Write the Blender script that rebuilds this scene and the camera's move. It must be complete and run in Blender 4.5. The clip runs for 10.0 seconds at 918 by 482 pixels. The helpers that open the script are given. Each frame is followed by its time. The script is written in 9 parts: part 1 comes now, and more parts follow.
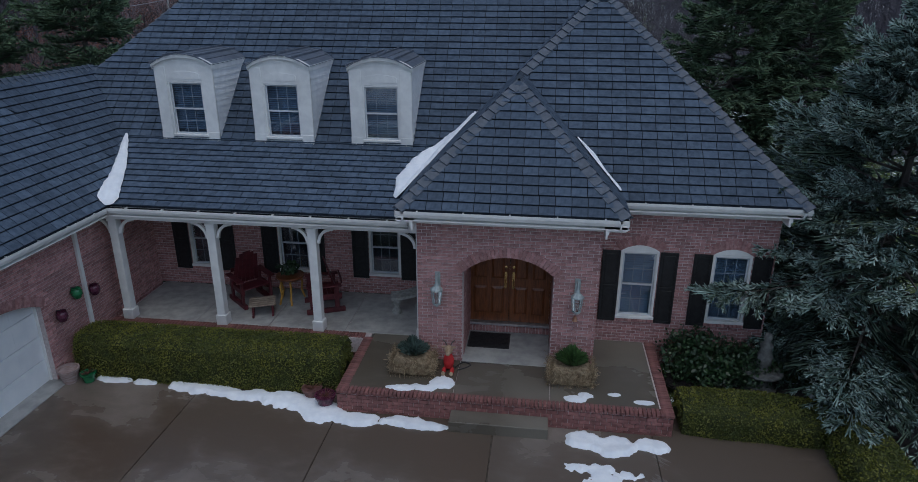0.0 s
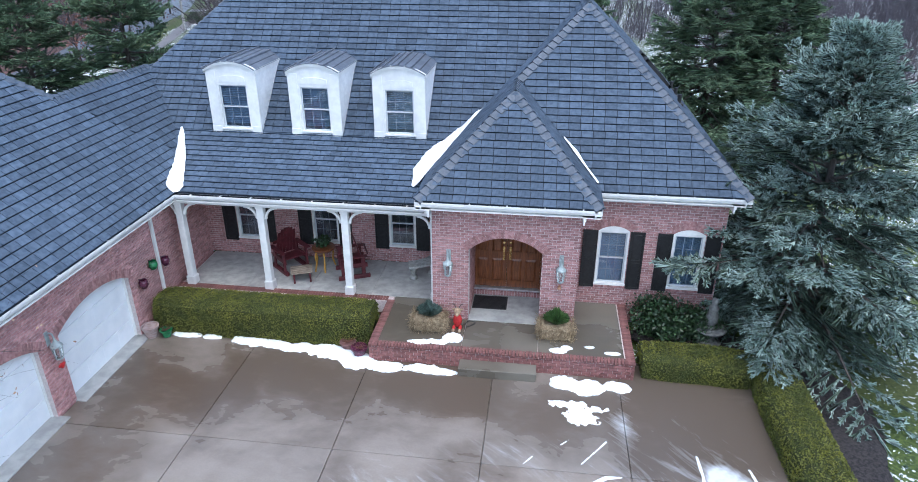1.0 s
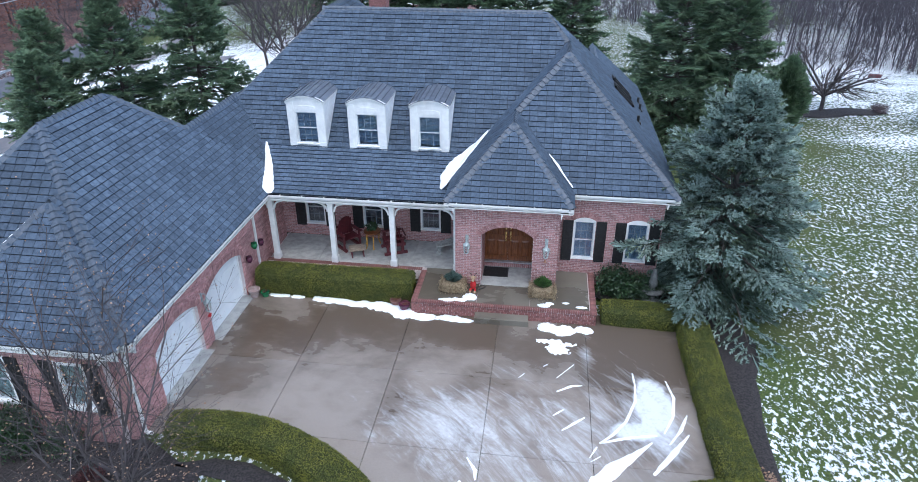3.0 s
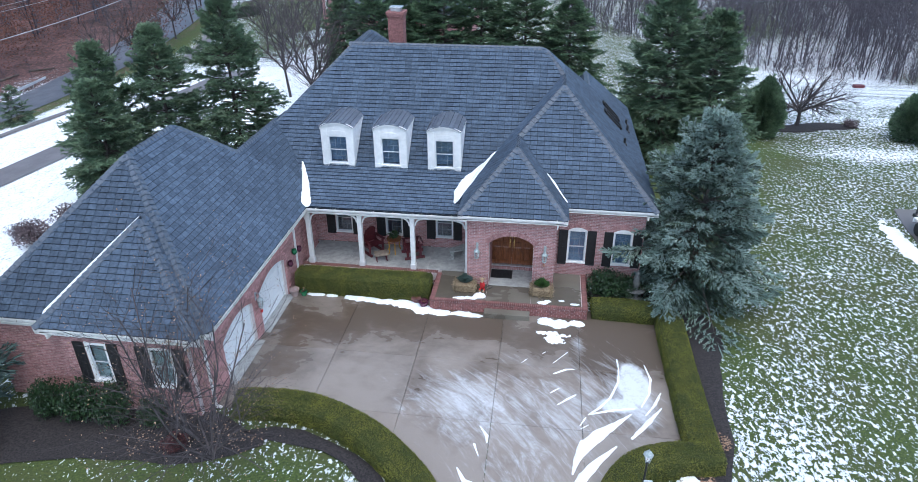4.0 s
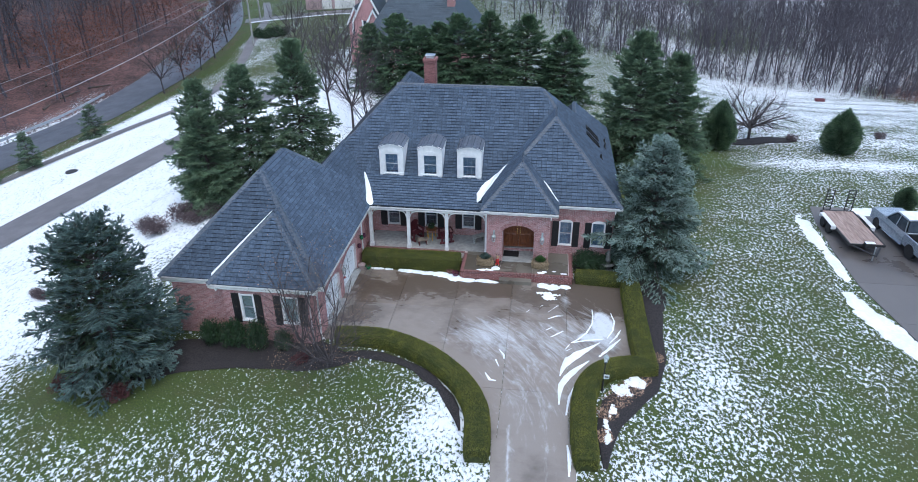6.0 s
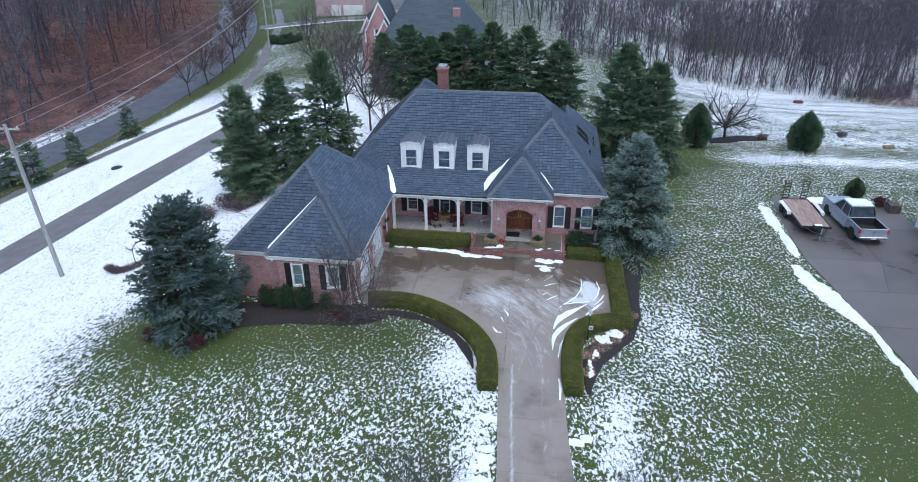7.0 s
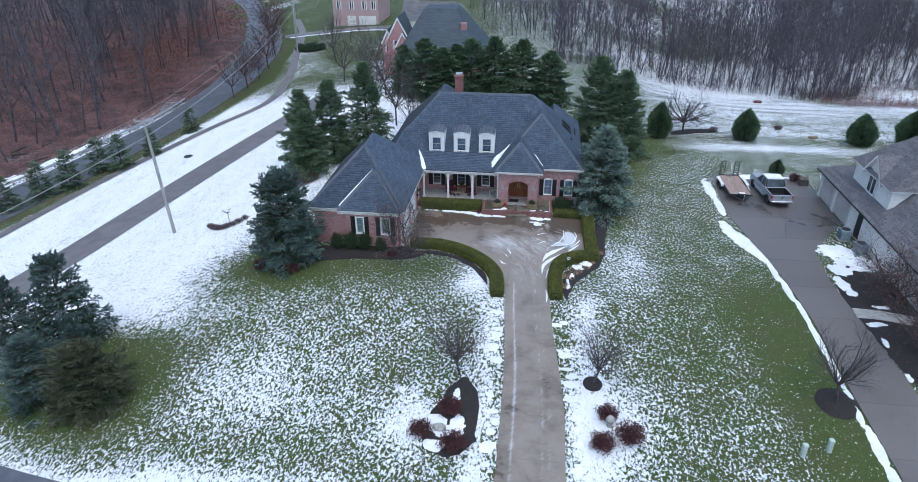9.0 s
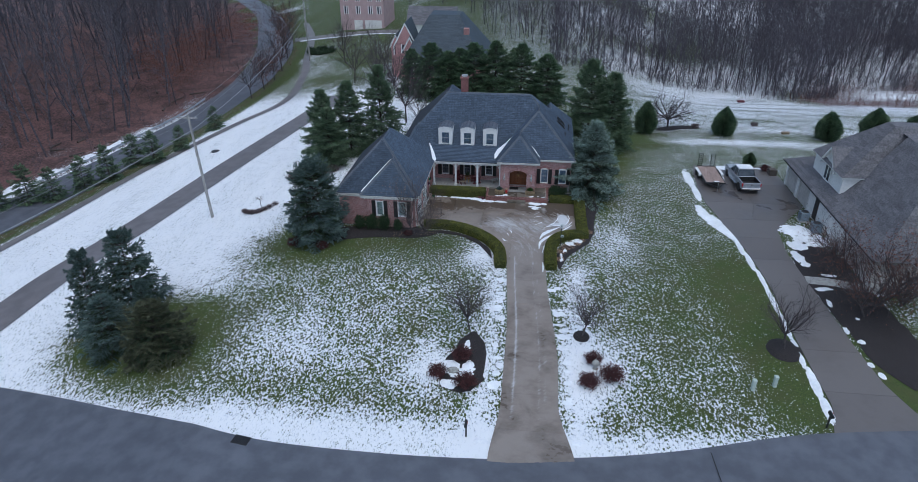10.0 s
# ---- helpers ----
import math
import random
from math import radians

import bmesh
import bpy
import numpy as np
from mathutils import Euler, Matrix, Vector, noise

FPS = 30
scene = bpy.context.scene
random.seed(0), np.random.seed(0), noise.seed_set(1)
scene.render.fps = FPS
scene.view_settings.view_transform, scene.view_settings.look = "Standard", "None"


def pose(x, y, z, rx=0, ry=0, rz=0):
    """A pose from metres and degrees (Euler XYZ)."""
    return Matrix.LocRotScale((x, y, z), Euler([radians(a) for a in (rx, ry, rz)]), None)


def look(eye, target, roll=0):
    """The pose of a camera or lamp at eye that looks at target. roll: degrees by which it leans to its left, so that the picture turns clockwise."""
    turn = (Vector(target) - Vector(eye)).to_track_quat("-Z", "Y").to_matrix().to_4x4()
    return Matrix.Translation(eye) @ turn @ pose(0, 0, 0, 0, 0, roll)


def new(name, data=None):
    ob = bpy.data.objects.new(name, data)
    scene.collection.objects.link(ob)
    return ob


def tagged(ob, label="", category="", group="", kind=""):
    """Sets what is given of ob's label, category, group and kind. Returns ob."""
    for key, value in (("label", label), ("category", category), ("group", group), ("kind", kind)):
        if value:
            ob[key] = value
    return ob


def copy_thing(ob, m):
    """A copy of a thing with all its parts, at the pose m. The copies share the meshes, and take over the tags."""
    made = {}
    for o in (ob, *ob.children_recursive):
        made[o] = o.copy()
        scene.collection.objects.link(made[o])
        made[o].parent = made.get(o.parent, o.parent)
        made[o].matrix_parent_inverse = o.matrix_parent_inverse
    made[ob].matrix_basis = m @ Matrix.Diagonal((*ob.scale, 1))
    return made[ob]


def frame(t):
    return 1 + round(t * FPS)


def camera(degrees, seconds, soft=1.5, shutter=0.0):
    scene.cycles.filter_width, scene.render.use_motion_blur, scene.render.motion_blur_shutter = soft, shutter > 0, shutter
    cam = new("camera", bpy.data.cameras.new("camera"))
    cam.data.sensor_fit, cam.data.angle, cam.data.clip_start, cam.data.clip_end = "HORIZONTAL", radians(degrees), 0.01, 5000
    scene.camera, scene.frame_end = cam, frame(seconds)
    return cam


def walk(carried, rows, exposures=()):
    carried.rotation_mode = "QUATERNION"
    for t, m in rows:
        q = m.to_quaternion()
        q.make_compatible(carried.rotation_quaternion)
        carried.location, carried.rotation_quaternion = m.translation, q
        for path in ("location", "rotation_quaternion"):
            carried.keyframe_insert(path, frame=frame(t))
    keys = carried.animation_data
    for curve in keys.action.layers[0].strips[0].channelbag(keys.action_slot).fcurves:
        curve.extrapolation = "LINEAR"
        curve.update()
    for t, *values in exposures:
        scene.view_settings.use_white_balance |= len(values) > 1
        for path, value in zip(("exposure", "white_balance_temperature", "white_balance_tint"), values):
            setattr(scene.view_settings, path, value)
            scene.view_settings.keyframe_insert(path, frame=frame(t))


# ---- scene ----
cam = camera(69.5, 10.0, 0.8)
PATH = [
    (0.0, (-0.477, 1.858, 7.618), (-0.7113, 3.7143, 6.9117), 0.26),
    (0.5, (-0.399, 0.717, 8.637), (-0.6310, 2.5379, 7.8421), 0.21),
    (1.0, (-0.294, -0.617, 9.524), (-0.5249, 1.1757, 8.6667), 0.16),
    (1.5, (-0.194, -2.013, 10.371), (-0.4234, -0.2436, 9.4670), 0.11),
    (2.0, (-0.115, -3.419, 11.236), (-0.3428, -1.6741, 10.2859), 0.06),
    (2.5, (-0.064, -4.839, 12.149), (-0.2928, -3.0965, 11.1953), 0.02),
    (3.0, (-0.041, -6.314, 13.121), (-0.2700, -4.5709, 12.1677), -0.02),
    (3.5, (-0.038, -7.904, 14.148), (-0.2681, -6.1602, 13.1954), -0.05),
    (4.0, (-0.048, -9.674, 15.219), (-0.2781, -7.9302, 14.2670), -0.09),
    (4.5, (-0.059, -11.686, 16.318), (-0.2898, -9.9412, 15.3675), -0.12),
    (5.0, (-0.063, -13.984, 17.431), (-0.2936, -12.2392, 16.4812), -0.14),
    (5.5, (-0.052, -16.595, 18.544), (-0.2816, -14.8498, 17.5950), -0.17),
    (6.0, (-0.019, -19.521, 19.647), (-0.2486, -17.7753, 18.6994), -0.19),
    (6.5, (0.036, -22.741, 20.737), (-0.1923, -20.9942, 19.7901), -0.20),
    (7.0, (0.113, -26.211, 21.812), (-0.1142, -24.4639, 20.8664), -0.22),
    (7.5, (0.206, -29.874, 22.876), (-0.0191, -28.1252, 21.9313), -0.23),
    (8.0, (0.308, -33.660, 23.933), (0.0847, -31.9106, 22.9892), -0.24),
    (8.5, (0.408, -37.505, 24.985), (0.1868, -35.7548, 24.0425), -0.24),
    (9.0, (0.494, -41.359, 26.030), (0.2749, -39.6078, 25.0884), -0.25),
    (9.5, (0.553, -45.203, 27.054), (0.3365, -43.4513, 26.1137), -0.25),
    (10.0, (0.574, -49.070, 28.028), (0.3605, -47.3172, 27.0890), -0.24),
]
EXPOSURES = [(0.0, -0.66, 5800, 5), (0.5, 0.4, 5800, 5), (0.9, 1.14, 5800, 5), (2.5, 1.0, 5800, 5), (5.0, 0.82, 5800, 4), (7.0, 0.57, 5800, 4), (9.6, 0.37, 5800, 4), (10.0, -0.06, 5800, 4)]
walk(cam, [(t, look(eye, target, roll)) for t, eye, target, roll in PATH], EXPOSURES)

# ---- world and light ----
world = bpy.data.worlds.new("overcast_sky")
scene.world = world
world.use_nodes = True
wn = world.node_tree
sky = wn.nodes.new("ShaderNodeTexSky")
sky.sky_type = "NISHITA"
sky.sun_disc = False
sky.sun_elevation, sky.sun_rotation = radians(70), radians(158)
sky.air_density, sky.dust_density, sky.ozone_density = 1.0, 2.5, 1.0
wn.links.new(sky.outputs[0], wn.nodes["Background"].inputs[0])
wn.nodes["Background"].inputs[1].default_value = 0.15
sun = new("sun", bpy.data.lights.new("sun", "SUN"))
sun.data.energy, sun.data.angle, sun.data.color = 0.8, radians(110), (1.0, 0.97, 0.93)
sun.matrix_world = look((0, 0, 60), (Vector((0, 0, 60)) + Vector((-0.12, 0.3, -0.94))))


# ---- geometry helpers ----
def smooth(a, b, x):
    s = min(max((x - a) / (b - a), 0.0), 1.0)
    return s * s * (3 - 2 * s)


def terrain(x, y):
    z = -2.2 * smooth(0, -22, y) * (1 - 0.4 * smooth(5, 20, x))
    z -= 0.16 * min(max(0.0, -x - 20), 38) * (1 - 0.6 * smooth(50, 90, y))
    z -= 9 * smooth(35, 95, y) * smooth(-5, 35, x)
    z += 0.30 * max(0.0, -x - 74) * smooth(120, 60, y)
    z += 0.16 * max(0.0, y - 105) * smooth(-20, 10, x)
    return z


class Geo:
    """Lists of corners and faces, to become one mesh."""

    def __init__(self):
        self.v, self.f = [], []

    def add(self, verts, faces, m=None):
        n = len(self.v)
        self.v += [tuple(m @ Vector(p)) for p in verts] if m else [tuple(p) for p in verts]
        self.f += [tuple(n + i for i in face) for face in faces]
        return self

    def box(self, x0, y0, z0, x1, y1, z1, bevel=0.0, m=None):
        lo, hi = (min(x0, x1), min(y0, y1), min(z0, z1)), (max(x0, x1), max(y0, y1), max(z0, z1))
        if bevel <= 0:
            v = [(x, y, z) for x in (lo[0], hi[0]) for y in (lo[1], hi[1]) for z in (lo[2], hi[2])]
            return self.add(v, [(0, 1, 3, 2), (4, 6, 7, 5), (0, 4, 5, 1), (2, 3, 7, 6), (0, 2, 6, 4), (1, 5, 7, 3)], m)
        b = min(bevel, *(0.45 * (h - l) for l, h in zip(lo, hi)))
        v, idx = [], {}
        for c in np.ndindex(2, 2, 2):
            for a in range(3):
                p = [hi[k] if c[k] else lo[k] for k in range(3)]
                for k in range(3):
                    if k != a:
                        p[k] += -b if c[k] else b
                idx[c, a] = len(v)
                v.append(p)
        f = []
        for a in range(3):
            o, q = [k for k in range(3) if k != a]
            for s in (0, 1):
                ring = []
                for i, j in ((0, 0), (1, 0), (1, 1), (0, 1)):
                    c = [0, 0, 0]
                    c[a], c[o], c[q] = s, i, j
                    ring.append(idx[tuple(c), a])
                f.append(ring if (s == 1) == (a != 1) else ring[::-1])
        for a in range(3):
            o, q = [k for k in range(3) if k != a]
            for i in (0, 1):
                for j in (0, 1):
                    c0, c1 = [0, 0, 0], [0, 0, 0]
                    c0[a], c1[a] = 0, 1
                    c0[o] = c1[o] = i
                    c0[q] = c1[q] = j
                    c0, c1 = tuple(c0), tuple(c1)
                    f.append([idx[c0, o], idx[c1, o], idx[c1, q], idx[c0, q]])
        for c in np.ndindex(2, 2, 2):
            f.append([idx[c, 0], idx[c, 1], idx[c, 2]])
        return self.add(v, f, m)

    def tube(self, p, q, r0, r1=None, n=8, caps=True):
        p, q = Vector(p), Vector(q)
        r1 = r0 if r1 is None else r1
        d = (q - p).normalized()
        a = d.orthogonal().normalized()
        b = d.cross(a)
        v = []
        for c, r in ((p, r0), (q, r1)):
            for i in range(n):
                t = 2 * math.pi * i / n
                v.append(c + (a * math.cos(t) + b * math.sin(t)) * r)
        f = [(i, (i + 1) % n, n + (i + 1) % n, n + i) for i in range(n)]
        if caps:
            f += [tuple(range(n))[::-1], tuple(range(n, 2 * n))]
        return self.add(v, f)

    def pipe(self, pts, r, n=8):
        for p, q in zip(pts, pts[1:]):
            self.tube(p, q, r, n=n)
        return self

    def lathe(self, profile, n=16, m=None):
        v, f = [], []
        for r, z in profile:
            v += [(r * math.cos(2 * math.pi * i / n), r * math.sin(2 * math.pi * i / n), z) for i in range(n)]
        for k in range(len(profile) - 1):
            f += [(k * n + i, k * n + (i + 1) % n, (k + 1) * n + (i + 1) % n, (k + 1) * n + i) for i in range(n)]
        f += [tuple(range(n))[::-1], tuple(range(len(v) - n, len(v)))]
        return self.add(v, f, m)

    def prism(self, poly, z0, z1, m=None):
        n = len(poly)
        v = [(x, y, z0) for x, y in poly] + [(x, y, z1) for x, y in poly]
        f = [(i, (i + 1) % n, n + (i + 1) % n, n + i) for i in range(n)] + [tuple(range(n))[::-1], tuple(range(n, 2 * n))]
        return self.add(v, f, m)

    def blob(self, c, rx, ry, rz, n=10, rough=0.12, seed=0):
        rows = max(5, n // 2 + 1)
        v, f = [], []
        for k in range(rows + 1):
            th = math.pi * k / rows
            for i in range(n):
                ph = 2 * math.pi * i / n
                d = Vector((math.sin(th) * math.cos(ph), math.sin(th) * math.sin(ph), math.cos(th)))
                s = 1 + rough * noise.noise(d * 2.3 + Vector((seed * 7.1, seed * 3.3, seed)))
                v.append((c[0] + rx * d.x * s, c[1] + ry * d.y * s, c[2] + rz * d.z * s))
        for k in range(rows):
            f += [(k * n + i, (k + 1) * n + i, (k + 1) * n + (i + 1) % n, k * n + (i + 1) % n) for i in range(n)]
        return self.add(v, f)

    def mesh(self, name, mat, soft=False):
        me = bpy.data.meshes.new(name)
        me.from_pydata(self.v, [], self.f)
        if mat:
            me.materials.append(mat)
        if soft:
            me.polygons.foreach_set("use_smooth", [True] * len(me.polygons))
        me.update()
        return me


def part(name, geo, mat, parent=None, label="", soft=False):
    ob = new(name, geo.mesh(name, mat, soft) if isinstance(geo, Geo) else geo)
    if parent:
        ob.parent = parent
    return tagged(ob, label) if label else ob


def thing(name, label, category, group="", at=None):
    ob = new(name)
    if at:
        ob.matrix_basis = pose(*at)
    return tagged(ob, label, category, group)


def structure(name, geo, mat, label="", category="", soft=False):
    return tagged(part(name, geo, mat, soft=soft), label, category, "", "structure")


# ---- materials ----
def link(nt, a, b):
    nt.links.new(a, b)


def value(nt, op, a, b=None, c=None, clamp=False):
    n = nt.nodes.new("ShaderNodeMath")
    n.operation, n.use_clamp = op, clamp
    for i, x in enumerate((a, b, c)):
        if x is None:
            continue
        if isinstance(x, (int, float)):
            n.inputs[i].default_value = x
        else:
            link(nt, x, n.inputs[i])
    return n.outputs[0]


def noisy(nt, vec, scale, detail=4, rough=0.55, distort=0.0):
    n = nt.nodes.new("ShaderNodeTexNoise")
    n.inputs["Scale"].default_value, n.inputs["Detail"].default_value = scale, detail
    n.inputs["Roughness"].default_value, n.inputs["Distortion"].default_value = rough, distort
    link(nt, vec, n.inputs["Vector"])
    return n.outputs["Fac"]


def blend(nt, fac, a, b, kind="MIX"):
    n = nt.nodes.new("ShaderNodeMix")
    n.data_type, n.blend_type = "RGBA", kind
    for i, x in ((0, fac), (6, a), (7, b)):
        if isinstance(x, (int, float)):
            n.inputs[i].default_value = x
        elif isinstance(x, tuple):
            n.inputs[i].default_value = (*x, 1)
        else:
            link(nt, x, n.inputs[i])
    return n.outputs[2]


def ramp(nt, x, lo, hi):
    n = nt.nodes.new("ShaderNodeMapRange")
    n.interpolation_type = "SMOOTHSTEP"
    n.inputs[1].default_value, n.inputs[2].default_value = lo, hi
    link(nt, x, n.inputs[0])
    return n.outputs[0]


def start(name):
    m = bpy.data.materials.new(name)
    m.use_nodes = True
    nt = m.node_tree
    co = nt.nodes.new("ShaderNodeTexCoord").outputs["Object"]
    return m, nt, nt.nodes["Principled BSDF"], co


def stretched(nt, co, sx, sy, sz, turn=0.0):
    n = nt.nodes.new("ShaderNodeMapping")
    n.inputs["Scale"].default_value = (sx, sy, sz)
    n.inputs["Rotation"].default_value = (0, 0, turn)
    link(nt, co, n.inputs["Vector"])
    return n.outputs[0]


def bump(nt, b, h, strength, dist=0.01):
    n = nt.nodes.new("ShaderNodeBump")
    n.inputs["Strength"].default_value, n.inputs["Distance"].default_value = strength, dist
    link(nt, h, n.inputs["Height"])
    link(nt, n.outputs[0], b.inputs["Normal"])


def surf(name, dark, light, rough=0.6, scale=6.0, big=0.7, island=0.0, each=0.0, relief=0.3, fine=60.0, metal=0.0, stretch=(1, 1, 1)):
    """A surface with grain, broad mottling and, where asked, a tone for each island or object."""
    m, nt, b, co = start(name)
    v = stretched(nt, co, *stretch)
    col = blend(nt, ramp(nt, noisy(nt, v, scale, 6), 0.3, 0.7), dark, light)
    tone = value(nt, "MULTIPLY_ADD", noisy(nt, co, big, 3), 0.5, 0.75)
    if island:
        g = nt.nodes.new("ShaderNodeNewGeometry").outputs["Random Per Island"]
        tone = value(nt, "MULTIPLY", tone, value(nt, "MULTIPLY_ADD", g, 2 * island, 1 - island))
    if each:
        g = nt.nodes.new("ShaderNodeObjectInfo").outputs["Random"]
        tone = value(nt, "MULTIPLY", tone, value(nt, "MULTIPLY_ADD", g, 2 * each, 1 - each))
    n = nt.nodes.new("ShaderNodeCombineColor")
    for i in range(3):
        link(nt, tone, n.inputs[i])
    link(nt, blend(nt, 1.0, col, n.outputs[0], "MULTIPLY"), b.inputs["Base Color"])
    f = noisy(nt, v, fine, 5)
    link(nt, value(nt, "MULTIPLY_ADD", f, 0.3, rough - 0.15), b.inputs["Roughness"])
    b.inputs["Metallic"].default_value = metal
    if relief:
        bump(nt, b, f, relief)
    return m


TILE = surf("slate_tile", (0.05, 0.071, 0.103), (0.084, 0.112, 0.156), 0.78, 9, 0.5, island=0.18, each=0.18, relief=0.35, fine=45)
TILE.node_tree.nodes["Principled BSDF"].inputs["Specular IOR Level"].default_value = 0.3
# dark enough to draw the shadow line under each slate course
FELT = surf("shadow_line_underlay", (0.02, 0.027, 0.038), (0.032, 0.04, 0.056), 0.9, 9, 1, relief=0)
CAP = surf("ridge_cap_slate", (0.058, 0.074, 0.098), (0.095, 0.114, 0.146), 0.5, 9, 0.6, island=0.15, relief=0.3)
BRICK = surf("red_brick", (0.33, 0.158, 0.152), (0.51, 0.295, 0.285), 0.8, 14, 0.5, island=0.22, each=0.22, relief=0.5, fine=70)
MORTAR = surf("pale_mortar", (0.52, 0.45, 0.44), (0.68, 0.6, 0.59), 0.9, 20, 0.7, relief=0.6, fine=120)
EDGE_BRICK = surf("wet_paving_brick", (0.15, 0.06, 0.055), (0.27, 0.12, 0.11), 0.5, 12, 0.8, island=0.25, each=0.2, relief=0.4)
WHITE = surf("white_paint", (0.74, 0.74, 0.73), (0.84, 0.84, 0.82), 0.45, 5, 0.5, relief=0.08)
SIDING = surf("white_siding", (0.72, 0.73, 0.74), (0.83, 0.84, 0.84), 0.5, 5, 0.5, island=0.03, relief=0.1)
DOORWHITE = surf("white_garage_steel", (0.8, 0.83, 0.85), (0.86, 0.88, 0.89), 0.45, 3, 0.5, relief=0.1)
BLACK = surf("black_shutter_paint", (0.008, 0.008, 0.009), (0.018, 0.018, 0.02), 0.5, 12, 1.0, relief=0.1)
PORCH = surf("porch_concrete", (0.3, 0.3, 0.29), (0.44, 0.44, 0.42), 0.7, 4, 0.6, relief=0.3)
DOORWOOD = surf("varnished_oak", (0.11, 0.034, 0.011), (0.23, 0.078, 0.026), 0.32, 7, 0.8, relief=0.15, stretch=(6, 6, 0.6))
MAROON = surf("maroon_painted_wood", (0.07, 0.012, 0.018), (0.13, 0.024, 0.03), 0.5, 8, 0.9, relief=0.2)
STONE = surf("weathered_grey_stone", (0.28, 0.28, 0.26), (0.46, 0.46, 0.43), 0.85, 10, 1.5, relief=0.6)
BRASS = surf("polished_brass", (0.6, 0.42, 0.16), (0.75, 0.55, 0.25), 0.25, 10, 1, metal=1.0, relief=0.05)
PEWTER = surf("grey_green_lamp_metal", (0.3, 0.35, 0.35), (0.46, 0.52, 0.52), 0.5, 14, 2, metal=0.2, relief=0.3)
SNOW = surf("wet_snow", (0.8, 0.83, 0.87), (0.9, 0.92, 0.94), 0.7, 6, 0.6, relief=0.8, fine=25)
BARK = surf("grey_bark", (0.05, 0.04, 0.035), (0.13, 0.11, 0.095), 0.9, 10, 1, each=0.2, relief=0.8, fine=30, stretch=(1, 1, 0.2))
TWIG = surf("bare_twigs", (0.04, 0.033, 0.035), (0.095, 0.08, 0.082), 0.9, 3, 0.2, island=0.3, relief=0.2)
WOODY = surf("winter_wood", (0.06, 0.055, 0.066), (0.15, 0.137, 0.158), 0.9, 3, 0.2, island=0.3, relief=0.2)
MULCH = surf("dark_mulch", (0.009, 0.008, 0.009), (0.045, 0.037, 0.036), 0.9, 18, 0.8, relief=1.0, fine=40)
CLAY = surf("terracotta", (0.3, 0.13, 0.07), (0.45, 0.24, 0.15), 0.7, 9, 2, relief=0.2)
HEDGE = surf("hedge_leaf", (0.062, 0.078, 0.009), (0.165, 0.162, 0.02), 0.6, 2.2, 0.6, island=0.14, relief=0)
# leaf green darkened to paint the shade between hedge leaves
HEDGEIN = surf("hedge_inside_shade", (0.02, 0.027, 0.005), (0.05, 0.058, 0.01), 0.9, 9, 1, relief=0.5)
# SPRUCEIN and INNER: needle colours darkened to paint the shade inside a crown
SPRUCEIN = surf("shaded_spruce_needle", (0.04, 0.068, 0.048), (0.1, 0.15, 0.105), 0.7, 2, 0.4, island=0.25, relief=0)
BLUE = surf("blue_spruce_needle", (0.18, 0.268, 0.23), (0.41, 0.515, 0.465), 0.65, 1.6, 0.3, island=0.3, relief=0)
INNER = surf("shaded_needle", (0.036, 0.064, 0.034), (0.085, 0.13, 0.066), 0.7, 2, 0.4, island=0.3, relief=0)
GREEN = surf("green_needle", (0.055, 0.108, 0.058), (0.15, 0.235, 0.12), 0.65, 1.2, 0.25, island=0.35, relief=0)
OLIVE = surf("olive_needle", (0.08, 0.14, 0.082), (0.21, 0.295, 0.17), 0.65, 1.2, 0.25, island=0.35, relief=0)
SHRUB = surf("dark_shrub_leaf", (0.012, 0.032, 0.012), (0.035, 0.07, 0.025), 0.45, 3, 0.5, island=0.4, relief=0)
TAN = surf("withered_tan_leaf", (0.2, 0.12, 0.075), (0.42, 0.28, 0.19), 0.8, 3, 0.4, island=0.4, relief=0)
RUSSET = surf("russet_leaf", (0.09, 0.032, 0.02), (0.2, 0.085, 0.06), 0.8, 2, 0.3, island=0.4, relief=0)
ASPHALT = surf("wet_grey_asphalt", (0.085, 0.092, 0.112), (0.125, 0.134, 0.158), 0.5, 0.8, 0.15, relief=0.3, fine=60)
LANE = surf("pale_concrete_lane", (0.145, 0.135, 0.14), (0.19, 0.178, 0.182), 0.55, 0.7, 0.15, relief=0.3, fine=40)
STEEL = surf("galvanised_steel", (0.4, 0.42, 0.44), (0.6, 0.62, 0.63), 0.4, 8, 1, metal=0.8, relief=0.1)
DARK = surf("dark_iron", (0.015, 0.015, 0.016), (0.035, 0.035, 0.036), 0.5, 12, 1, relief=0.2)
# backing colour, dark and bluish, with the gloom of an unlit room painted in
ROOM = surf("unlit_room_sheet", (0.06, 0.075, 0.1), (0.1, 0.12, 0.155), 0.9, 2, 0.5, relief=0)
# white sash paint made blue-grey, its shade put into the colour
SASH = surf("shaded_sash_paint", (0.5, 0.54, 0.58), (0.6, 0.64, 0.68), 0.5, 6, 0.8, relief=0.05)
SHADE = surf("pale_teal_shade", (0.3, 0.42, 0.42), (0.4, 0.52, 0.52), 0.7, 3, 0.5, relief=0)
GRILLE = surf("grille_between_panes", (0.2, 0.26, 0.33), (0.27, 0.33, 0.4), 0.6, 6, 0.8, relief=0)
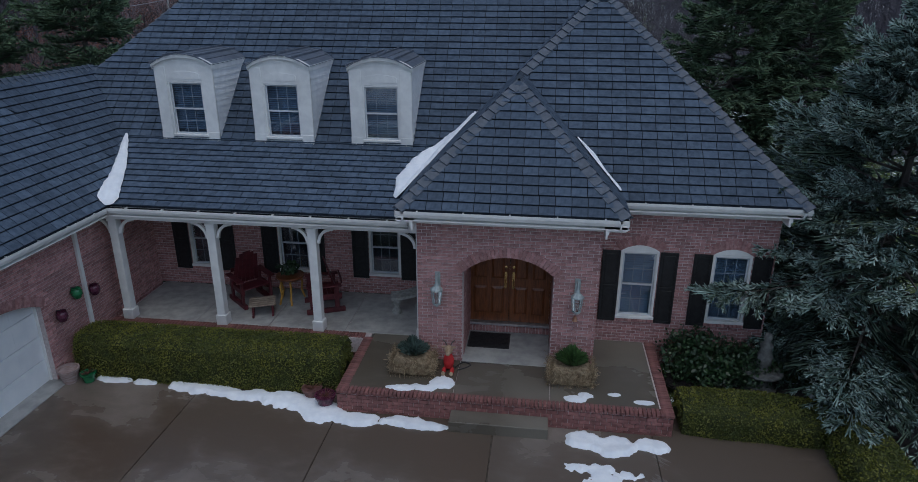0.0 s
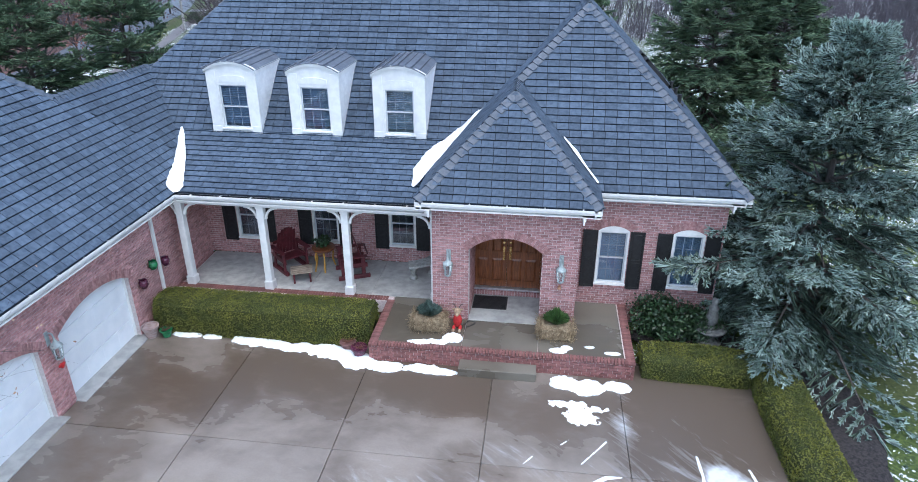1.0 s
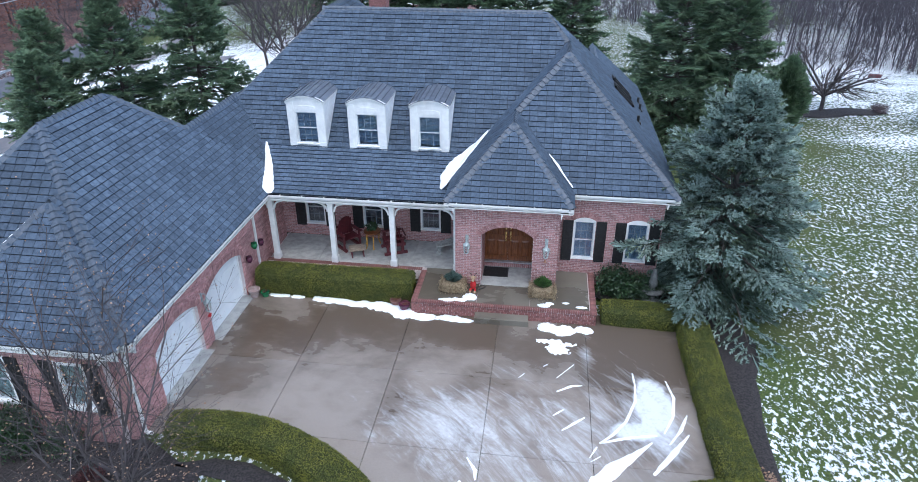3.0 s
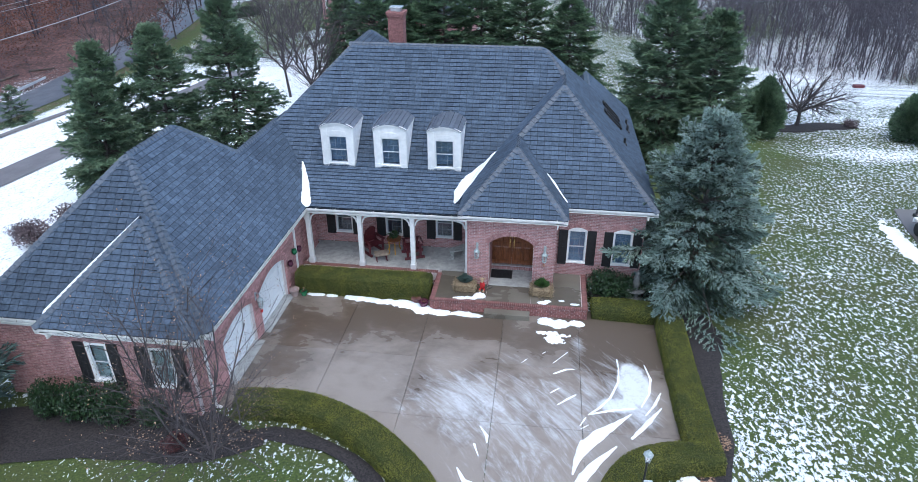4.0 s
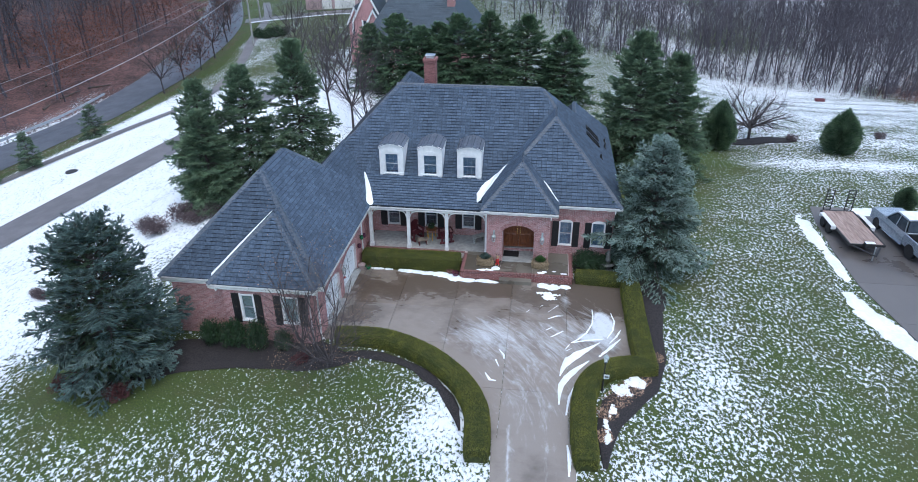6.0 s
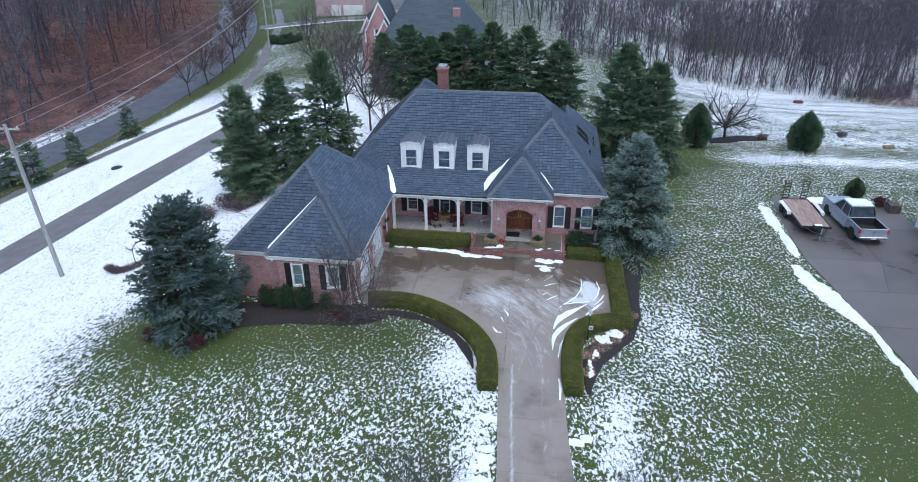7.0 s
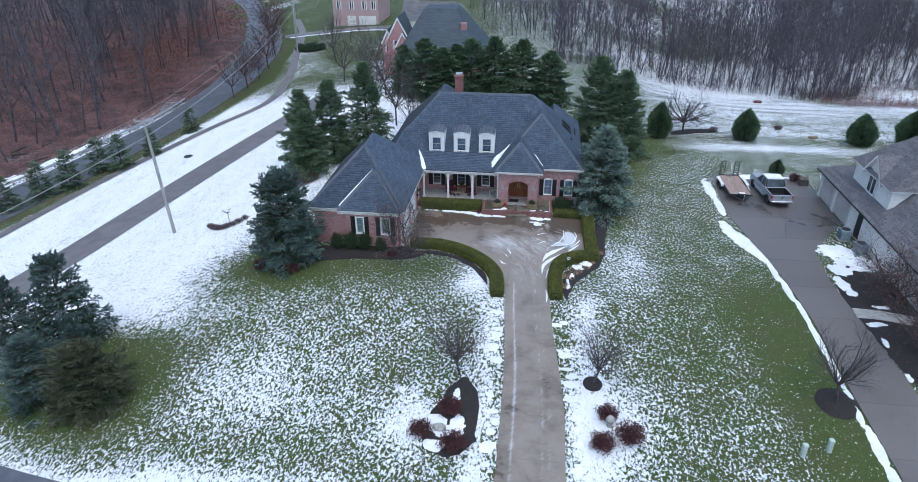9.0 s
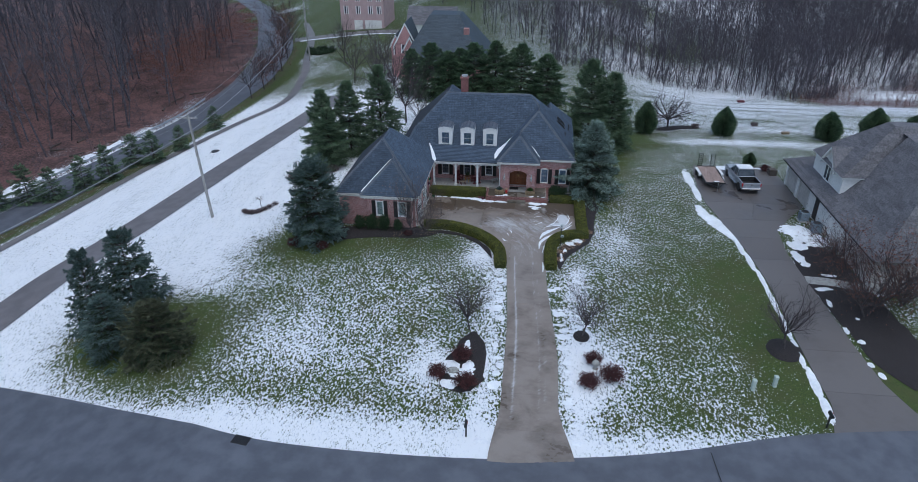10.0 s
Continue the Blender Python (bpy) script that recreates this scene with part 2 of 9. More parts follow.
# slats coloured blue to stand for sky reflected in the panes
BLIND = surf("window_blind", (0.12, 0.215, 0.35), (0.2, 0.32, 0.47), 0.7, 3, 0.5, relief=0)


def glass_material(name, tint, rough):
    m, nt, b, co = start(name)
    b.inputs["Base Color"].default_value = (*tint, 1)
    b.inputs["Transmission Weight"].default_value = 1.0
    link(nt, value(nt, "MULTIPLY_ADD", noisy(nt, co, 3, 2), 0.05, rough), b.inputs["Roughness"])
    b.inputs["IOR"].default_value = 1.8
    return m


GLASS = glass_material("window_glass", (0.85, 0.9, 0.96), 0.0)


def ground_material():
    """Winter lawn and leaf litter under broken snow; the corner values say how much of each."""
    m, nt, b, co = start("winter_lawn")

    def given(name):
        n = nt.nodes.new("ShaderNodeAttribute")
        n.attribute_name = name
        return n.outputs["Fac"]

    grain, mid = noisy(nt, co, 14, 5), noisy(nt, co, 1.3, 4)
    grass = blend(nt, ramp(nt, grain, 0.3, 0.72), (0.021, 0.041, 0.007), (0.088, 0.123, 0.021))
    straw = blend(nt, grain, (0.032, 0.046, 0.011), (0.098, 0.102, 0.032))
    grass = blend(nt, value(nt, "MULTIPLY", ramp(nt, noisy(nt, co, 0.35, 5, 0.65), 0.38, 0.66), 0.8), grass, straw)
    leaf = blend(nt, ramp(nt, value(nt, "ADD", value(nt, "MULTIPLY", noisy(nt, co, 3.5, 7, 0.72), 0.6), value(nt, "MULTIPLY", noisy(nt, co, 0.28, 5, 0.65, 0.6), 0.4)), 0.38, 0.63), (0.025, 0.016, 0.016), (0.2, 0.102, 0.09))
    base = blend(nt, ramp(nt, value(nt, "ADD", given("litter"), value(nt, "MULTIPLY_ADD", mid, 0.5, -0.25)), 0.35, 0.65), grass, leaf)
    fleck = value(nt, "ADD", value(nt, "MULTIPLY", noisy(nt, stretched(nt, co, 1.3, 0.85, 1, 0.35), 5.2, 5, 0.6, 0.35), 0.84),
                  value(nt, "MULTIPLY", noisy(nt, co, 0.55, 3), 0.16))
    edge = value(nt, "MULTIPLY_ADD", given("snow"), -0.5, 0.76)
    crumbs = value(nt, "MULTIPLY_ADD", given("snow"), 0.14, value(nt, "SUBTRACT", noisy(nt, co, 8.5, 2, 0.5, 0.3), 0.705))
    crumbs = value(nt, "MINIMUM", crumbs, value(nt, "MULTIPLY_ADD", given("snow"), 0.5, -0.05))
    over = value(nt, "MAXIMUM", value(nt, "SUBTRACT", fleck, edge), crumbs)
    mask = ramp(nt, over, -0.004, 0.012)
    cold = blend(nt, ramp(nt, over, 0.0, 0.12), (0.66, 0.7, 0.76), (0.85, 0.87, 0.89))
    tips = noisy(nt, stretched(nt, co, 1.6, 0.75, 1, 0.3), 4.5, 6, 0.72, 0.4)
    rows = ramp(nt, noisy(nt, stretched(nt, co, 0.9, 0.12, 1, 0.1), 0.6, 4, 0.6, 0.5), 0.4, 0.62)
    poke = value(nt, "MULTIPLY", ramp(nt, tips, 0.55, 0.62), value(nt, "MULTIPLY_ADD", rows, 0.85, 0.08))
    cold = blend(nt, poke, cold, (0.22, 0.26, 0.23))
    link(nt, blend(nt, mask, base, cold), b.inputs["Base Color"])
    b.inputs["Roughness"].default_value = 0.85
    bump(nt, b, value(nt, "ADD", value(nt, "MULTIPLY", mask, 0.8), grain), 0.7, 0.04)
    return m


LAWN = ground_material()


def wet_concrete(name, dark, light):
    """Driveway slabs: damp brown stains, and thin swept snow where the corner values ask for it."""
    m, nt, b, co = start(name)
    n = nt.nodes.new("ShaderNodeAttribute")
    n.attribute_name = "slush"
    a = nt.nodes.new("ShaderNodeAttribute")
    a.attribute_name = "damp"
    stain = value(nt, "ADD", value(nt, "ADD", value(nt, "MULTIPLY", noisy(nt, co, 0.45, 4, 0.5, 0.5), 1.3), value(nt, "MULTIPLY_ADD", noisy(nt, stretched(nt, co, 1, 1.8, 1, 0.5), 1.6, 6, 0.6, 0.4), 0.45, -0.32)), a.outputs["Fac"])
    grain = noisy(nt, co, 30, 4)
    col = blend(nt, ramp(nt, stain, 0.38, 1.0), light, dark)
    col = blend(nt, value(nt, "MULTIPLY", grain, 0.35), col, (0.09, 0.075, 0.06))
    g = nt.nodes.new("ShaderNodeObjectInfo").outputs["Random"]
    col = blend(nt, value(nt, "MULTIPLY", g, 0.18), col, (0.3, 0.29, 0.28))
    # a broom and tyres have drawn the slush out along arcs about the garage corner
    off = nt.nodes.new("ShaderNodeVectorMath")
    off.operation = "SUBTRACT"
    link(nt, co, off.inputs[0])
    off.inputs[1].default_value = (-8.8, -0.8, 0.0)
    xyz = nt.nodes.new("ShaderNodeSeparateXYZ")
    link(nt, off.outputs[0], xyz.inputs[0])
    far = value(nt, "SQRT", value(nt, "ADD", value(nt, "MULTIPLY", xyz.outputs[0], xyz.outputs[0]), value(nt, "MULTIPLY", xyz.outputs[1], xyz.outputs[1])))
    arc = nt.nodes.new("ShaderNodeCombineXYZ")
    link(nt, far, arc.inputs[0])
    link(nt, value(nt, "MULTIPLY", value(nt, "ARCTAN2", xyz.outputs[1], xyz.outputs[0]), 9.0), arc.inputs[1])
    s1 = noisy(nt, stretched(nt, arc.outputs[0], 1.9, 0.7, 1), 1.0, 8, 0.72, 1.2)
    s2 = noisy(nt, stretched(nt, arc.outputs[0], 9.0, 1.1, 1, 0.12), 1.0, 6, 0.65, 0.5)
    streak = value(nt, "ADD", value(nt, "MULTIPLY", s1, 0.72), value(nt, "MULTIPLY", s2, 0.28))
    slush = n.outputs["Fac"]
    over = value(nt, "ADD", streak, value(nt, "MULTIPLY_ADD", slush, 0.26, -0.7))
    thin = value(nt, "MULTIPLY", ramp(nt, over, -0.06, 0.2), value(nt, "MULTIPLY_ADD", noisy(nt, co, 11, 5), 0.75, 0.2), clamp=True)
    thin = value(nt, "MULTIPLY", thin, ramp(nt, slush, 0.06, 0.3))
    thin = value(nt, "ADD", thin, value(nt, "MULTIPLY", ramp(nt, slush, 0.85, 1.5), value(nt, "MULTIPLY_ADD", noisy(nt, co, 3.2, 6, 0.65, 0.6), 1.0, -0.08)), clamp=True)
    link(nt, blend(nt, thin, col, (0.64, 0.66, 0.69)), b.inputs["Base Color"])
    link(nt, value(nt, "ADD", value(nt, "MULTIPLY_ADD", ramp(nt, stain, 0.45, 0.8), -0.28, 0.55), value(nt, "MULTIPLY", thin, 0.3)), b.inputs["Roughness"])
    bump(nt, b, value(nt, "ADD", grain, value(nt, "MULTIPLY", thin, 1.5)), 0.15, 0.01)
    return m


DRIVE = wet_concrete("damp_drive_concrete", (0.085, 0.056, 0.034), (0.31, 0.262, 0.225))
WALKC = wet_concrete("damp_porch_concrete", (0.08, 0.064, 0.042), (0.19, 0.17, 0.132))
NEXTDRIVE = wet_concrete("wet_grey_drive_concrete", (0.055, 0.044, 0.039), (0.14, 0.127, 0.124))


# ---- ground ----
def spread(lo, hi, step, far, grow=1.22):
    a = list(np.arange(lo, hi + 1e-6, step))
    d, x = step, a[-1]
    while x < far:
        d *= grow
        x += d
        a.append(x)
    d, x = step, a[0]
    while x > -far:
        d *= grow
        x -= d
        a.insert(0, x)
    return a


def near(x, y, cx, cy, rx, ry):
    return math.exp(-(((x - cx) / rx) ** 2 + ((y - cy) / ry) ** 2))


BACK_ROAD = [(-84, -40), (-71, -12), (-63.2, 8), (-58.1, 30), (-56.0, 45), (-54.2, 60), (-53.1, 71), (-55.5, 88), (-66, 115), (-79, 141), (-112, 190)]


def road_side(x, y):
    """How far a place lies beyond (-) or before (+) the middle of the back road."""
    ys = [p[1] for p in BACK_ROAD]
    return x - float(np.interp(y, ys, [p[0] for p in BACK_ROAD]))


def snow_cover(x, y):
    r = road_side(x, y)
    s = 0.43 + 0.03 * smooth(-4, -9, x) * smooth(2, -4, y)
    s += 0.35 * smooth(-19, -30, x + 0.4 * max(-6 - y, 0) - 0.25 * max(y, 0)) * smooth(72, 48, y)
    s -= 0.13 * near(x, y, -11, 2.4, 8, 2.2) + 0.4 * near(x, y, -19.5, 1.5, 4.0, 3.0)
    s -= 1.0 * near(x, y, -29.5, -10.5, 5.5, 4.2)
    s -= 0.28 * smooth(13.0, 16.4, x + 0.12 * min(y, 0)) * smooth(-17.2, -15, y) * smooth(6, -2, y) * smooth(22, 20, x) + 0.06 * near(x, y, 11.5, -4, 3, 8) + 0.15 * near(x, y, 7.2, 12.5, 1.3, 4) + 0.45 * near(x, y, 7.5, 27, 3.5, 6) + 0.3 * near(x, y, 12.5, 32.5, 4, 3) + 0.5 * near(x, y, 25.5, -13, 2.5, 4)
    s += 0.15 * near(x, y, -17, -11.5, 4.5, 2.5) + 0.4 * near(x, y, 5.4, -12, 2.2, 3) + 0.35 * near(x, y, -5.6, -13.0, 2.0, 2.0)
    s += 0.38 * smooth(-16.2, -19.5, y) * smooth(26, 14, x) + 0.22 * smooth(1.6, 0, abs(abs(x - 1.2) - 3.2)) * smooth(2, -2, y)
    s += (0.1 + 0.14 * noise.noise(Vector((x * 0.09, y * 0.3, 5.1)))) * smooth(35.5, 39, y) * smooth(12, 20, x) + 0.24 * near(x, y, 25, 33, 14, 1.2) + 0.07 * smooth(50, 66, y) * smooth(8, 24, x)
    s -= (0.2 - 0.55 * max(0.0, noise.noise(Vector((x * 0.16, y * 0.1, 3.3))))) * smooth(52, 68, y) * smooth(-5, -25, x)
    s -= 0.02 * smooth(8, 11, x) * smooth(26, 12, y) * smooth(-12, -4, y)
    s -= 0.17 * smooth(70, 76, y) * smooth(44, 52, x) * smooth(102, 92, y)
    s += 0.34 * near(x, y, -3.6, 1.2, 1.6, 2.4) + 0.15 * near(x, y, 8.2, 4.5, 2.0, 4.5)
    s -= 0.55 * smooth(2.5, 4, r) * smooth(8, 6, r) * smooth(-10, 5, y)
    s -= 0.3 * smooth(-3.5, -5, r) + 0.5 * smooth(-6, -9.5, r)
    s += (0.03 + 0.5 * noise.noise(Vector((x * 0.07, y * 0.11, 0.4))) - 0.1 * smooth(105, 130, y) + 0.08 * smooth(45, 15, x)) * smooth(80, 92, y) * smooth(-5, 15, x)
    s += 0.75 * max(0.0, noise.noise(Vector((x * 0.13, y * 0.13, 7.7))) - 0.12) * smooth(-4, -9, r) * smooth(-30, -14, r)
    return s


def leaf_litter(x, y):
    r = road_side(x, y)
    return max(smooth(-3, -4.5, r) * smooth(-40, -20, y), 0.45 * smooth(3.2, 4, r) * smooth(7.5, 5.5, r) * smooth(-20, 0, y), 0.3 * smooth(80, 88, y) * smooth(-2, 12, x), smooth(62, 72, y) * smooth(45, 56, x) * 0.75)


def build_ground():
    xs, ys = spread(-66, 48, 0.8, 1500), spread(-32, 62, 0.8, 1500)
    v = [(x, y, terrain(x, y) - (0.12 if -17.0 < x < 4.5 and 5.9 < y < 26 else 0.0)) for y in ys for x in xs]
    nx = len(xs)
    f = [(j * nx + i, j * nx + i + 1, (j + 1) * nx + i + 1, (j + 1) * nx + i) for j in range(len(ys) - 1) for i in range(nx - 1)]
    me = bpy.data.meshes.new("ground")
    me.from_pydata(v, [], f)
    me.materials.append(LAWN)
    for key, fn in (("snow", snow_cover), ("litter", leaf_litter)):
        at = me.attributes.new(key, "FLOAT", "POINT")
        at.data.foreach_set("value", [fn(p[0], p[1]) for p in v])
    me.polygons.foreach_set("use_smooth", [True] * len(f))
    return tagged(new("ground", me), "rolling winter lawn with broken wet snow", "ground", "", "structure")


build_ground()


def curve_points(pts, step=0.8):
    """A smooth line through the given points, in even steps."""
    pts = [Vector((*p, 0)) if len(p) == 2 else Vector(p) for p in pts]
    ext = [2 * pts[0] - pts[1], *pts, 2 * pts[-1] - pts[-2]]
    out = []
    for a, b, c, d in zip(ext, ext[1:], ext[2:], ext[3:]):
        n = max(2, int((c - b).length / step))
        for i in range(n):
            t = i / n
            out.append(0.5 * ((2 * b) + (c - a) * t + (2 * a - 5 * b + 4 * c - d) * t * t + (3 * b - a - 3 * c + d) * t ** 3))
    out.append(pts[-1])
    return out


def strip(pts, half, dz, rows=4, thick=0.0, wobble=0.0):
    """A band laid on the ground along a line; half is its half width or a pair (left, right) of functions of the step."""
    g = Geo()
    line = curve_points(pts)
    v = []
    for i, p in enumerate(line):
        q0, q1 = line[max(i - 1, 0)], line[min(i + 1, len(line) - 1)]
        d = (q1 - q0).normalized()
        side = Vector((d.y, -d.x, 0))
        w = half(i / (len(line) - 1)) if callable(half) else half
        for k in range(rows + 1):
            s = 2 * k / rows - 1
            q = p + side * (w * s)
            if wobble and abs(s) == 1:
                q += side * s * wobble * noise.noise(Vector((q.x * 0.9, q.y * 0.9, 3.1)))
            h = dz(s) if callable(dz) else dz
            v.append((q.x, q.y, terrain(q.x, q.y) + h))
    n = rows + 1
    f = [(i * n + k, i * n + k + 1, (i + 1) * n + k + 1, (i + 1) * n + k) for i in range(len(line) - 1) for k in range(rows)]
    if thick:
        m = len(v)
        v += [(x, y, z - thick) for x, y, z in v]
        for k, s in ((0, 1), (rows, -1)):
            for i in range(len(line) - 1):
                a, b = i * n + k, (i + 1) * n + k
                f.append((a, b, b + m, a + m)[::s])
        for i in (0, len(line) - 1):
            for k in range(rows):
                a = i * n + k
                f.append((a, a + 1, a + 1 + m, a + m))
    return g.add(v, f)


# roads and paths
structure("road", strip([(-70, -12.5), (-38, -19.2), (-26.5, -22), (-17.2, -24.1), (-8.5, -24.5), (-0.8, -24.2), (4, -23.6), (11.5, -22.4), (19.3, -20.8), (30, -19.6), (60, -18)], 4.0, 0.05), ASPHALT, "wet dark grey asphalt street", "road")
structure("road_back", strip(BACK_ROAD, lambda t: 3.9 - 0.9 * smooth(0.55, 0.8, t), 0.06), ASPHALT, "grey asphalt road beyond the snow verge", "road")
structure("lane", strip([(-50, -24), (-44.8, -8), (-42.6, 1), (-40.8, 8), (-37.8, 24.5), (-35.3, 36.5), (-33.7, 44), (-31.5, 55)], 2.1, 0.06), LANE, "worn concrete side lane between snowy verges", "lane")
structure("pavement", strip([(-62, -18), (-57.5, -2), (-54.4, 10.6), (-51, 28), (-45.8, 44.8), (-41.5, 56), (-43, 70), (-46, 81.5), (-52, 103), (-60, 122.6)], 0.75, 0.07), LANE, "narrow footpath following the road", "pavement")


# ---- house walls ----
def wall_strips(length, z0, z1, holes):
    """Upright strips of a wall with openings: u0, u1 and the solid heights between them. A hole is (u0, u1, low, spring, crown)."""
    cuts = {0.0, length}
    for u0, u1, lo, spring, crown in holes:
        n = 44 if crown > spring else 1
        cuts |= {u0 + (u1 - u0) * i / n for i in range(n + 1)}
    cuts = sorted(cuts)
    for a, b in zip(cuts, cuts[1:]):
        mid = (a + b) / 2
        spans = [(z0, z1)]
        for u0, u1, lo, spring, crown in holes:
            if u0 < mid < u1:
                top = arch_top(mid, u0, u1, spring, crown)
                spans = [s for p, q in spans for s in ((p, min(q, lo)), (max(p, top), q)) if s[1] - s[0] > 1e-4]
        yield a, b, spans


def arch_top(u, u0, u1, spring, crown):
    rise, half = crown - spring, (u1 - u0) / 2
    if rise < 1e-4:
        return crown
    r = (half * half + rise * rise) / (2 * rise)
    return crown - r + math.sqrt(max(r * r - (u - (u0 + u1) / 2) ** 2, 0))


BL, BH, BD, JOINT = 0.2, 0.0677, 0.012, 0.011
single_brick = Geo().add([(0, 0, 0), (BL - JOINT, 0, 0), (BL - JOINT, 0, BH - JOINT), (0, 0, BH - JOINT),
                          (0.003, -BD, 0.003), (BL - JOINT - 0.003, -BD, 0.003), (BL - JOINT - 0.003, -BD, BH - JOINT - 0.003), (0.003, -BD, BH - JOINT - 0.003)],
                         [(4, 5, 6, 7), (0, 1, 5, 4), (1, 2, 6, 5), (2, 3, 7, 6), (3, 0, 4, 7)]).mesh("brick", BRICK)


def brick_wall(name, m, length, z0, z1, holes=(), thick=0.2, singles=None, label="weathered red-pink brick wall with pale mortar"):
    """A wall whose face is the local xz plane, outward -y, placed by m. singles: a test (u, z) for bricks kept as pieces of their own."""
    g = Geo()
    for a, b, spans in wall_strips(length, z0, z1, holes):
        for p, q in spans:
            g.box(a, 0, p, b, thick, q, m=m)
    wall = structure(name, g, MORTAR, label, "wall")
    rest, pieces = Geo(), []
    for k in range(int((z1 - z0) / BH)):
        z = z0 + k * BH
        u = -(k % 2) * BL / 2
        while u < length:
            a, b = max(u, 0), min(u + BL - JOINT, length)
            for u0, u1, lo, spring, crown in holes:
                if z + BH > lo and z < crown:
                    for edge, keep in ((u0, "left"), (u1, "right")):
                        top = arch_top(min(max((a + b) / 2, u0), u1), u0, u1, spring, crown)
                        if z + 0.02 < top and a < edge < b:
                            if keep == "left":
                                b = edge
                            else:
                                a = edge
                    mid = (a + b) / 2
                    low = max(arch_top(min(max(c, u0), u1), u0, u1, spring, crown) for c in (a, mid, b)) if crown > spring else crown - 0.03
                    if u0 <= mid <= u1 and z < low:
                        a = b
            if b - a > 0.02:
                if singles and b - a > BL - JOINT - 1e-4 and singles(u, z):
                    pieces.append((a, z))
                else:
                    e = 0.003
                    rest.add([(a, 0, z), (b, 0, z), (b, 0, z + BH - JOINT), (a, 0, z + BH - JOINT),
                              (a + e, -BD, z + e), (b - e, -BD, z + e), (b - e, -BD, z + BH - JOINT - e), (a + e, -BD, z + BH - JOINT - e)],
                             [(4, 5, 6, 7), (0, 1, 5, 4), (1, 2, 6, 5), (2, 3, 7, 6), (3, 0, 4, 7)], m)
            u += BL
    tagged(part("brickwork", rest, BRICK, wall), kind="stuff")
    return wall, pieces


def voussoirs(m, u0, u1, spring, crown, tall, parent, face=-0.02):
    """A ring of bricks on edge over a segmental arch."""
    half, rise = (u1 - u0) / 2, crown - spring
    r = (half * half + rise * rise) / (2 * rise)
    cz, cu = crown - r, (u0 + u1) / 2
    a0 = math.asin(min(half / r, 1)) * 1.06
    n = int(2 * a0 * (r + tall / 2) / 0.075)
    for i in range(n):
        t = -a0 + 2 * a0 * (i + 0.5) / n
        w = 0.031
        q = m @ Matrix.Translation((cu, 0, cz)) @ Matrix.Rotation(t, 4, "Y")
        part("arch_brick", Geo().box(-w, face, r - 0.006, w * (r + tall) / r, 0.05, r + tall, 0.004, q), BRICK, parent)


def flat(x, y):
    return pose(x, y, 0)


FACE_E = lambda x, y: pose(x, y, 0, 0, 0, 90)
DECK = 0.475
SINGLES = []

# entrance block
W, P = brick_wall("wall_entrance", flat(-2.8, 13.7), 3.54, DECK, 3.6, [(0.9, 2.68, 0, 2.47, 2.82)], 0.25, lambda u, z: (u < 0.75 or u > 2.8) and 1.0 < z < 2.75)
SINGLES += [(W, flat(-2.8, 13.7), a, z) for a, z in P]
voussoirs(flat(-2.8, 13.7), 0.9, 2.68, 2.47, 2.82, 0.2, W)
brick_wall("wall_entrance_side", FACE_E(0.74, 13.95), 1.05, DECK - 0.3, 3.6)
structure("wall_entrance_west", Geo().box(-2.8, 13.955, 0.2, -2.6, 16.65, 3.6), MORTAR, "brick side wall of the entrance", "wall")
brick_wall("wall_recess_west", FACE_E(-1.9, 13.95), 1.3, DECK, 2.9, thick=0.1)
structure("wall_recess_east", Geo().box(-0.12, 13.955, DECK, 0.1, 15.25, 2.9), BRICK, "brick reveal of the entrance", "wall")
structure("recess_ceiling", Geo().box(-2.0, 13.96, 2.9, 0.1, 15.4, 2.98), WHITE, "white entrance soffit", "ceiling")

# right wing
W, P = brick_wall("wall_wing", flat(0.74, 15.0), 3.6, 0.0, 3.55, [(0.53, 1.31, 1.05, 2.6, 2.73), (2.38, 3.17, 1.05, 2.6, 2.73)], 0.2, lambda u, z: 1.3 < u < 2.3 and 0.9 < z < 2.7)
SINGLES += [(W, flat(0.74, 15.0), a, z) for a, z in P]
for a in (0.53, 2.38):
    voussoirs(flat(0.74, 15.0), a, a + 0.785, 2.6, 2.73, 0.2, W)
    for i in range(11):
        part("sill_brick", Geo().box(0.74 + a - 0.05 + i * 0.08, 14.95, 0.97, 0.74 + a + 0.02 + i * 0.08, 15.05, 1.04, 0.005), BRICK, W)
structure("wall_wing_east", Geo().box(4.14, 15.2, 0, 4.34, 28.2, 3.7), BRICK, "brick side wall", "wall")

# porch back wall and side
PORCH_WINDOWS = (-9.25, -6.9, -4.58)
brick_wall("wall_porch", flat(-10.2, 16.65), 7.4, DECK, 3.1, [(w + 10.2, w + 11.0, 0.97, 2.45, 2.45) for w in PORCH_WINDOWS], 0.2)

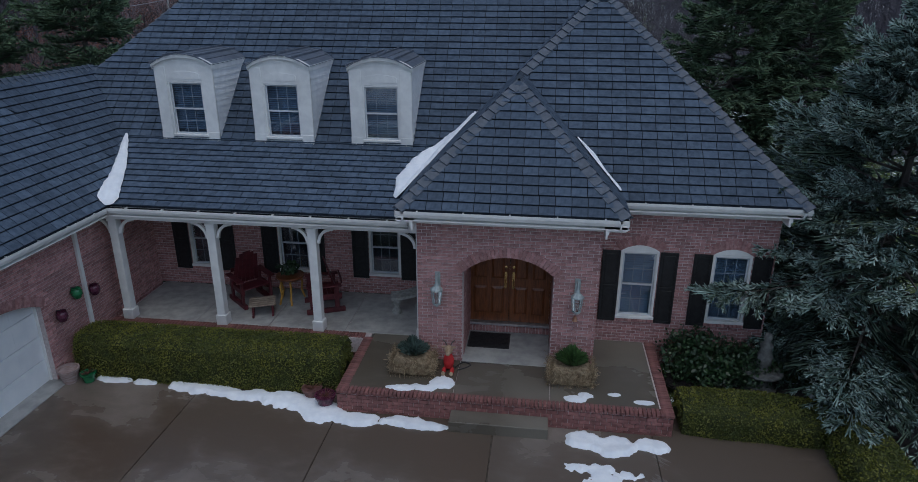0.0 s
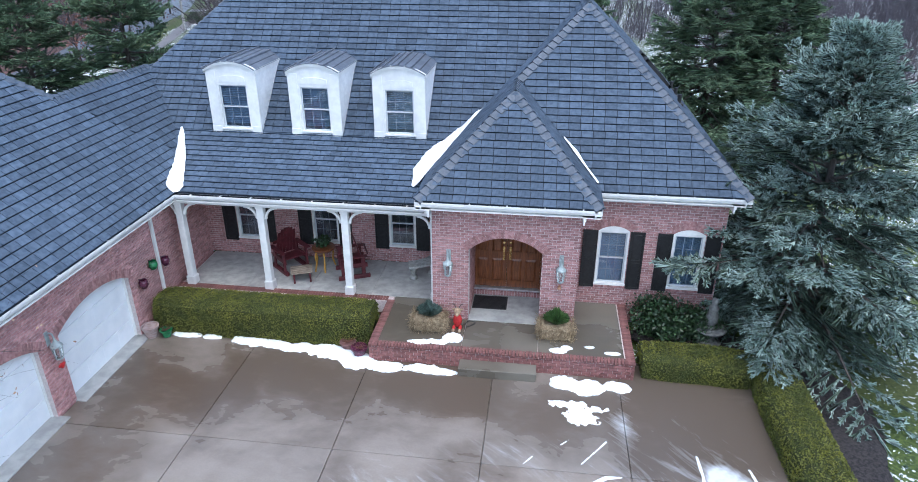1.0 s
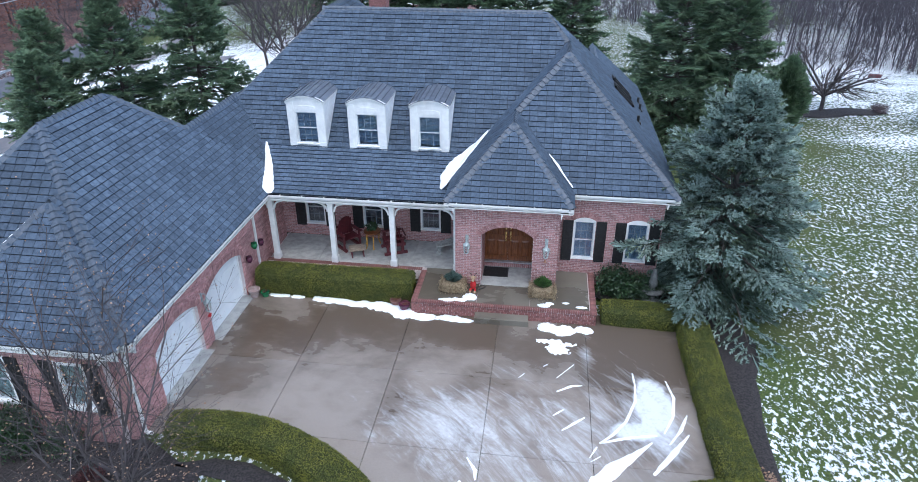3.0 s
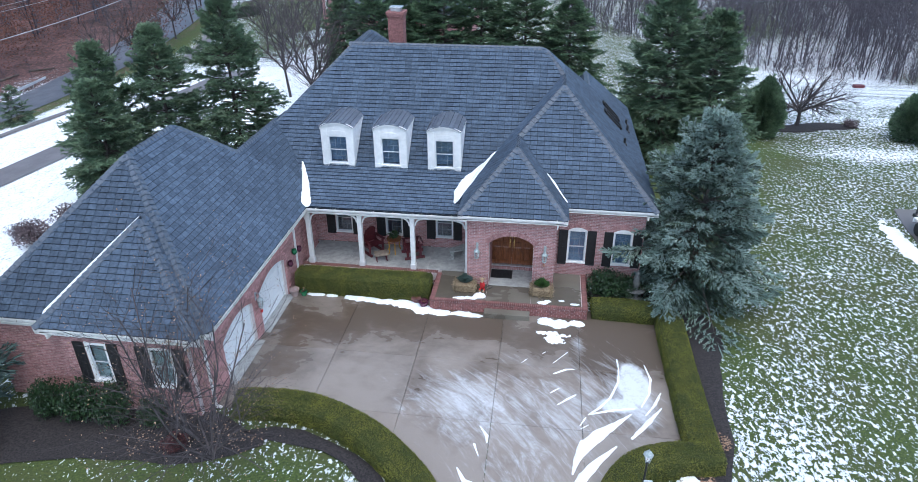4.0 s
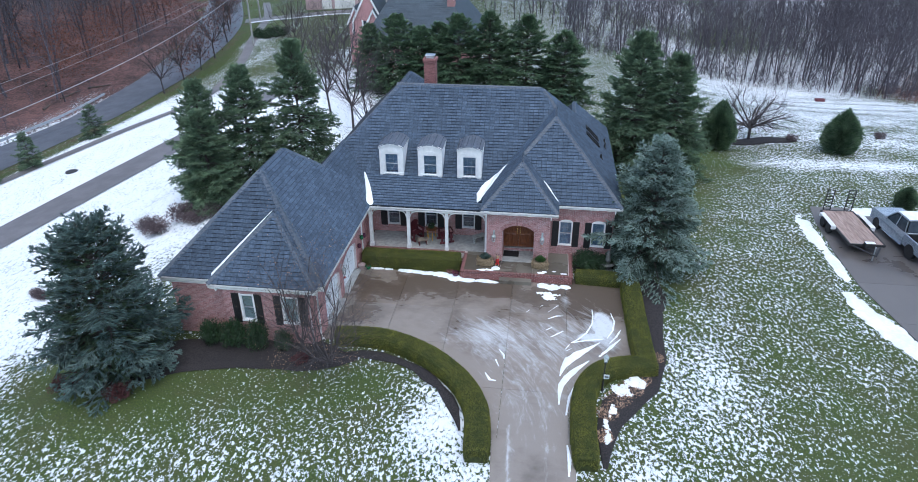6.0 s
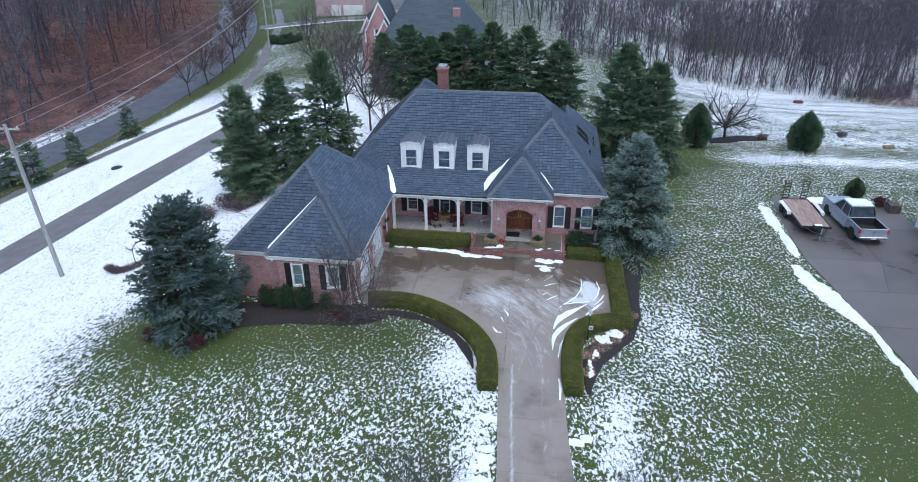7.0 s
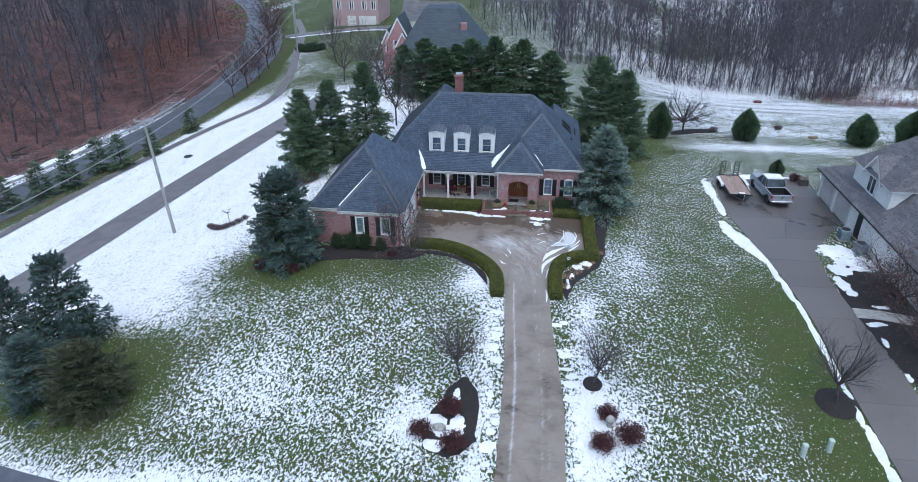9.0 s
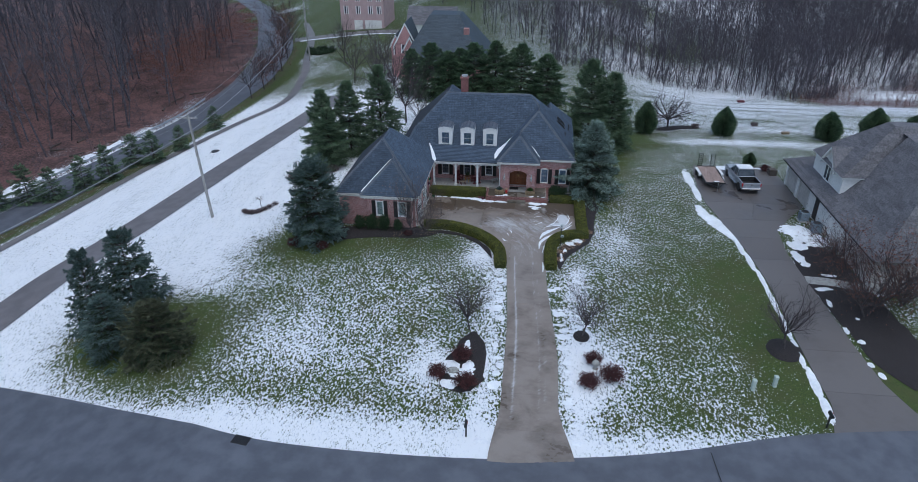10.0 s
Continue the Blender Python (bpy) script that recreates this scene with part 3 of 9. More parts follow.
# garage wing
W, P = brick_wall("wall_garage_east", FACE_E(-10.2, 5.6), 11.05, 0.0, 3.15, [(4.36, 6.94, -1, 1.72, 2.05), (1.32, 3.76, -1, 1.72, 2.05)], 0.2, lambda u, z: 7.1 < u < 9.2 and 0.4 < z < 2.2)
SINGLES += [(W, FACE_E(-10.2, 5.6), a, z) for a, z in P]
for a, b in ((4.36, 6.94), (1.32, 3.76)):
    voussoirs(FACE_E(-10.2, 5.6), a, b, 1.72, 2.05, 0.2, W)
brick_wall("wall_garage_front", flat(-14.6, 5.25), 4.2, -0.1, 3.15, [(0.8, 1.55, 1.15, 2.7, 2.7), (2.86, 3.7, 1.15, 2.7, 2.7)], 0.2)
brick_wall("wall_garage_west_front", flat(-17.3, 5.6), 2.7, -0.2, 3.15)
structure("wall_garage_corner", Geo().box(-10.4, 5.45, -0.1, -10.2, 5.6, 3.15), BRICK, "brick corner of the garage wing", "wall")
structure("wall_garage_west", Geo().box(-17.3, 5.8, -0.5, -17.1, 16.6, 3.15), BRICK, "brick side wall", "wall")
structure("wall_back", Geo().box(-13.5, 25.6, -0.5, 4.1, 25.8, 3.7), BRICK, "brick rear wall", "wall")


# ---- roofs ----
house = thing("house", "brick house with hipped blue-grey slate roof and white trim", "house")
# GAP leaves a groove of dark FELT per course, standing for its shadow line
EXPOSE, TW, TT, GAP, SLIT = 0.205, 0.295, 0.053, 0.018, 0.014
whole_tile = Geo().add([(0, GAP, TT), (TW - SLIT, GAP, TT), (TW - SLIT, EXPOSE, 0.03), (0, EXPOSE, 0.03), (0, GAP + 0.004, TT - 0.03), (TW - SLIT, GAP + 0.004, TT - 0.03)],
                       [(0, 1, 2, 3), (4, 5, 1, 0), (4, 0, 3), (5, 2, 1), (4, 3, 2, 5)]).mesh("roof_tile", TILE)


def roof_plane(name, corners, singles=False):
    """Courses of slates over a convex slope; the first two corners are its eave."""
    p = [Vector(c) for c in corners]
    if (p[1] - p[0]).cross(p[2] - p[0]).z < 0:
        p = [p[1], p[0]] + p[:1:-1]
    U = (p[1] - p[0]).normalized()
    N = U.cross(p[2] - p[0]).normalized()
    if N.z < 0:
        N = -N
    V = N.cross(U).normalized()
    poly = [((c - p[0]).dot(U), (c - p[0]).dot(V)) for c in p]
    top = max(v for _, v in poly)

    def span(v):
        us = []
        for (ua, va), (ub, vb) in zip(poly, poly[1:] + poly[:1]):
            if min(va, vb) - 1e-9 <= v <= max(va, vb) + 1e-9:
                us += [ua, ub] if abs(va - vb) < 1e-9 else [ua + (ub - ua) * (v - va) / (vb - va)]
        return (min(us), max(us)) if us else (0, 0)

    M = Matrix((U, V, N)).transposed().to_4x4()
    M.translation = p[0] + N * 0.006
    g, k = Geo(), 0
    rng = random.Random(name)
    slope = part(name, Geo().add(p, [tuple(range(len(p)))]), FELT, house)
    while k * EXPOSE + GAP < top - 0.02:
        v0, v1 = k * EXPOSE + GAP, min((k + 1) * EXPOSE, top - 1e-4)
        (l0, h0), (l1, h1) = span(v0 + 1e-6), span(v1)
        u = min(l0, l1) - (k % 2) * TW / 2 - rng.random() * 0.04
        while u < max(h0, h1):
            w = TW
            a0, b0, a1, b1 = max(u, l0), min(u + w - SLIT, h0), max(u, l1), min(u + w - SLIT, h1)
            if (b0 - a0 > 0.01 or b1 - a1 > 0.01) and b0 >= a0 - 0.05 and b1 >= a1 - 0.05:
                b0, b1 = max(b0, a0), max(b1, a1)
                if singles and b0 - a0 > w - SLIT - 1e-4 and b1 - a1 > w - SLIT - 1e-4:
                    o = part("roof_tile", whole_tile, None, slope)
                    o.matrix_basis = M @ Matrix.Translation((a0, v0 - GAP, 0))
                else:
                    j = 0.004 * rng.random()
                    g.add([(a0, v0, TT + j), (b0, v0, TT + j), (b1, v1, 0.03 + j), (a1, v1, 0.03 + j), (a0, v0 + 0.004, TT + j - 0.03), (b0, v0 + 0.004, TT + j - 0.03)],
                          [(0, 1, 2, 3), (4, 5, 1, 0), (4, 0, 3), (5, 2, 1), (4, 3, 2, 5)], M)
            u += w
        k += 1
    tagged(part("slate_covering", g, TILE, slope), kind="stuff")
    return slope


def ridge_caps(name, p, q, n1, n2, w=0.19, step=0.21):
    """Overlapping bent cap slates along a ridge or hip from p up to q; n1, n2: the normals of the two slopes."""
    p, q = Vector(p), Vector(q)
    L = (q - p).normalized()
    n1, n2 = Vector(n1).normalized(), Vector(n2).normalized()
    d1, d2 = n1.cross(L).normalized(), n2.cross(L).normalized()
    up = (n1 + n2).normalized()
    if d1.dot(n2) > 0:
        d1 = -d1
    if d2.dot(n1) > 0:
        d2 = -d2
    n = int((q - p).length / step)
    for i in range(n):
        a, b = p + L * (i * step), p + L * ((i + 1.25) * step)
        h0, h1 = up * 0.09, up * 0.05
        t = up * 0.03
        v = []
        for c, h in ((a, h0), (b, h1)):
            v += [c + d1 * w + h - up * 0.012, c + h, c + d2 * w + h - up * 0.012]
        v += [x - t for x in v[:3]]
        part(name, Geo().add(v, [(0, 1, 4, 3), (1, 2, 5, 4), (6, 7, 1, 0), (7, 8, 2, 1), (6, 0, 3), (8, 5, 2)]), CAP, house)


S, E, Wt, Nn = (0, -1, 1), (1, 0, 1), (-1, 0, 1), (0, 1, 1)
# roof bodies, just under the slates
deck = Geo()
deck.add([(-9.1, 21.2, 8.58), (-0.15, 21.2, 8.58), (-13.45, 16.72, 4.23), (0.65, 16.72, 4.23), (-13.2, 14.4, 3.2), (-2.8, 14.4, 3.2), (-2.8, 16.72, 4.23), (-13.2, 16.72, 4.23),
          (-13.95, 26.05, 3.7), (4.6, 26.05, 3.7), (-13.95, 16.4, 3.7), (-9.1, 24.4, 8.58), (0.75, 20.28, 7.6), (0.75, 22.1, 7.6), (-4.3, 26.0, 3.78), (-4.3, 29.2, 3.78), (-13.9, 29.2, 3.78)],
         [(0, 2, 3, 12, 1), (7, 4, 5, 6), (0, 1, 13, 9, 8), (0, 11, 16, 10, 2), (0, 14, 15, 11), (11, 15, 16), (4, 7, 6, 5), (1, 12, 13)])
deck.add([(-3.12, 13.3, 3.72), (1.12, 13.3, 3.72), (1.12, 15, 3.72), (-3.12, 21, 3.72), (-0.99, 15.44, 5.9), (-0.99, 18.0, 5.9)], [(0, 1, 4), (1, 2, 5, 4), (0, 4, 5, 3), (0, 3, 2, 1)])
deck.add([(-3.12, 14.62, 3.72), (4.68, 14.62, 3.72), (4.68, 28.6, 3.72), (-3.12, 22, 3.72), (0.77, 18.5, 7.64), (0.77, 22, 7.64), (2.05, 26, 6.36), (2.05, 22, 6.36), (-0.6, 28.6, 3.72)],
         [(0, 1, 4), (1, 2, 6, 7, 5, 4), (0, 4, 5, 3), (0, 3, 8, 2, 1), (2, 8, 6), (6, 8, 7)])
deck.add([(-17.78, 5.47, 3.18), (-9.72, 5.47, 3.18), (-9.72, 16.5, 3.18), (-17.78, 16.5, 3.18), (-13.75, 9.5, 7.25), (-13.75, 12.5, 7.25)], [(0, 1, 4), (1, 2, 5, 4), (2, 3, 5), (3, 0, 4, 5), (0, 3, 2, 1)])
deck.add([(-9.72, 13, 3.18), (-9.72, 19.5, 3.18), (-14.7, 19.5, 3.18), (-14.7, 13, 3.18), (-12.2, 13.5, 5.7), (-12.2, 19.5, 5.7)], [(0, 1, 5, 4), (2, 3, 4, 5), (1, 2, 5), (3, 0, 4)])
deck.add([(-15.17, 5.07, 3.18), (-9.93, 5.07, 3.18), (-9.93, 9, 3.18), (-15.17, 9, 3.18), (-12.55, 7.69, 5.84), (-12.55, 9, 5.84)], [(0, 1, 4), (1, 2, 5, 4), (3, 0, 4, 5), (0, 3, 2, 1)])
part("roof_deck", deck, FELT, house)

roof_plane("porch_roof_slope", [(-13.0, 14.4, 3.25), (-2.75, 14.4, 3.25), (-2.75, 16.74, 4.255), (-13.0, 16.74, 4.255)])
roof_plane("main_roof_slope", [(-13.45, 16.72, 4.25), (0.65, 16.72, 4.25), (0.65, 20.2, 7.63), (-0.15, 21.2, 8.6), (-9.1, 21.2, 8.6)])
roof_plane("wing_front_slope", [(-3.15, 14.6, 3.75), (4.7, 14.6, 3.75), (0.77, 18.5, 7.67)])
roof_plane("wing_east_slope", [(4.7, 14.6, 3.75), (4.7, 26.05, 3.75), (0.77, 22.1, 7.67), (0.77, 18.5, 7.67)])
roof_plane("wing_east_top", [(0.77, 20.28, 7.67), (0.77, 22.1, 7.67), (-0.15, 21.2, 8.6)])
roof_plane("wing_rear_slope", [(4.7, 26.05, 3.75), (4.7, 28.6, 3.75), (2.05, 26.0, 6.4), (2.05, 23.4, 6.4)])
roof_plane("wing_west_slope", [(-3.15, 16.76, 3.75), (-3.15, 21.0, 3.75), (0.77, 21.0, 7.67), (0.77, 18.5, 7.67), (-0.98, 16.76, 5.92)])
roof_plane("entrance_west_slope", [(-3.13, 13.3, 3.8), (-3.13, 16.79, 3.8), (-0.99, 16.79, 5.94), (-0.99, 15.44, 5.94)])
roof_plane("entrance_front_slope", [(-3.13, 13.3, 3.8), (1.15, 13.3, 3.8), (-0.99, 15.44, 5.94)], singles=True)
roof_plane("entrance_east_slope", [(1.15, 13.3, 3.8), (1.15, 14.65, 3.8), (-0.99, 16.79, 5.94), (-0.99, 15.44, 5.94)])
roof_plane("garage_east_slope", [(-9.7, 5.45, 3.23), (-9.7, 16.55, 3.23), (-13.75, 12.5, 7.28), (-13.75, 9.5, 7.28)])
roof_plane("link_east_slope", [(-9.7, 16.55, 3.23), (-9.7, 19.5, 3.23), (-12.2, 19.5, 5.73), (-12.2, 14.05, 5.73)])
roof_plane("garage_front_slope", [(-17.8, 5.45, 3.23), (-9.7, 5.45, 3.23), (-13.75, 9.5, 7.28)])
roof_plane("bay_front_slope", [(-15.19, 5.05, 3.23), (-9.91, 5.05, 3.23), (-12.55, 7.69, 5.87)])
roof_plane("bay_east_slope", [(-9.91, 5.05, 3.23), (-9.91, 5.45, 3.23), (-12.55, 8.09, 5.87), (-12.55, 7.69, 5.87)])
roof_plane("rear_east_slope", [(-4.3, 26.0, 3.8), (-4.3, 29.2, 3.8), (-9.1, 24.4, 8.6), (-9.1, 21.2, 8.6)])


ridge_caps("ridge_cap", (-9.3, 21.2, 8.6), (-0.15, 21.2, 8.6), S, Nn)
ridge_caps("hip_cap", (0.77, 20.28, 7.67), (-0.15, 21.2, 8.6), S, E)
ridge_caps("hip_cap", (4.7, 14.6, 3.75), (0.77, 18.5, 7.67), S, E)
ridge_caps("ridge_cap", (0.77, 18.5, 7.67), (0.77, 20.35, 7.67), Wt, E)
ridge_caps("hip_cap", (-0.99, 16.75, 5.94), (0.77, 18.5, 7.67), S, Wt)
ridge_caps("hip_cap", (-3.1, 13.33, 3.83), (-0.99, 15.44, 5.94), S, Wt)
ridge_caps("hip_cap", (1.12, 13.33, 3.83), (-0.99, 15.44, 5.94), S, E)
ridge_caps("ridge_cap", (-0.99, 15.4, 5.94), (-0.99, 16.85, 5.94), Wt, E)
ridge_caps("ridge_cap", (2.05, 26.0, 6.4), (2.05, 23.3, 6.4), Wt, E)
ridge_caps("hip_cap", (-13.45, 16.85, 4.25), (-9.1, 21.2, 8.6), S, Wt)
ridge_caps("ridge_cap", (-9.1, 21.25, 8.6), (-9.1, 24.4, 8.6), Wt, E)
ridge_caps("hip_cap", (-4.5, 29.0, 4.0), (-9.1, 24.4, 8.6), Nn, E)
ridge_caps("ridge_cap", (-13.75, 9.45, 7.28), (-13.75, 12.55, 7.28), Wt, E)
ridge_caps("hip_cap", (-12.2, 14.05, 5.73), (-13.75, 12.5, 7.28), Nn, E)
ridge_caps("ridge_cap", (-12.2, 14.05, 5.73), (-12.2, 18.3, 5.73), Wt, E)
ridge_caps("hip_cap", (-9.72, 5.47, 3.25), (-13.75, 9.5, 7.28), S, E)
ridge_caps("hip_cap", (-17.8, 5.45, 3.23), (-13.75, 9.5, 7.28), S, Wt)
ridge_caps("hip_cap", (-15.17, 5.07, 3.25), (-12.55, 7.69, 5.87), S, Wt)
ridge_caps("hip_cap", (-9.93, 5.07, 3.25), (-12.55, 7.69, 5.87), S, E)
ridge_caps("ridge_cap", (-12.55, 7.69, 5.87), (-12.55, 8.15, 5.87), Wt, E)


# ---- gutters, soffits, beams ----
def gutter(p, q, out, z, soffit=0.42, frieze=True):
    """A white gutter along p-q (its outer lip), with straps, soffit and a stepped frieze behind it."""
    p, q, out = Vector((*p, z)), Vector((*q, z)), Vector((*out, 0))
    d = (q - p)
    n = d.length
    d.normalize()
    M = Matrix((d, -out, Vector((0, 0, 1)))).transposed().to_4x4()
    M.translation = p
    g = Geo()
    prof = [(0, 0), (0.012, 0), (0.012, -0.05), (0.035, -0.1), (0.12, -0.1), (0.12, 0.0), (0.135, 0.0), (0.135, -0.12), (0.025, -0.12), (0.0, -0.055)]
    m = len(prof)
    g.add([(0, y, zz) for y, zz in prof] + [(n, y, zz) for y, zz in prof], [(i, (i + 1) % m, m + (i + 1) % m, m + i) for i in range(m)] + [tuple(range(m)), tuple(range(m, 2 * m))[::-1]], M)
    ob = part("gutter", g, WHITE, house, "white metal eave gutter")
    k = max(1, int(n / 0.78))
    for i in range(k):
        u = n * (i + 0.5) / k
        part("gutter_strap", Geo().box(u - 0.014, -0.004, -0.012, u + 0.014, 0.17, 0.012, 0, M), WHITE, ob)
    part("fascia", Geo().box(0, 0.137, -0.2, n, 0.165, -0.005, 0, M), WHITE, house)
    if soffit:
        part("soffit", Geo().box(0, 0.03, -0.19, n, soffit + 0.03, -0.17, 0, M), WHITE, house)
    if frieze:
        fz = Geo().box(0, soffit - 0.05, -0.27, n, soffit + 0.01, -0.192, 0, M)
        fz.box(0, soffit - 0.025, -0.36, n, soffit + 0.012, -0.27, 0, M)
        part("frieze_board", fz, WHITE, house)


gutter((-9.67, 14.33), (-3.13, 14.33), (0, -1), 3.23, 0.2, False)
gutter((-3.13, 13.25), (1.15, 13.25), (0, -1), 3.81, 0.44)
gutter((1.15, 13.25), (1.15, 14.56), (1, 0), 3.81, 0.4)
gutter((-3.13, 14.4), (-3.13, 13.25), (-1, 0), 3.81, 0.33)
gutter((1.15, 14.58), (4.72, 14.58), (0, -1), 3.75, 0.42)
gutter((4.72, 14.58), (4.72, 28.5), (1, 0), 3.75, 0.4)
gutter((-9.67, 5.42), (-9.67, 14.33), (1, 0), 3.23, 0.52)
gutter((-15.19, 5.03), (-9.91, 5.03), (0, -1), 3.23, 0.22)
gutter((-9.91, 5.03), (-9.91, 5.42), (1, 0), 3.23, 0.4)
gutter((-9.91, 5.43), (-9.67, 5.43), (0, -1), 3.23, 0.2)
gutter((-17.82, 5.43), (-15.19, 5.43), (0, -1), 3.23, 0.18)
gutter((-15.19, 5.43), (-15.19, 5.03), (-1, 0), 3.23, 0.4)
part("porch_beam", Geo().box(-10.0, 14.48, 2.93, -2.82, 14.74, 3.2, 0.008), WHITE, house, "white boxed porch beam")
structure("ceiling", Geo().box(-10.0, 14.74, 3.04, -2.8, 16.65, 3.1), WHITE, "white porch ceiling", "ceiling")


def porch_column(x, y):
    c = thing("porch_column", "white square porch column with a plinth and curved brackets", "column", "porch columns")
    part("shaft", Geo().box(x - 0.095, y - 0.095, DECK + 0.24, x + 0.095, y + 0.095, 2.93, 0.008), WHITE, c)
    part("plinth", Geo().box(x - 0.125, y - 0.125, DECK, x + 0.125, y + 0.125, DECK + 0.25, 0.012), WHITE, c)
    part("capital", Geo().box(x - 0.11, y - 0.11, 2.86, x + 0.11, y + 0.11, 2.928, 0.008), WHITE, c)
    for s in (-1, 1):
        bracket(c, x + s * 0.095, y, s)
    return c


def bracket(c, x, y, s):
    g, r0, r1 = Geo(), 0.36, 0.3
    n = 8
    v = []
    for i in range(n + 1):
        t = math.pi / 2 * i / n
        for r in (r0, r1):
            for w in (-0.035, 0.035):
                v.append((x + s * (0.36 - r * math.cos(t)), y + w, 2.56 + r * math.sin(t)))
    f = []
    for i in range(n):
        a, b = i * 4, i * 4 + 4
        f += [(a, a + 1, b + 1, b), (a + 2, b + 2, b + 3, a + 3), (a, b, b + 2, a + 2), (a + 1, a + 3, b + 3, b + 1)]
    f += [(0, 2, 3, 1), (4 * n, 4 * n + 1, 4 * n + 3, 4 * n + 2)]
    g.add(v, f)
    part("bracket", g, WHITE, c)


for x in (-9.775, -7.505, -5.235):
    porch_column(x, 14.62)
half = thing("pilaster", "slim white half column against the brick entrance wall", "column")
part("shaft", Geo().box(-2.98, 14.5, DECK + 0.2, -2.803, 14.68, 2.93, 0.006), WHITE, half)
part("plinth", Geo().box(-3.0, 14.47, DECK, -2.803, 14.71, DECK + 0.22, 0.01), WHITE, half)
bracket(half, -2.98, 14.59, -1)


# ---- windows, shutters, doors ----
def window(name, x0, x1, z0, z1, y, arch=0.0, cas=0.055, blinds=True, grid=(3, 2), label="white double-hung window with grilles and lowered blinds", depth=0.45):
    w = tagged(new(name), label, "window", "", "structure")
    g = Geo()
    yo = y - 0.015
    g.box(x0, yo, z0, x0 + cas, y + 0.1, z1, 0.006).box(x1 - cas, yo, z0, x1, y + 0.1, z1, 0.006)
    g.box(x0 + cas, yo, z1 - cas, x1 - cas, y + 0.1, z1, 0.006)
    part("window_frame", g, WHITE, w)
    part("window_sill", Geo().box(x0 - 0.02, y - 0.05, z0 - 0.01, x1 + 0.02, y + 0.1, z0 + cas, 0.008), WHITE, w)
    if arch:
        n = 14
        v = [(x0, yo, z1), (x1, yo, z1)] + [(x0 + (x1 - x0) * i / n, yo, arch_top(x0 + (x1 - x0) * i / n, x0, x1, z1, z1 + arch)) for i in range(n, -1, -1)]
        gg = Geo().add(v + [(a, y + 0.1, c) for a, _, c in v], [tuple(range(len(v)))] + [(i, (i + 1) % len(v), len(v) + (i + 1) % len(v), len(v) + i) for i in range(len(v))])
        part("arched_head", gg, WHITE, w)
    a, b, lo, hi = x0 + cas, x1 - cas, z0 + cas, z1 - cas
    mid = (lo + hi) / 2
    for nm, p, q, yy in (("upper_sash", mid - 0.02, hi, y + 0.03), ("lower_sash", lo, mid + 0.02, y + 0.055)):
        s = 0.035
        g = Geo().box(a, yy, p, a + s, yy + 0.03, q, 0.004).box(b - s, yy, p, b, yy + 0.03, q, 0.004)
        g.box(a + s, yy, p, b - s, yy + 0.03, p + s, 0.004).box(a + s, yy, q - s, b - s, yy + 0.03, q, 0.004)
        sash = part(nm, g, SASH, w)
        pane = part("pane", Geo().box(a + s, yy + 0.012, p + s, b - s, yy + 0.018, q - s), GLASS, sash)
        pane.visible_shadow = False
        for i in range(1, grid[0]):
            u = a + s + (b - a - 2 * s) * i / grid[0]
            part("muntin", Geo().box(u - 0.005, yy + 0.006, p + s, u + 0.005, yy + 0.024, q - s), GRILLE, sash)
        for i in range(1, grid[1]):
            u = p + s + (q - p - 2 * s) * i / grid[1]
            part("muntin", Geo().box(a + s, yy + 0.007, u - 0.005, b - s, yy + 0.023, u + 0.005), GRILLE, sash)
    if blinds:
        g = Geo()
        k = int((hi - lo) / 0.05)
        for i in range(k):
            z = lo + (hi - lo) * (i + 0.5) / k
            g.add([(a, y + 0.13, z - 0.018), (b, y + 0.13, z - 0.018), (b, y + 0.165, z + 0.014), (a, y + 0.165, z + 0.014)], [(0, 1, 2, 3)])
        part("blind", g, SHADE if "shade" in label else BLIND, w, "lowered slatted blind")
    # a dark sheet added behind the panes in place of an unlit room
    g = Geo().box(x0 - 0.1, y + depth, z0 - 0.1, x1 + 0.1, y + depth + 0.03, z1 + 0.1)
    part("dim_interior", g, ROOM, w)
    return w


def shutter(x0, x1, z0, z1, y, group):
    s = thing("window_shutter", "black painted raised-panel shutter beside a window", "shutter", group)
    g = Geo().box(x0, y - 0.032, z0, x1, y - 0.012, z1)
    b = 0.05
    for a, c, lo, hi in ((x0, x0 + b, z0, z1), (x1 - b, x1, z0, z1), (x0 + b, x1 - b, z0, z0 + b), (x0 + b, x1 - b, z1 - b, z1), (x0 + b, x1 - b, (z0 + z1) / 2 - 0.03, (z0 + z1) / 2 + 0.03)):
        g.box(a, y - 0.045, lo, c, y - 0.03, hi, 0.003)
    part("frame", g, BLACK, s)
    for lo, hi in ((z0 + b + 0.02, (z0 + z1) / 2 - 0.05), ((z0 + z1) / 2 + 0.05, z1 - b - 0.02)):
        part("panel", Geo().box(x0 + b + 0.02, y - 0.042, lo, x1 - b - 0.02, y - 0.03, hi, 0.008), BLACK, s)


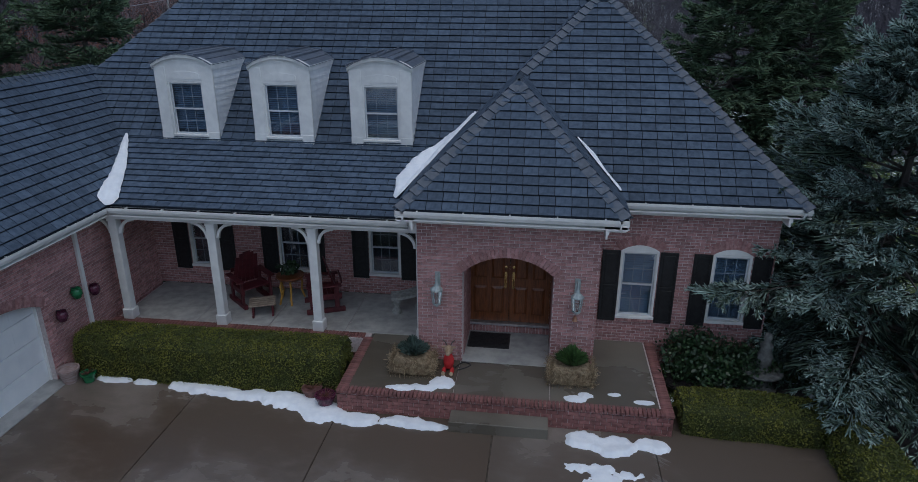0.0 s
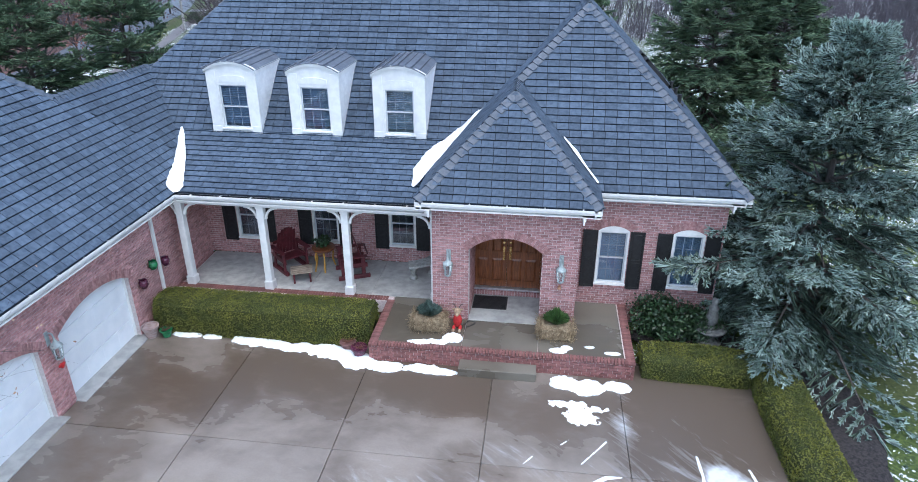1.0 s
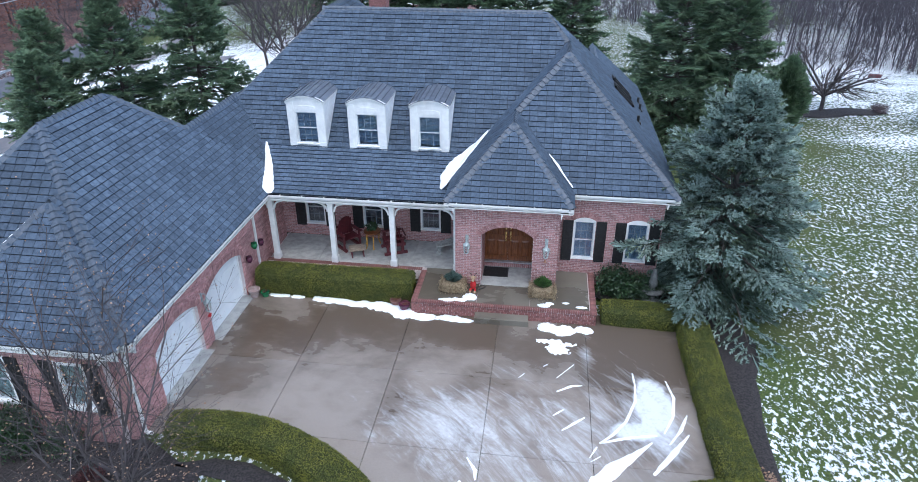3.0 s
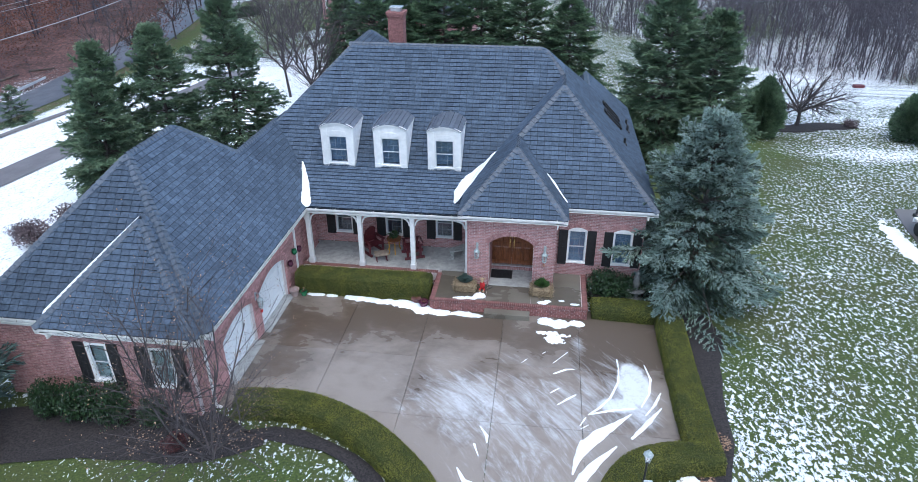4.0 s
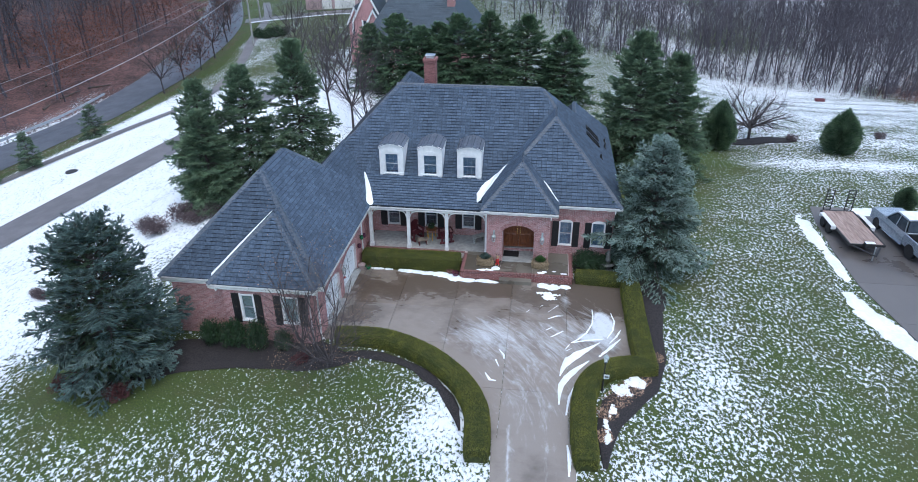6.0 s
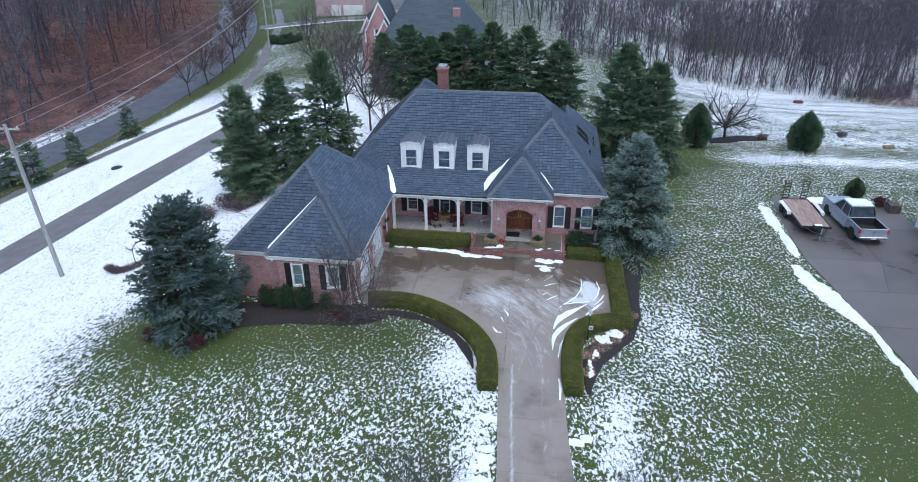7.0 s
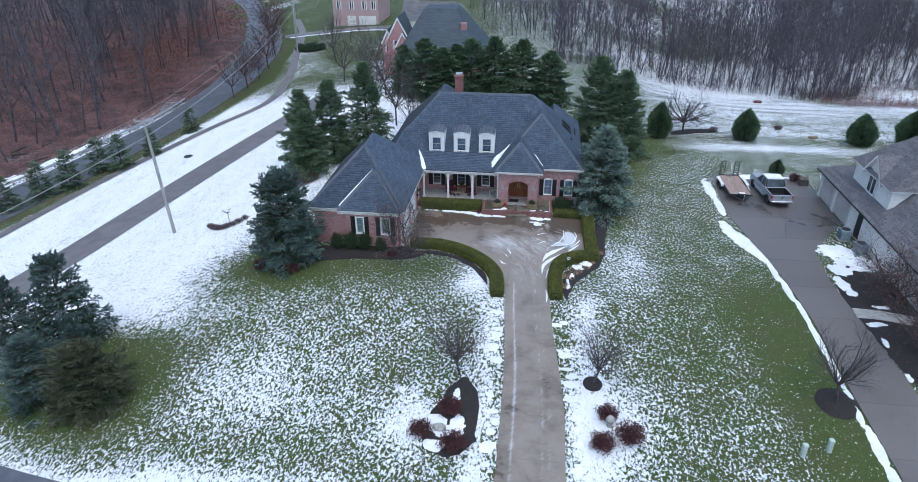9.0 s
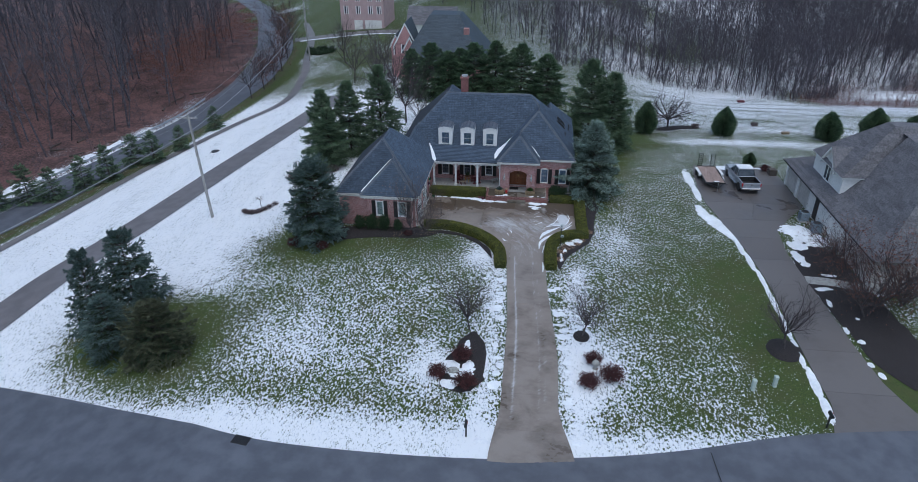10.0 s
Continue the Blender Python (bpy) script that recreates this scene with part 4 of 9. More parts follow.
for i, x in enumerate((1.27, 3.12)):
    window("window_%d" % (i + 1), x, x + 0.785, 1.05, 2.6, 15.0, 0.13)
    shutter(x - 0.375, x - 0.01, 0.98, 2.6, 14.988, "wing shutters")
    shutter(x + 0.8, x + 1.165, 0.98, 2.6, 14.988, "wing shutters")
for i, x in enumerate(PORCH_WINDOWS):
    window("window_%d" % (i + 3), x, x + 0.8, 0.97, 2.45, 16.65, 0, blinds=False, label="white double-hung porch window with dark glass")
    shutter(x - 0.41, x - 0.01, 0.9, 2.45, 16.638, "porch shutters")
    shutter(x + 0.81, x + 1.2, 0.9, 2.45, 16.638, "porch shutters")
for i, (a, b) in enumerate(((-13.8, -13.05), (-11.74, -10.9))):
    window("window_%d" % (i + 6), a, b, 1.15, 2.7, 5.25, 0, cas=0.1, grid=(1, 1), label="white double-hung garage window with pale shade")
    shutter(a - 0.36, a - 0.01, 1.08, 2.72, 5.238, "garage shutters")
    shutter(b + 0.01, b + 0.36, 1.08, 2.72, 5.238, "garage shutters")


def front_door():
    d = tagged(new("door_1"), "varnished oak double door with raised panels and brass handles", "door", "", "structure")
    y, x0, x1, z0, z1 = 15.2, -1.93, -0.14, 0.66, 2.88
    part("door_frame", Geo().box(x0 - 0.08, y - 0.03, z0 - 0.02, x0, y + 0.1, z1, 0.005).box(x1, y - 0.03, z0 - 0.02, x1 + 0.08, y + 0.1, z1, 0.005), DOORWOOD, d)
    part("threshold", Geo().box(x0 - 0.05, y - 0.14, z0 - 0.05, x1 + 0.05, y + 0.1, z0, 0.008), STEEL, d, "pale metal threshold")
    mid = (x0 + x1) / 2
    for a, b, s in ((x0 + 0.004, mid - 0.004, 1), (mid + 0.004, x1 - 0.004, -1)):
        leaf = part("door_leaf", Geo().box(a, y, z0 + 0.005, b, y + 0.05, z1), DOORWOOD, d)
        w = b - a
        cols = [(a + 0.11, a + w / 2 - 0.05), (a + w / 2 + 0.05, b - 0.11)]
        for p, q in cols:
            for lo, hi in ((z0 + 0.2, z0 + 0.86), (z0 + 1.06, z0 + 1.72), (z0 + 1.84, z1 - 0.1)):
                pn = Geo()
                e = 0.05
                pn.add([(p, y - 0.002, lo), (q, y - 0.002, lo), (q, y - 0.002, hi), (p, y - 0.002, hi), (p + e, y - 0.028, lo + e), (q - e, y - 0.028, lo + e), (q - e, y - 0.028, hi - e), (p + e, y - 0.028, hi - e)],
                       [(0, 1, 5, 4), (1, 2, 6, 5), (2, 3, 7, 6), (3, 0, 4, 7), (4, 5, 6, 7)])
                part("door_panel", pn, DOORWOOD, leaf)
        hx = mid - s * 0.085
        h = Geo().box(hx - 0.03, y - 0.012, z0 + 0.82, hx + 0.03, y, z0 + 1.22, 0.01)
        h.pipe([(hx, y - 0.01, z0 + 1.05), (hx, y - 0.07, z0 + 1.0), (hx, y - 0.07, z0 + 0.9), (hx, y - 0.01, z0 + 0.85)], 0.013)
        h.lathe([(0.004, -0.03), (0.036, -0.024), (0.036, 0), (0.004, 0.004)], 12, pose(hx, y - 0.004, z0 + 1.16, 90))
        h.lathe([(0.004, -0.03), (0.032, -0.02), (0.032, 0), (0.004, 0.004)], 12, pose(hx, y - 0.004, z0 + 1.33, 90))
        part("door_handle", h, BRASS, leaf, "brass handle set with a deadbolt")


front_door()


def garage_door(name, y0, y1, z1):
    d = tagged(new(name), "white sectional garage door under a brick arch", "garage door", "", "structure")
    x = -10.36
    for k in range(4):
        a, b = 0.02 + k * z1 / 4, 0.02 + (k + 1) * z1 / 4 - 0.012
        sec = part("door_section", Geo().box(x - 0.04, y0, a, x, y1, b, 0.006), DOORWHITE, d)
        n = 4
        for i in range(n):
            p = y0 + 0.1 + (y1 - y0 - 0.2) * i / n
            part("pressed_panel", Geo().box(x - 0.005, p + 0.06, a + 0.09, x + 0.0035, p + (y1 - y0 - 0.2) / n - 0.06, b - 0.09, 0.003), DOORWHITE, sec)
    part("jamb", Geo().box(x - 0.02, y1 - 0.03, 0, x + 0.05, y1 + 0.02, z1 + 0.02).box(x - 0.02, y0 - 0.02, 0, x + 0.05, y0 + 0.03, z1 + 0.02), WHITE, d)


garage_door("door_2", 9.96, 12.54, 2.1)
garage_door("door_3", 6.92, 9.36, 2.1)
# added sheets behind the doors, coloured dark as the unlit garage
structure("garage_dark_sheets", Geo().box(-10.5, 6.8, 2.0, -10.41, 12.6, 3.0).box(-10.9, 6.8, -0.1, -10.8, 12.6, 3.0), ROOM, "dark backing sheets standing for the unlit garage", "wall")


# ---- dormers ----
SEAM = surf("grey_seamed_metal", (0.085, 0.1, 0.13), (0.14, 0.16, 0.195), 0.5, 5, 0.6, each=0.1, relief=0.15)


def dormer(x0):
    d = thing("dormer", "white arched dormer with a barrel roof on the slate slope", "dormer", "roof dormers")
    w, y, z0, ze, crown = 1.42, 16.7, 4.22, 5.98, 6.2
    x1 = x0 + w
    back = lambda z: 16.72 + (z - 4.25) / 0.97
    n = 16
    xs = [x0 + w * i / n for i in range(n + 1)]
    top = [arch_top(x, x0, x1, ze, crown) for x in xs]
    wx0, wx1, wz0, wz1 = x0 + 0.28, x0 + 1.14, 4.34, 5.62
    f = Geo().box(x0, y, z0, wx0, y + 0.12, ze, 0).box(wx1, y, z0, x1, y + 0.12, ze, 0).box(wx0, y, z0, wx1, y + 0.12, wz0, 0).box(wx0, y, wz1, wx1, y + 0.12, ze, 0)
    v = [(x, y, z) for x, z in zip(xs, top)]
    f.add(v + [(x1, y, ze), (x0, y, ze)] + [(x, y + 0.12, z) for x, z in zip(xs, top)], [tuple(range(n + 3))[::-1]] + [(i, i + 1, n + 4 + i, n + 3 + i) for i in range(n)])
    part("front_wall", f, WHITE, d)
    trim, ring = Geo(), []
    for x, z in zip(xs, top):
        e = (x - (x0 + x1) / 2) * 1.05 + (x0 + x1) / 2
        ring += [(e, y - 0.07, z + 0.05), (e, y - 0.07, z - 0.035), (e, y + 0.01, z - 0.035), (e, y + 0.01, z + 0.05)]
    trim.add(ring, [(4 * i + k, 4 * i + (k + 1) % 4, 4 * i + 4 + (k + 1) % 4, 4 * i + 4 + k) for i in range(n) for k in range(4)] + [(3, 2, 1, 0), (4 * n, 4 * n + 1, 4 * n + 2, 4 * n + 3)])
    part("arched_cornice", trim, WHITE, d)
    part("corner_board", Geo().box(x0 - 0.012, y - 0.016, z0, x0 + 0.26, y, ze - 0.02, 0.004), WHITE, d)
    part("corner_board", Geo().box(x1 - 0.26, y - 0.016, z0, x1 + 0.012, y, ze - 0.02, 0.004), WHITE, d)
    part("base_block", Geo().box(x0 - 0.016, y - 0.03, z0, x0 + 0.26, y - 0.014, z0 + 0.22, 0.004), WHITE, d)
    part("base_block", Geo().box(x1 - 0.26, y - 0.03, z0, x1 + 0.016, y - 0.014, z0 + 0.22, 0.004), WHITE, d)
    pv = [(x0 + 0.33 + 0.76 * i / 8, 5.86 - 0.06 * ((i - 4) / 4) ** 2) for i in range(9)]
    g = Geo()
    ring = [(x0 + 0.33, 5.68), (x0 + 1.09, 5.68), *pv[::-1]]
    m = len(ring)
    g.add([(a, y - 0.012, b) for a, b in ring] + [(a, y, b) for a, b in ring], [tuple(range(m))] + [(i, (i + 1) % m, m + (i + 1) % m, m + i) for i in range(m)])
    part("header_panel", g, WHITE, d)
    for s, x in ((-1, x0), (1, x1)):
        k = 13
        side = Geo()
        for i in range(k):
            a, b = z0 + (ze - z0) * i / k, z0 + (ze - z0) * (i + 1) / k
            side.add([(x + s * 0.022, y + 0.02, a), (x + s * 0.022, max(back(a), y + 0.05), a), (x + s * 0.004, back(b), b), (x + s * 0.004, y + 0.02, b), (x, y + 0.02, a), (x, back(a) + 0.05, a)],
                     [(0, 1, 2, 3), (4, 5, 1, 0)])
        part("lap_siding", side, SIDING, d)
        part("side_fascia", Geo().add([(x + s * 0.03, y - 0.05, ze - 0.08), (x + s * 0.03, back(ze) + 0.1, ze - 0.08), (x + s * 0.03, back(ze) + 0.2, ze + 0.05), (x + s * 0.03, y - 0.05, ze + 0.05),
                                       (x, y - 0.05, ze - 0.08), (x, back(ze) + 0.1, ze - 0.08)], [(0, 1, 2, 3), (4, 5, 1, 0)]), WHITE, d)
    roof = Geo()
    m, x_mid = 8, (x0 + x1) / 2
    for i in range(m):
        a, b = -1.06 + 2.12 * i / m, -1.06 + 2.12 * (i + 1) / m
        za, zb = (arch_top(x_mid + min(max(t, -1), 1) * w / 2, x0, x1, ze, crown) + 0.06 - max(0, abs(t) - 1) * 0.3 for t in (a, b))
        xa, xb = x_mid + a * w / 2, x_mid + b * w / 2 - 0.02
        u = [(xa, y - 0.06, za - 0.012), (xb + 0.02, y - 0.06, zb - 0.012), (xb + 0.02, back(zb) + 0.08, zb - 0.012), (xa, back(za) + 0.08, za - 0.012)]
        roof.add(u, [(0, 1, 2, 3)])
        ribs = [(t, arch_top(x_mid + min(max(t, -1), 1) * w / 2, x0, x1, ze, crown) + 0.06 - max(0, abs(t) - 1) * 0.3) for t in (a + 0.02, b - 0.02)]
        q = [(x_mid + t * w / 2, yy, z) for t, z in ribs for yy in (y - 0.1, back(z) + 0.08)]
        part("roof_panel", Geo().add(q + [(p[0], p[1], p[2] - 0.02) for p in q], [(0, 2, 3, 1), (4, 5, 7, 6), (0, 4, 6, 2), (1, 3, 7, 5), (0, 1, 5, 4), (2, 6, 7, 3)]), SEAM, d)
        if i % 2 == 0:
            t = a
            z = arch_top(x_mid + min(max(t, -1), 1) * w / 2, x0, x1, ze, crown) + 0.06
            part("seam_rib", Geo().box(x_mid + t * w / 2 - 0.014, y - 0.11, z - 0.01, x_mid + t * w / 2 + 0.014, back(z) + 0.06, z + 0.045, 0.006), SEAM, d)
    part("barrel_roof", roof, FELT, d, "dark underside of the barrel roof")
    return d, (wx0, wx1, wz0, wz1, y)


for i, x in enumerate((-9.545, -7.215, -4.865)):
    d, (a, b, lo, hi, y) = dormer(x)
    window("window_%d" % (i + 8), a, b, lo, hi, y + 0.02, 0, cas=0.04, label="white dormer window with grilles and blinds", depth=0.3)


# ---- porch floor, steps ----
def slab_mesh(x0, y0, x1, y1, z, thick, fields, step=0.3, lift=None, low=None):
    """A slab with chamfered edges and corner values for its material."""
    nx, ny = max(2, int((x1 - x0) / step)), max(2, int((y1 - y0) / step))
    e = 0.008
    xs = [x0, x0 + e, *[x0 + (x1 - x0) * i / nx for i in range(1, nx)], x1 - e, x1]
    ys = [y0, y0 + e, *[y0 + (y1 - y0) * i / ny for i in range(1, ny)], y1 - e, y1]
    v = [(x, y, (lift(x, y) if lift else 0) + z - (e if x in (x0, x1) or y in (y0, y1) else 0)) for y in ys for x in xs]
    if low:
        v = [(x, y1 - (y1 - y) * (y1 - min(max(y0, low(x)), y1 - 0.04)) / (y1 - y0), h) for x, y, h in v]
    n, r = len(xs), len(ys)
    f = [(j * n + i, j * n + i + 1, (j + 1) * n + i + 1, (j + 1) * n + i) for j in range(r - 1) for i in range(n - 1)]
    rim = [i for i in range(n)] + [j * n + n - 1 for j in range(1, r)] + [(r - 1) * n + i for i in range(n - 2, -1, -1)] + [j * n for j in range(r - 2, 0, -1)]
    k = len(v)
    v += [(v[i][0], v[i][1], v[i][2] - thick) for i in rim]
    m = len(rim)
    f += [(rim[(i + 1) % m], rim[i], k + i, k + (i + 1) % m) for i in range(m)]
    me = bpy.data.meshes.new("slab")
    me.from_pydata(v, [], f)
    for key, fn in fields.items():
        at = me.attributes.new(key, "FLOAT", "POINT")
        at.data.foreach_set("value", [fn(p[0], p[1]) for p in v])
    return me


def porch_slush(x, y):
    return 0.55 * near(x, y, -1.0, 13.85, 1.2, 0.25) + 0.35 * near(x, y, -3.2, 14.2, 0.5, 0.5)


porch = structure("porch_floor", Geo().box(-10.1, 14.36, 0.1, -2.75, 16.64, DECK - 0.02).box(-4.02, 12.42, 0.05, 1.98, 15.0, DECK - 0.02).box(-1.9, 13.9, 0.3, -0.1, 15.2, DECK - 0.015), MORTAR, "raised concrete porch edged with brick", "porch")
FIELDS = {"slush": porch_slush, "damp": lambda x, y: 0.25 if y < 14.0 else -0.45 + 0.5 * smooth(14.9, 14.5, y)}
for a, b in ((-10.05, -8.2), (-8.19, -6.45), (-6.44, -4.66), (-4.65, -2.85)):
    me = slab_mesh(a, 14.62, b, 16.63, DECK, 0.05, FIELDS)
    me.materials.append(PORCH)
    part("slab", me, None, porch)
for a, b in ((-3.98, -1.93), (-1.92, -0.11), (-0.1, 1.9)):
    me = slab_mesh(a, 12.46, b, 13.68 if -1.95 < a < -0.15 else (14.6 if a < -3 else 14.98), DECK, 0.05, FIELDS)
    me.materials.append(WALKC)
    part("slab", me, None, porch)
me = slab_mesh(-1.9, 13.69, -0.12, 15.05, DECK + 0.004, 0.05, {"slush": porch_slush, "damp": lambda x, y: -0.6})
me.materials.append(PORCH)
part("landing", me, None, porch)
part("door_step", Geo().box(-1.9, 15.03, DECK, -0.12, 15.2, 0.6, 0.006), MORTAR, porch)
for i in range(24):
    part("step_brick", Geo().box(-1.895 + i * 0.074, 15.0, DECK + 0.02, -1.83 + i * 0.074, 15.18, 0.615, 0.006), BRICK, porch)


def brick_edge(p, q, inward, wide=0.2, n_from=0.0):
    """A row of brick headers along a porch edge with a brick face under it."""
    p, q, inward = Vector((*p, 0)), Vector((*q, 0)), Vector((*inward, 0))
    L = (q - p).length
    d = (q - p).normalized()
    M = Matrix((d, inward, Vector((0, 0, 1)))).transposed().to_4x4()
    M.translation = p
    n = int(L / 0.078)
    for i in range(n):
        o = part("edge_brick", edge_brick_mesh, None, porch)
        o.matrix_basis = M @ Matrix.Translation((i * L / n, 0, DECK - 0.06 + 0.003 * math.sin(i * 2.1)))
    g = Geo()
    rows = 5
    for k in range(rows):
        z = -0.02 + k * 0.083
        u = -(k % 2) * 0.1
        while u < L:
            a, b = max(u, 0), min(u + 0.19, L)
            if b - a > 0.02:
                g.box(a, 0.008, z, b, 0.05, z + 0.075, 0.004, M)
            u += 0.2
    return g


edge_brick_mesh = Geo().box(0.002, -0.012, 0, 0.07, 0.2, 0.064, 0.006).mesh("edge_brick", EDGE_BRICK)
faces = Geo()
for args in (((-4.15, 12.3), (2.13, 12.3), (0, 1)), ((2.13, 12.3), (2.13, 15.0), (-1, 0)), ((-4.15, 14.42), (-4.15, 12.3), (1, 0)), ((-10.15, 14.4), (-4.15, 14.4), (0, 1))):
    g = brick_edge(*args)
    faces.add(g.v, g.f)
part("edge_face", faces, EDGE_BRICK, porch)
part("edge_core", Geo().box(-4.1, 12.33, -0.1, 2.09, 15.0, DECK - 0.07).box(-10.1, 14.44, -0.1, -4.1, 14.7, DECK - 0.07), MORTAR, porch)
me = slab_mesh(-1.93, 11.93, -0.12, 12.32, 0.235, 0.3, {"slush": lambda x, y: 0.0, "damp": lambda x, y: 0.15})
me.materials.append(WALKC)
structure("step", me, None, "worn concrete doorstep below the porch", "step")


# ---- driveway ----
def stem_edges(y):
    """The drive's left and right edge at a given y, towards the street."""
    left = -1.35 + 0.55 * smooth(2, -10, y) - 0.5 * smooth(-15.5, -20.5, y)
    right = 2.0 + 0.95 * smooth(-1, -13, y) + 1.0 * smooth(-15.5, -20.5, y)
    return left, right


def drive_slush(x, y):
    s = 0.62 * near(x, y, 2.6, 8.0, 2.2, 2.6) + 0.55 * near(x, y, 3.6, 8.5, 0.55, 1.3) + 0.7 * near(x, y, -0.8, 7.0, 3.6, 2.6) + 0.72 * near(x, y, 0.2, 2.6, 2.3, 3.2)
    s += 0.5 * near(x, y, 3.9, 7.1, 0.45, 1.2) + 0.72 * smooth(1.0, 0.8, math.hypot((x - 3.62 + 0.12 * (y - 8.7) ** 2) / 0.55, (y - 8.75) / 1.15)) + 0.55 * smooth(1.0, 0.75, math.hypot((x - 2.9) / 0.65, (y - 7.5) / 0.36))
    s += 0.55 * near(x, y, -2.8, 7.2, 1.8, 1.6) + 0.8 * near(x, y, 1.78, 10.9, 0.22, 1.0) + 0.4 * near(x, y, -1.0, 9.6, 0.8, 0.6)
    if y < 1:
        l, r = stem_edges(y)
        f = (x - l) / (r - l)
        s = max(s, (0.8 * math.exp(-((f - 0.2) / 0.035) ** 2) + 0.35 * math.exp(-((f - 0.24) / 0.1) ** 2) + 0.75 * math.exp(-((f - 0.66) / 0.04) ** 2) + 0.6 * math.exp(-((f - 0.77) / 0.05) ** 2)) * smooth(-20, -14, y))
    return min(s, 1.7)


def drive_damp(x, y):
    return 0.45 * near(x, y, -5, 11.6, 7, 1.7) + 0.5 * near(x, y, 3.4, 10.8, 2.2, 2.3) + 0.3 * near(x, y, -8.5, 9, 1.4, 1.6) + 0.15 * near(x, y, -1, 11.4, 3, 1) - 0.12 * smooth(9, 4, y) + 0.14 * smooth(2, -6, y)


DRIVE_FIELDS = {"slush": drive_slush, "damp": drive_damp}
drive = structure("driveway", Geo().box(-10.2, 6.4, -0.4, 4.8, 12.9, -0.03), DRIVE, "damp stained concrete driveway with swept snow", "driveway")


def hedge_line(x):
    """How far towards the street the forecourt reaches."""
    return float(np.interp(x, (-10, -8, -6.7, -5, -3.55, -2.55, -2.0, -1.7, -1.69, 2.3, 2.31, 2.75, 3.5, 4.6, 5.7), (5.8, 5.85, 5.7, 4.95, 3.8, 2.5, 1.1, 0.2, 0.2, 0.2, 2.5, 3.9, 4.75, 5.15, 5.3)))


JX, JY = (-10.18, -7.13, -4.13, -1.12, 1.78, 4.82), (0.2, 3.2, 6.2, 9.22, 12.95)
for a, b in zip(JX, JX[1:]):
    for c, d in zip(JY, JY[1:]):
        if min(hedge_line(a), hedge_line(b)) < d - 0.1:
            me = slab_mesh(a + 0.006, c + 0.006, b - 0.006, d - 0.006, 0.0, 0.05, DRIVE_FIELDS, 0.15 if d < 6.5 or a > -2 else 0.3, lambda x, y: terrain(x, y) + 0.02, hedge_line if d < 6.5 else None)
            me.materials.append(DRIVE)
            part("slab", me, None, drive)


def drive_stem():
    ys = [0.19, -2.8, -5.8, -8.8, -11.8, -14.8, -17.8, -20.4]
    for y1, y0 in zip(ys, ys[1:]):
        rows, cols = 10, 44
        v = []
        for j in range(rows + 1):
            y = y0 + 0.006 + (y1 - y0 - 0.012) * j / rows
            l, r = stem_edges(y)
            v += [(l + (r - l) * i / cols, y, terrain(l + (r - l) * i / cols, y) + 0.055) for i in range(cols + 1)]
        n = cols + 1
        f = [(j * n + i, j * n + i + 1, (j + 1) * n + i + 1, (j + 1) * n + i) for j in range(rows) for i in range(cols)]
        rim = [i for i in range(n)] + [j * n + cols for j in range(1, rows + 1)] + [rows * n + i for i in range(cols - 1, -1, -1)] + [j * n for j in range(rows - 1, 0, -1)]
        k, m = len(v), len(rim)
        v += [(v[i][0], v[i][1], v[i][2] - 0.12) for i in rim]
        f += [(rim[(i + 1) % m], rim[i], k + i, k + (i + 1) % m) for i in range(m)]
        me = bpy.data.meshes.new("slab")
        me.from_pydata(v, [], f)
        me.materials.append(DRIVE)
        for key, fn in DRIVE_FIELDS.items():
            at = me.attributes.new(key, "FLOAT", "POINT")
            at.data.foreach_set("value", [fn(p[0], p[1]) for p in v])
        part("slab", me, None, drive)


drive_stem()
for a, b in ((9.96, 12.54), (6.92, 9.36)):
    structure("garage_apron", Geo().box(-10.4, a - 0.05, -0.05, -9.95, b + 0.05, 0.045, 0.01), PORCH, "pale concrete apron at the garage door", "apron")


# ---- plants ----
def tri_mesh(name, V, T, mat):
    V, T = np.asarray(V, np.float32).reshape(-1, 3), np.asarray(T, np.int32).reshape(-1, 3)
    me = bpy.data.meshes.new(name)
    me.vertices.add(len(V))
    me.vertices.foreach_set("co", V.ravel())
    me.loops.add(T.size)
    me.loops.foreach_set("vertex_index", T.ravel())
    me.polygons.add(len(T))
    me.polygons.foreach_set("loop_start", np.arange(0, T.size, 3, dtype=np.int32))
    me.materials.append(mat)
    me.update(calc_edges=True)
    return me


def unit(a):
    return a / np.maximum(np.linalg.norm(a, axis=-1, keepdims=True), 1e-9)


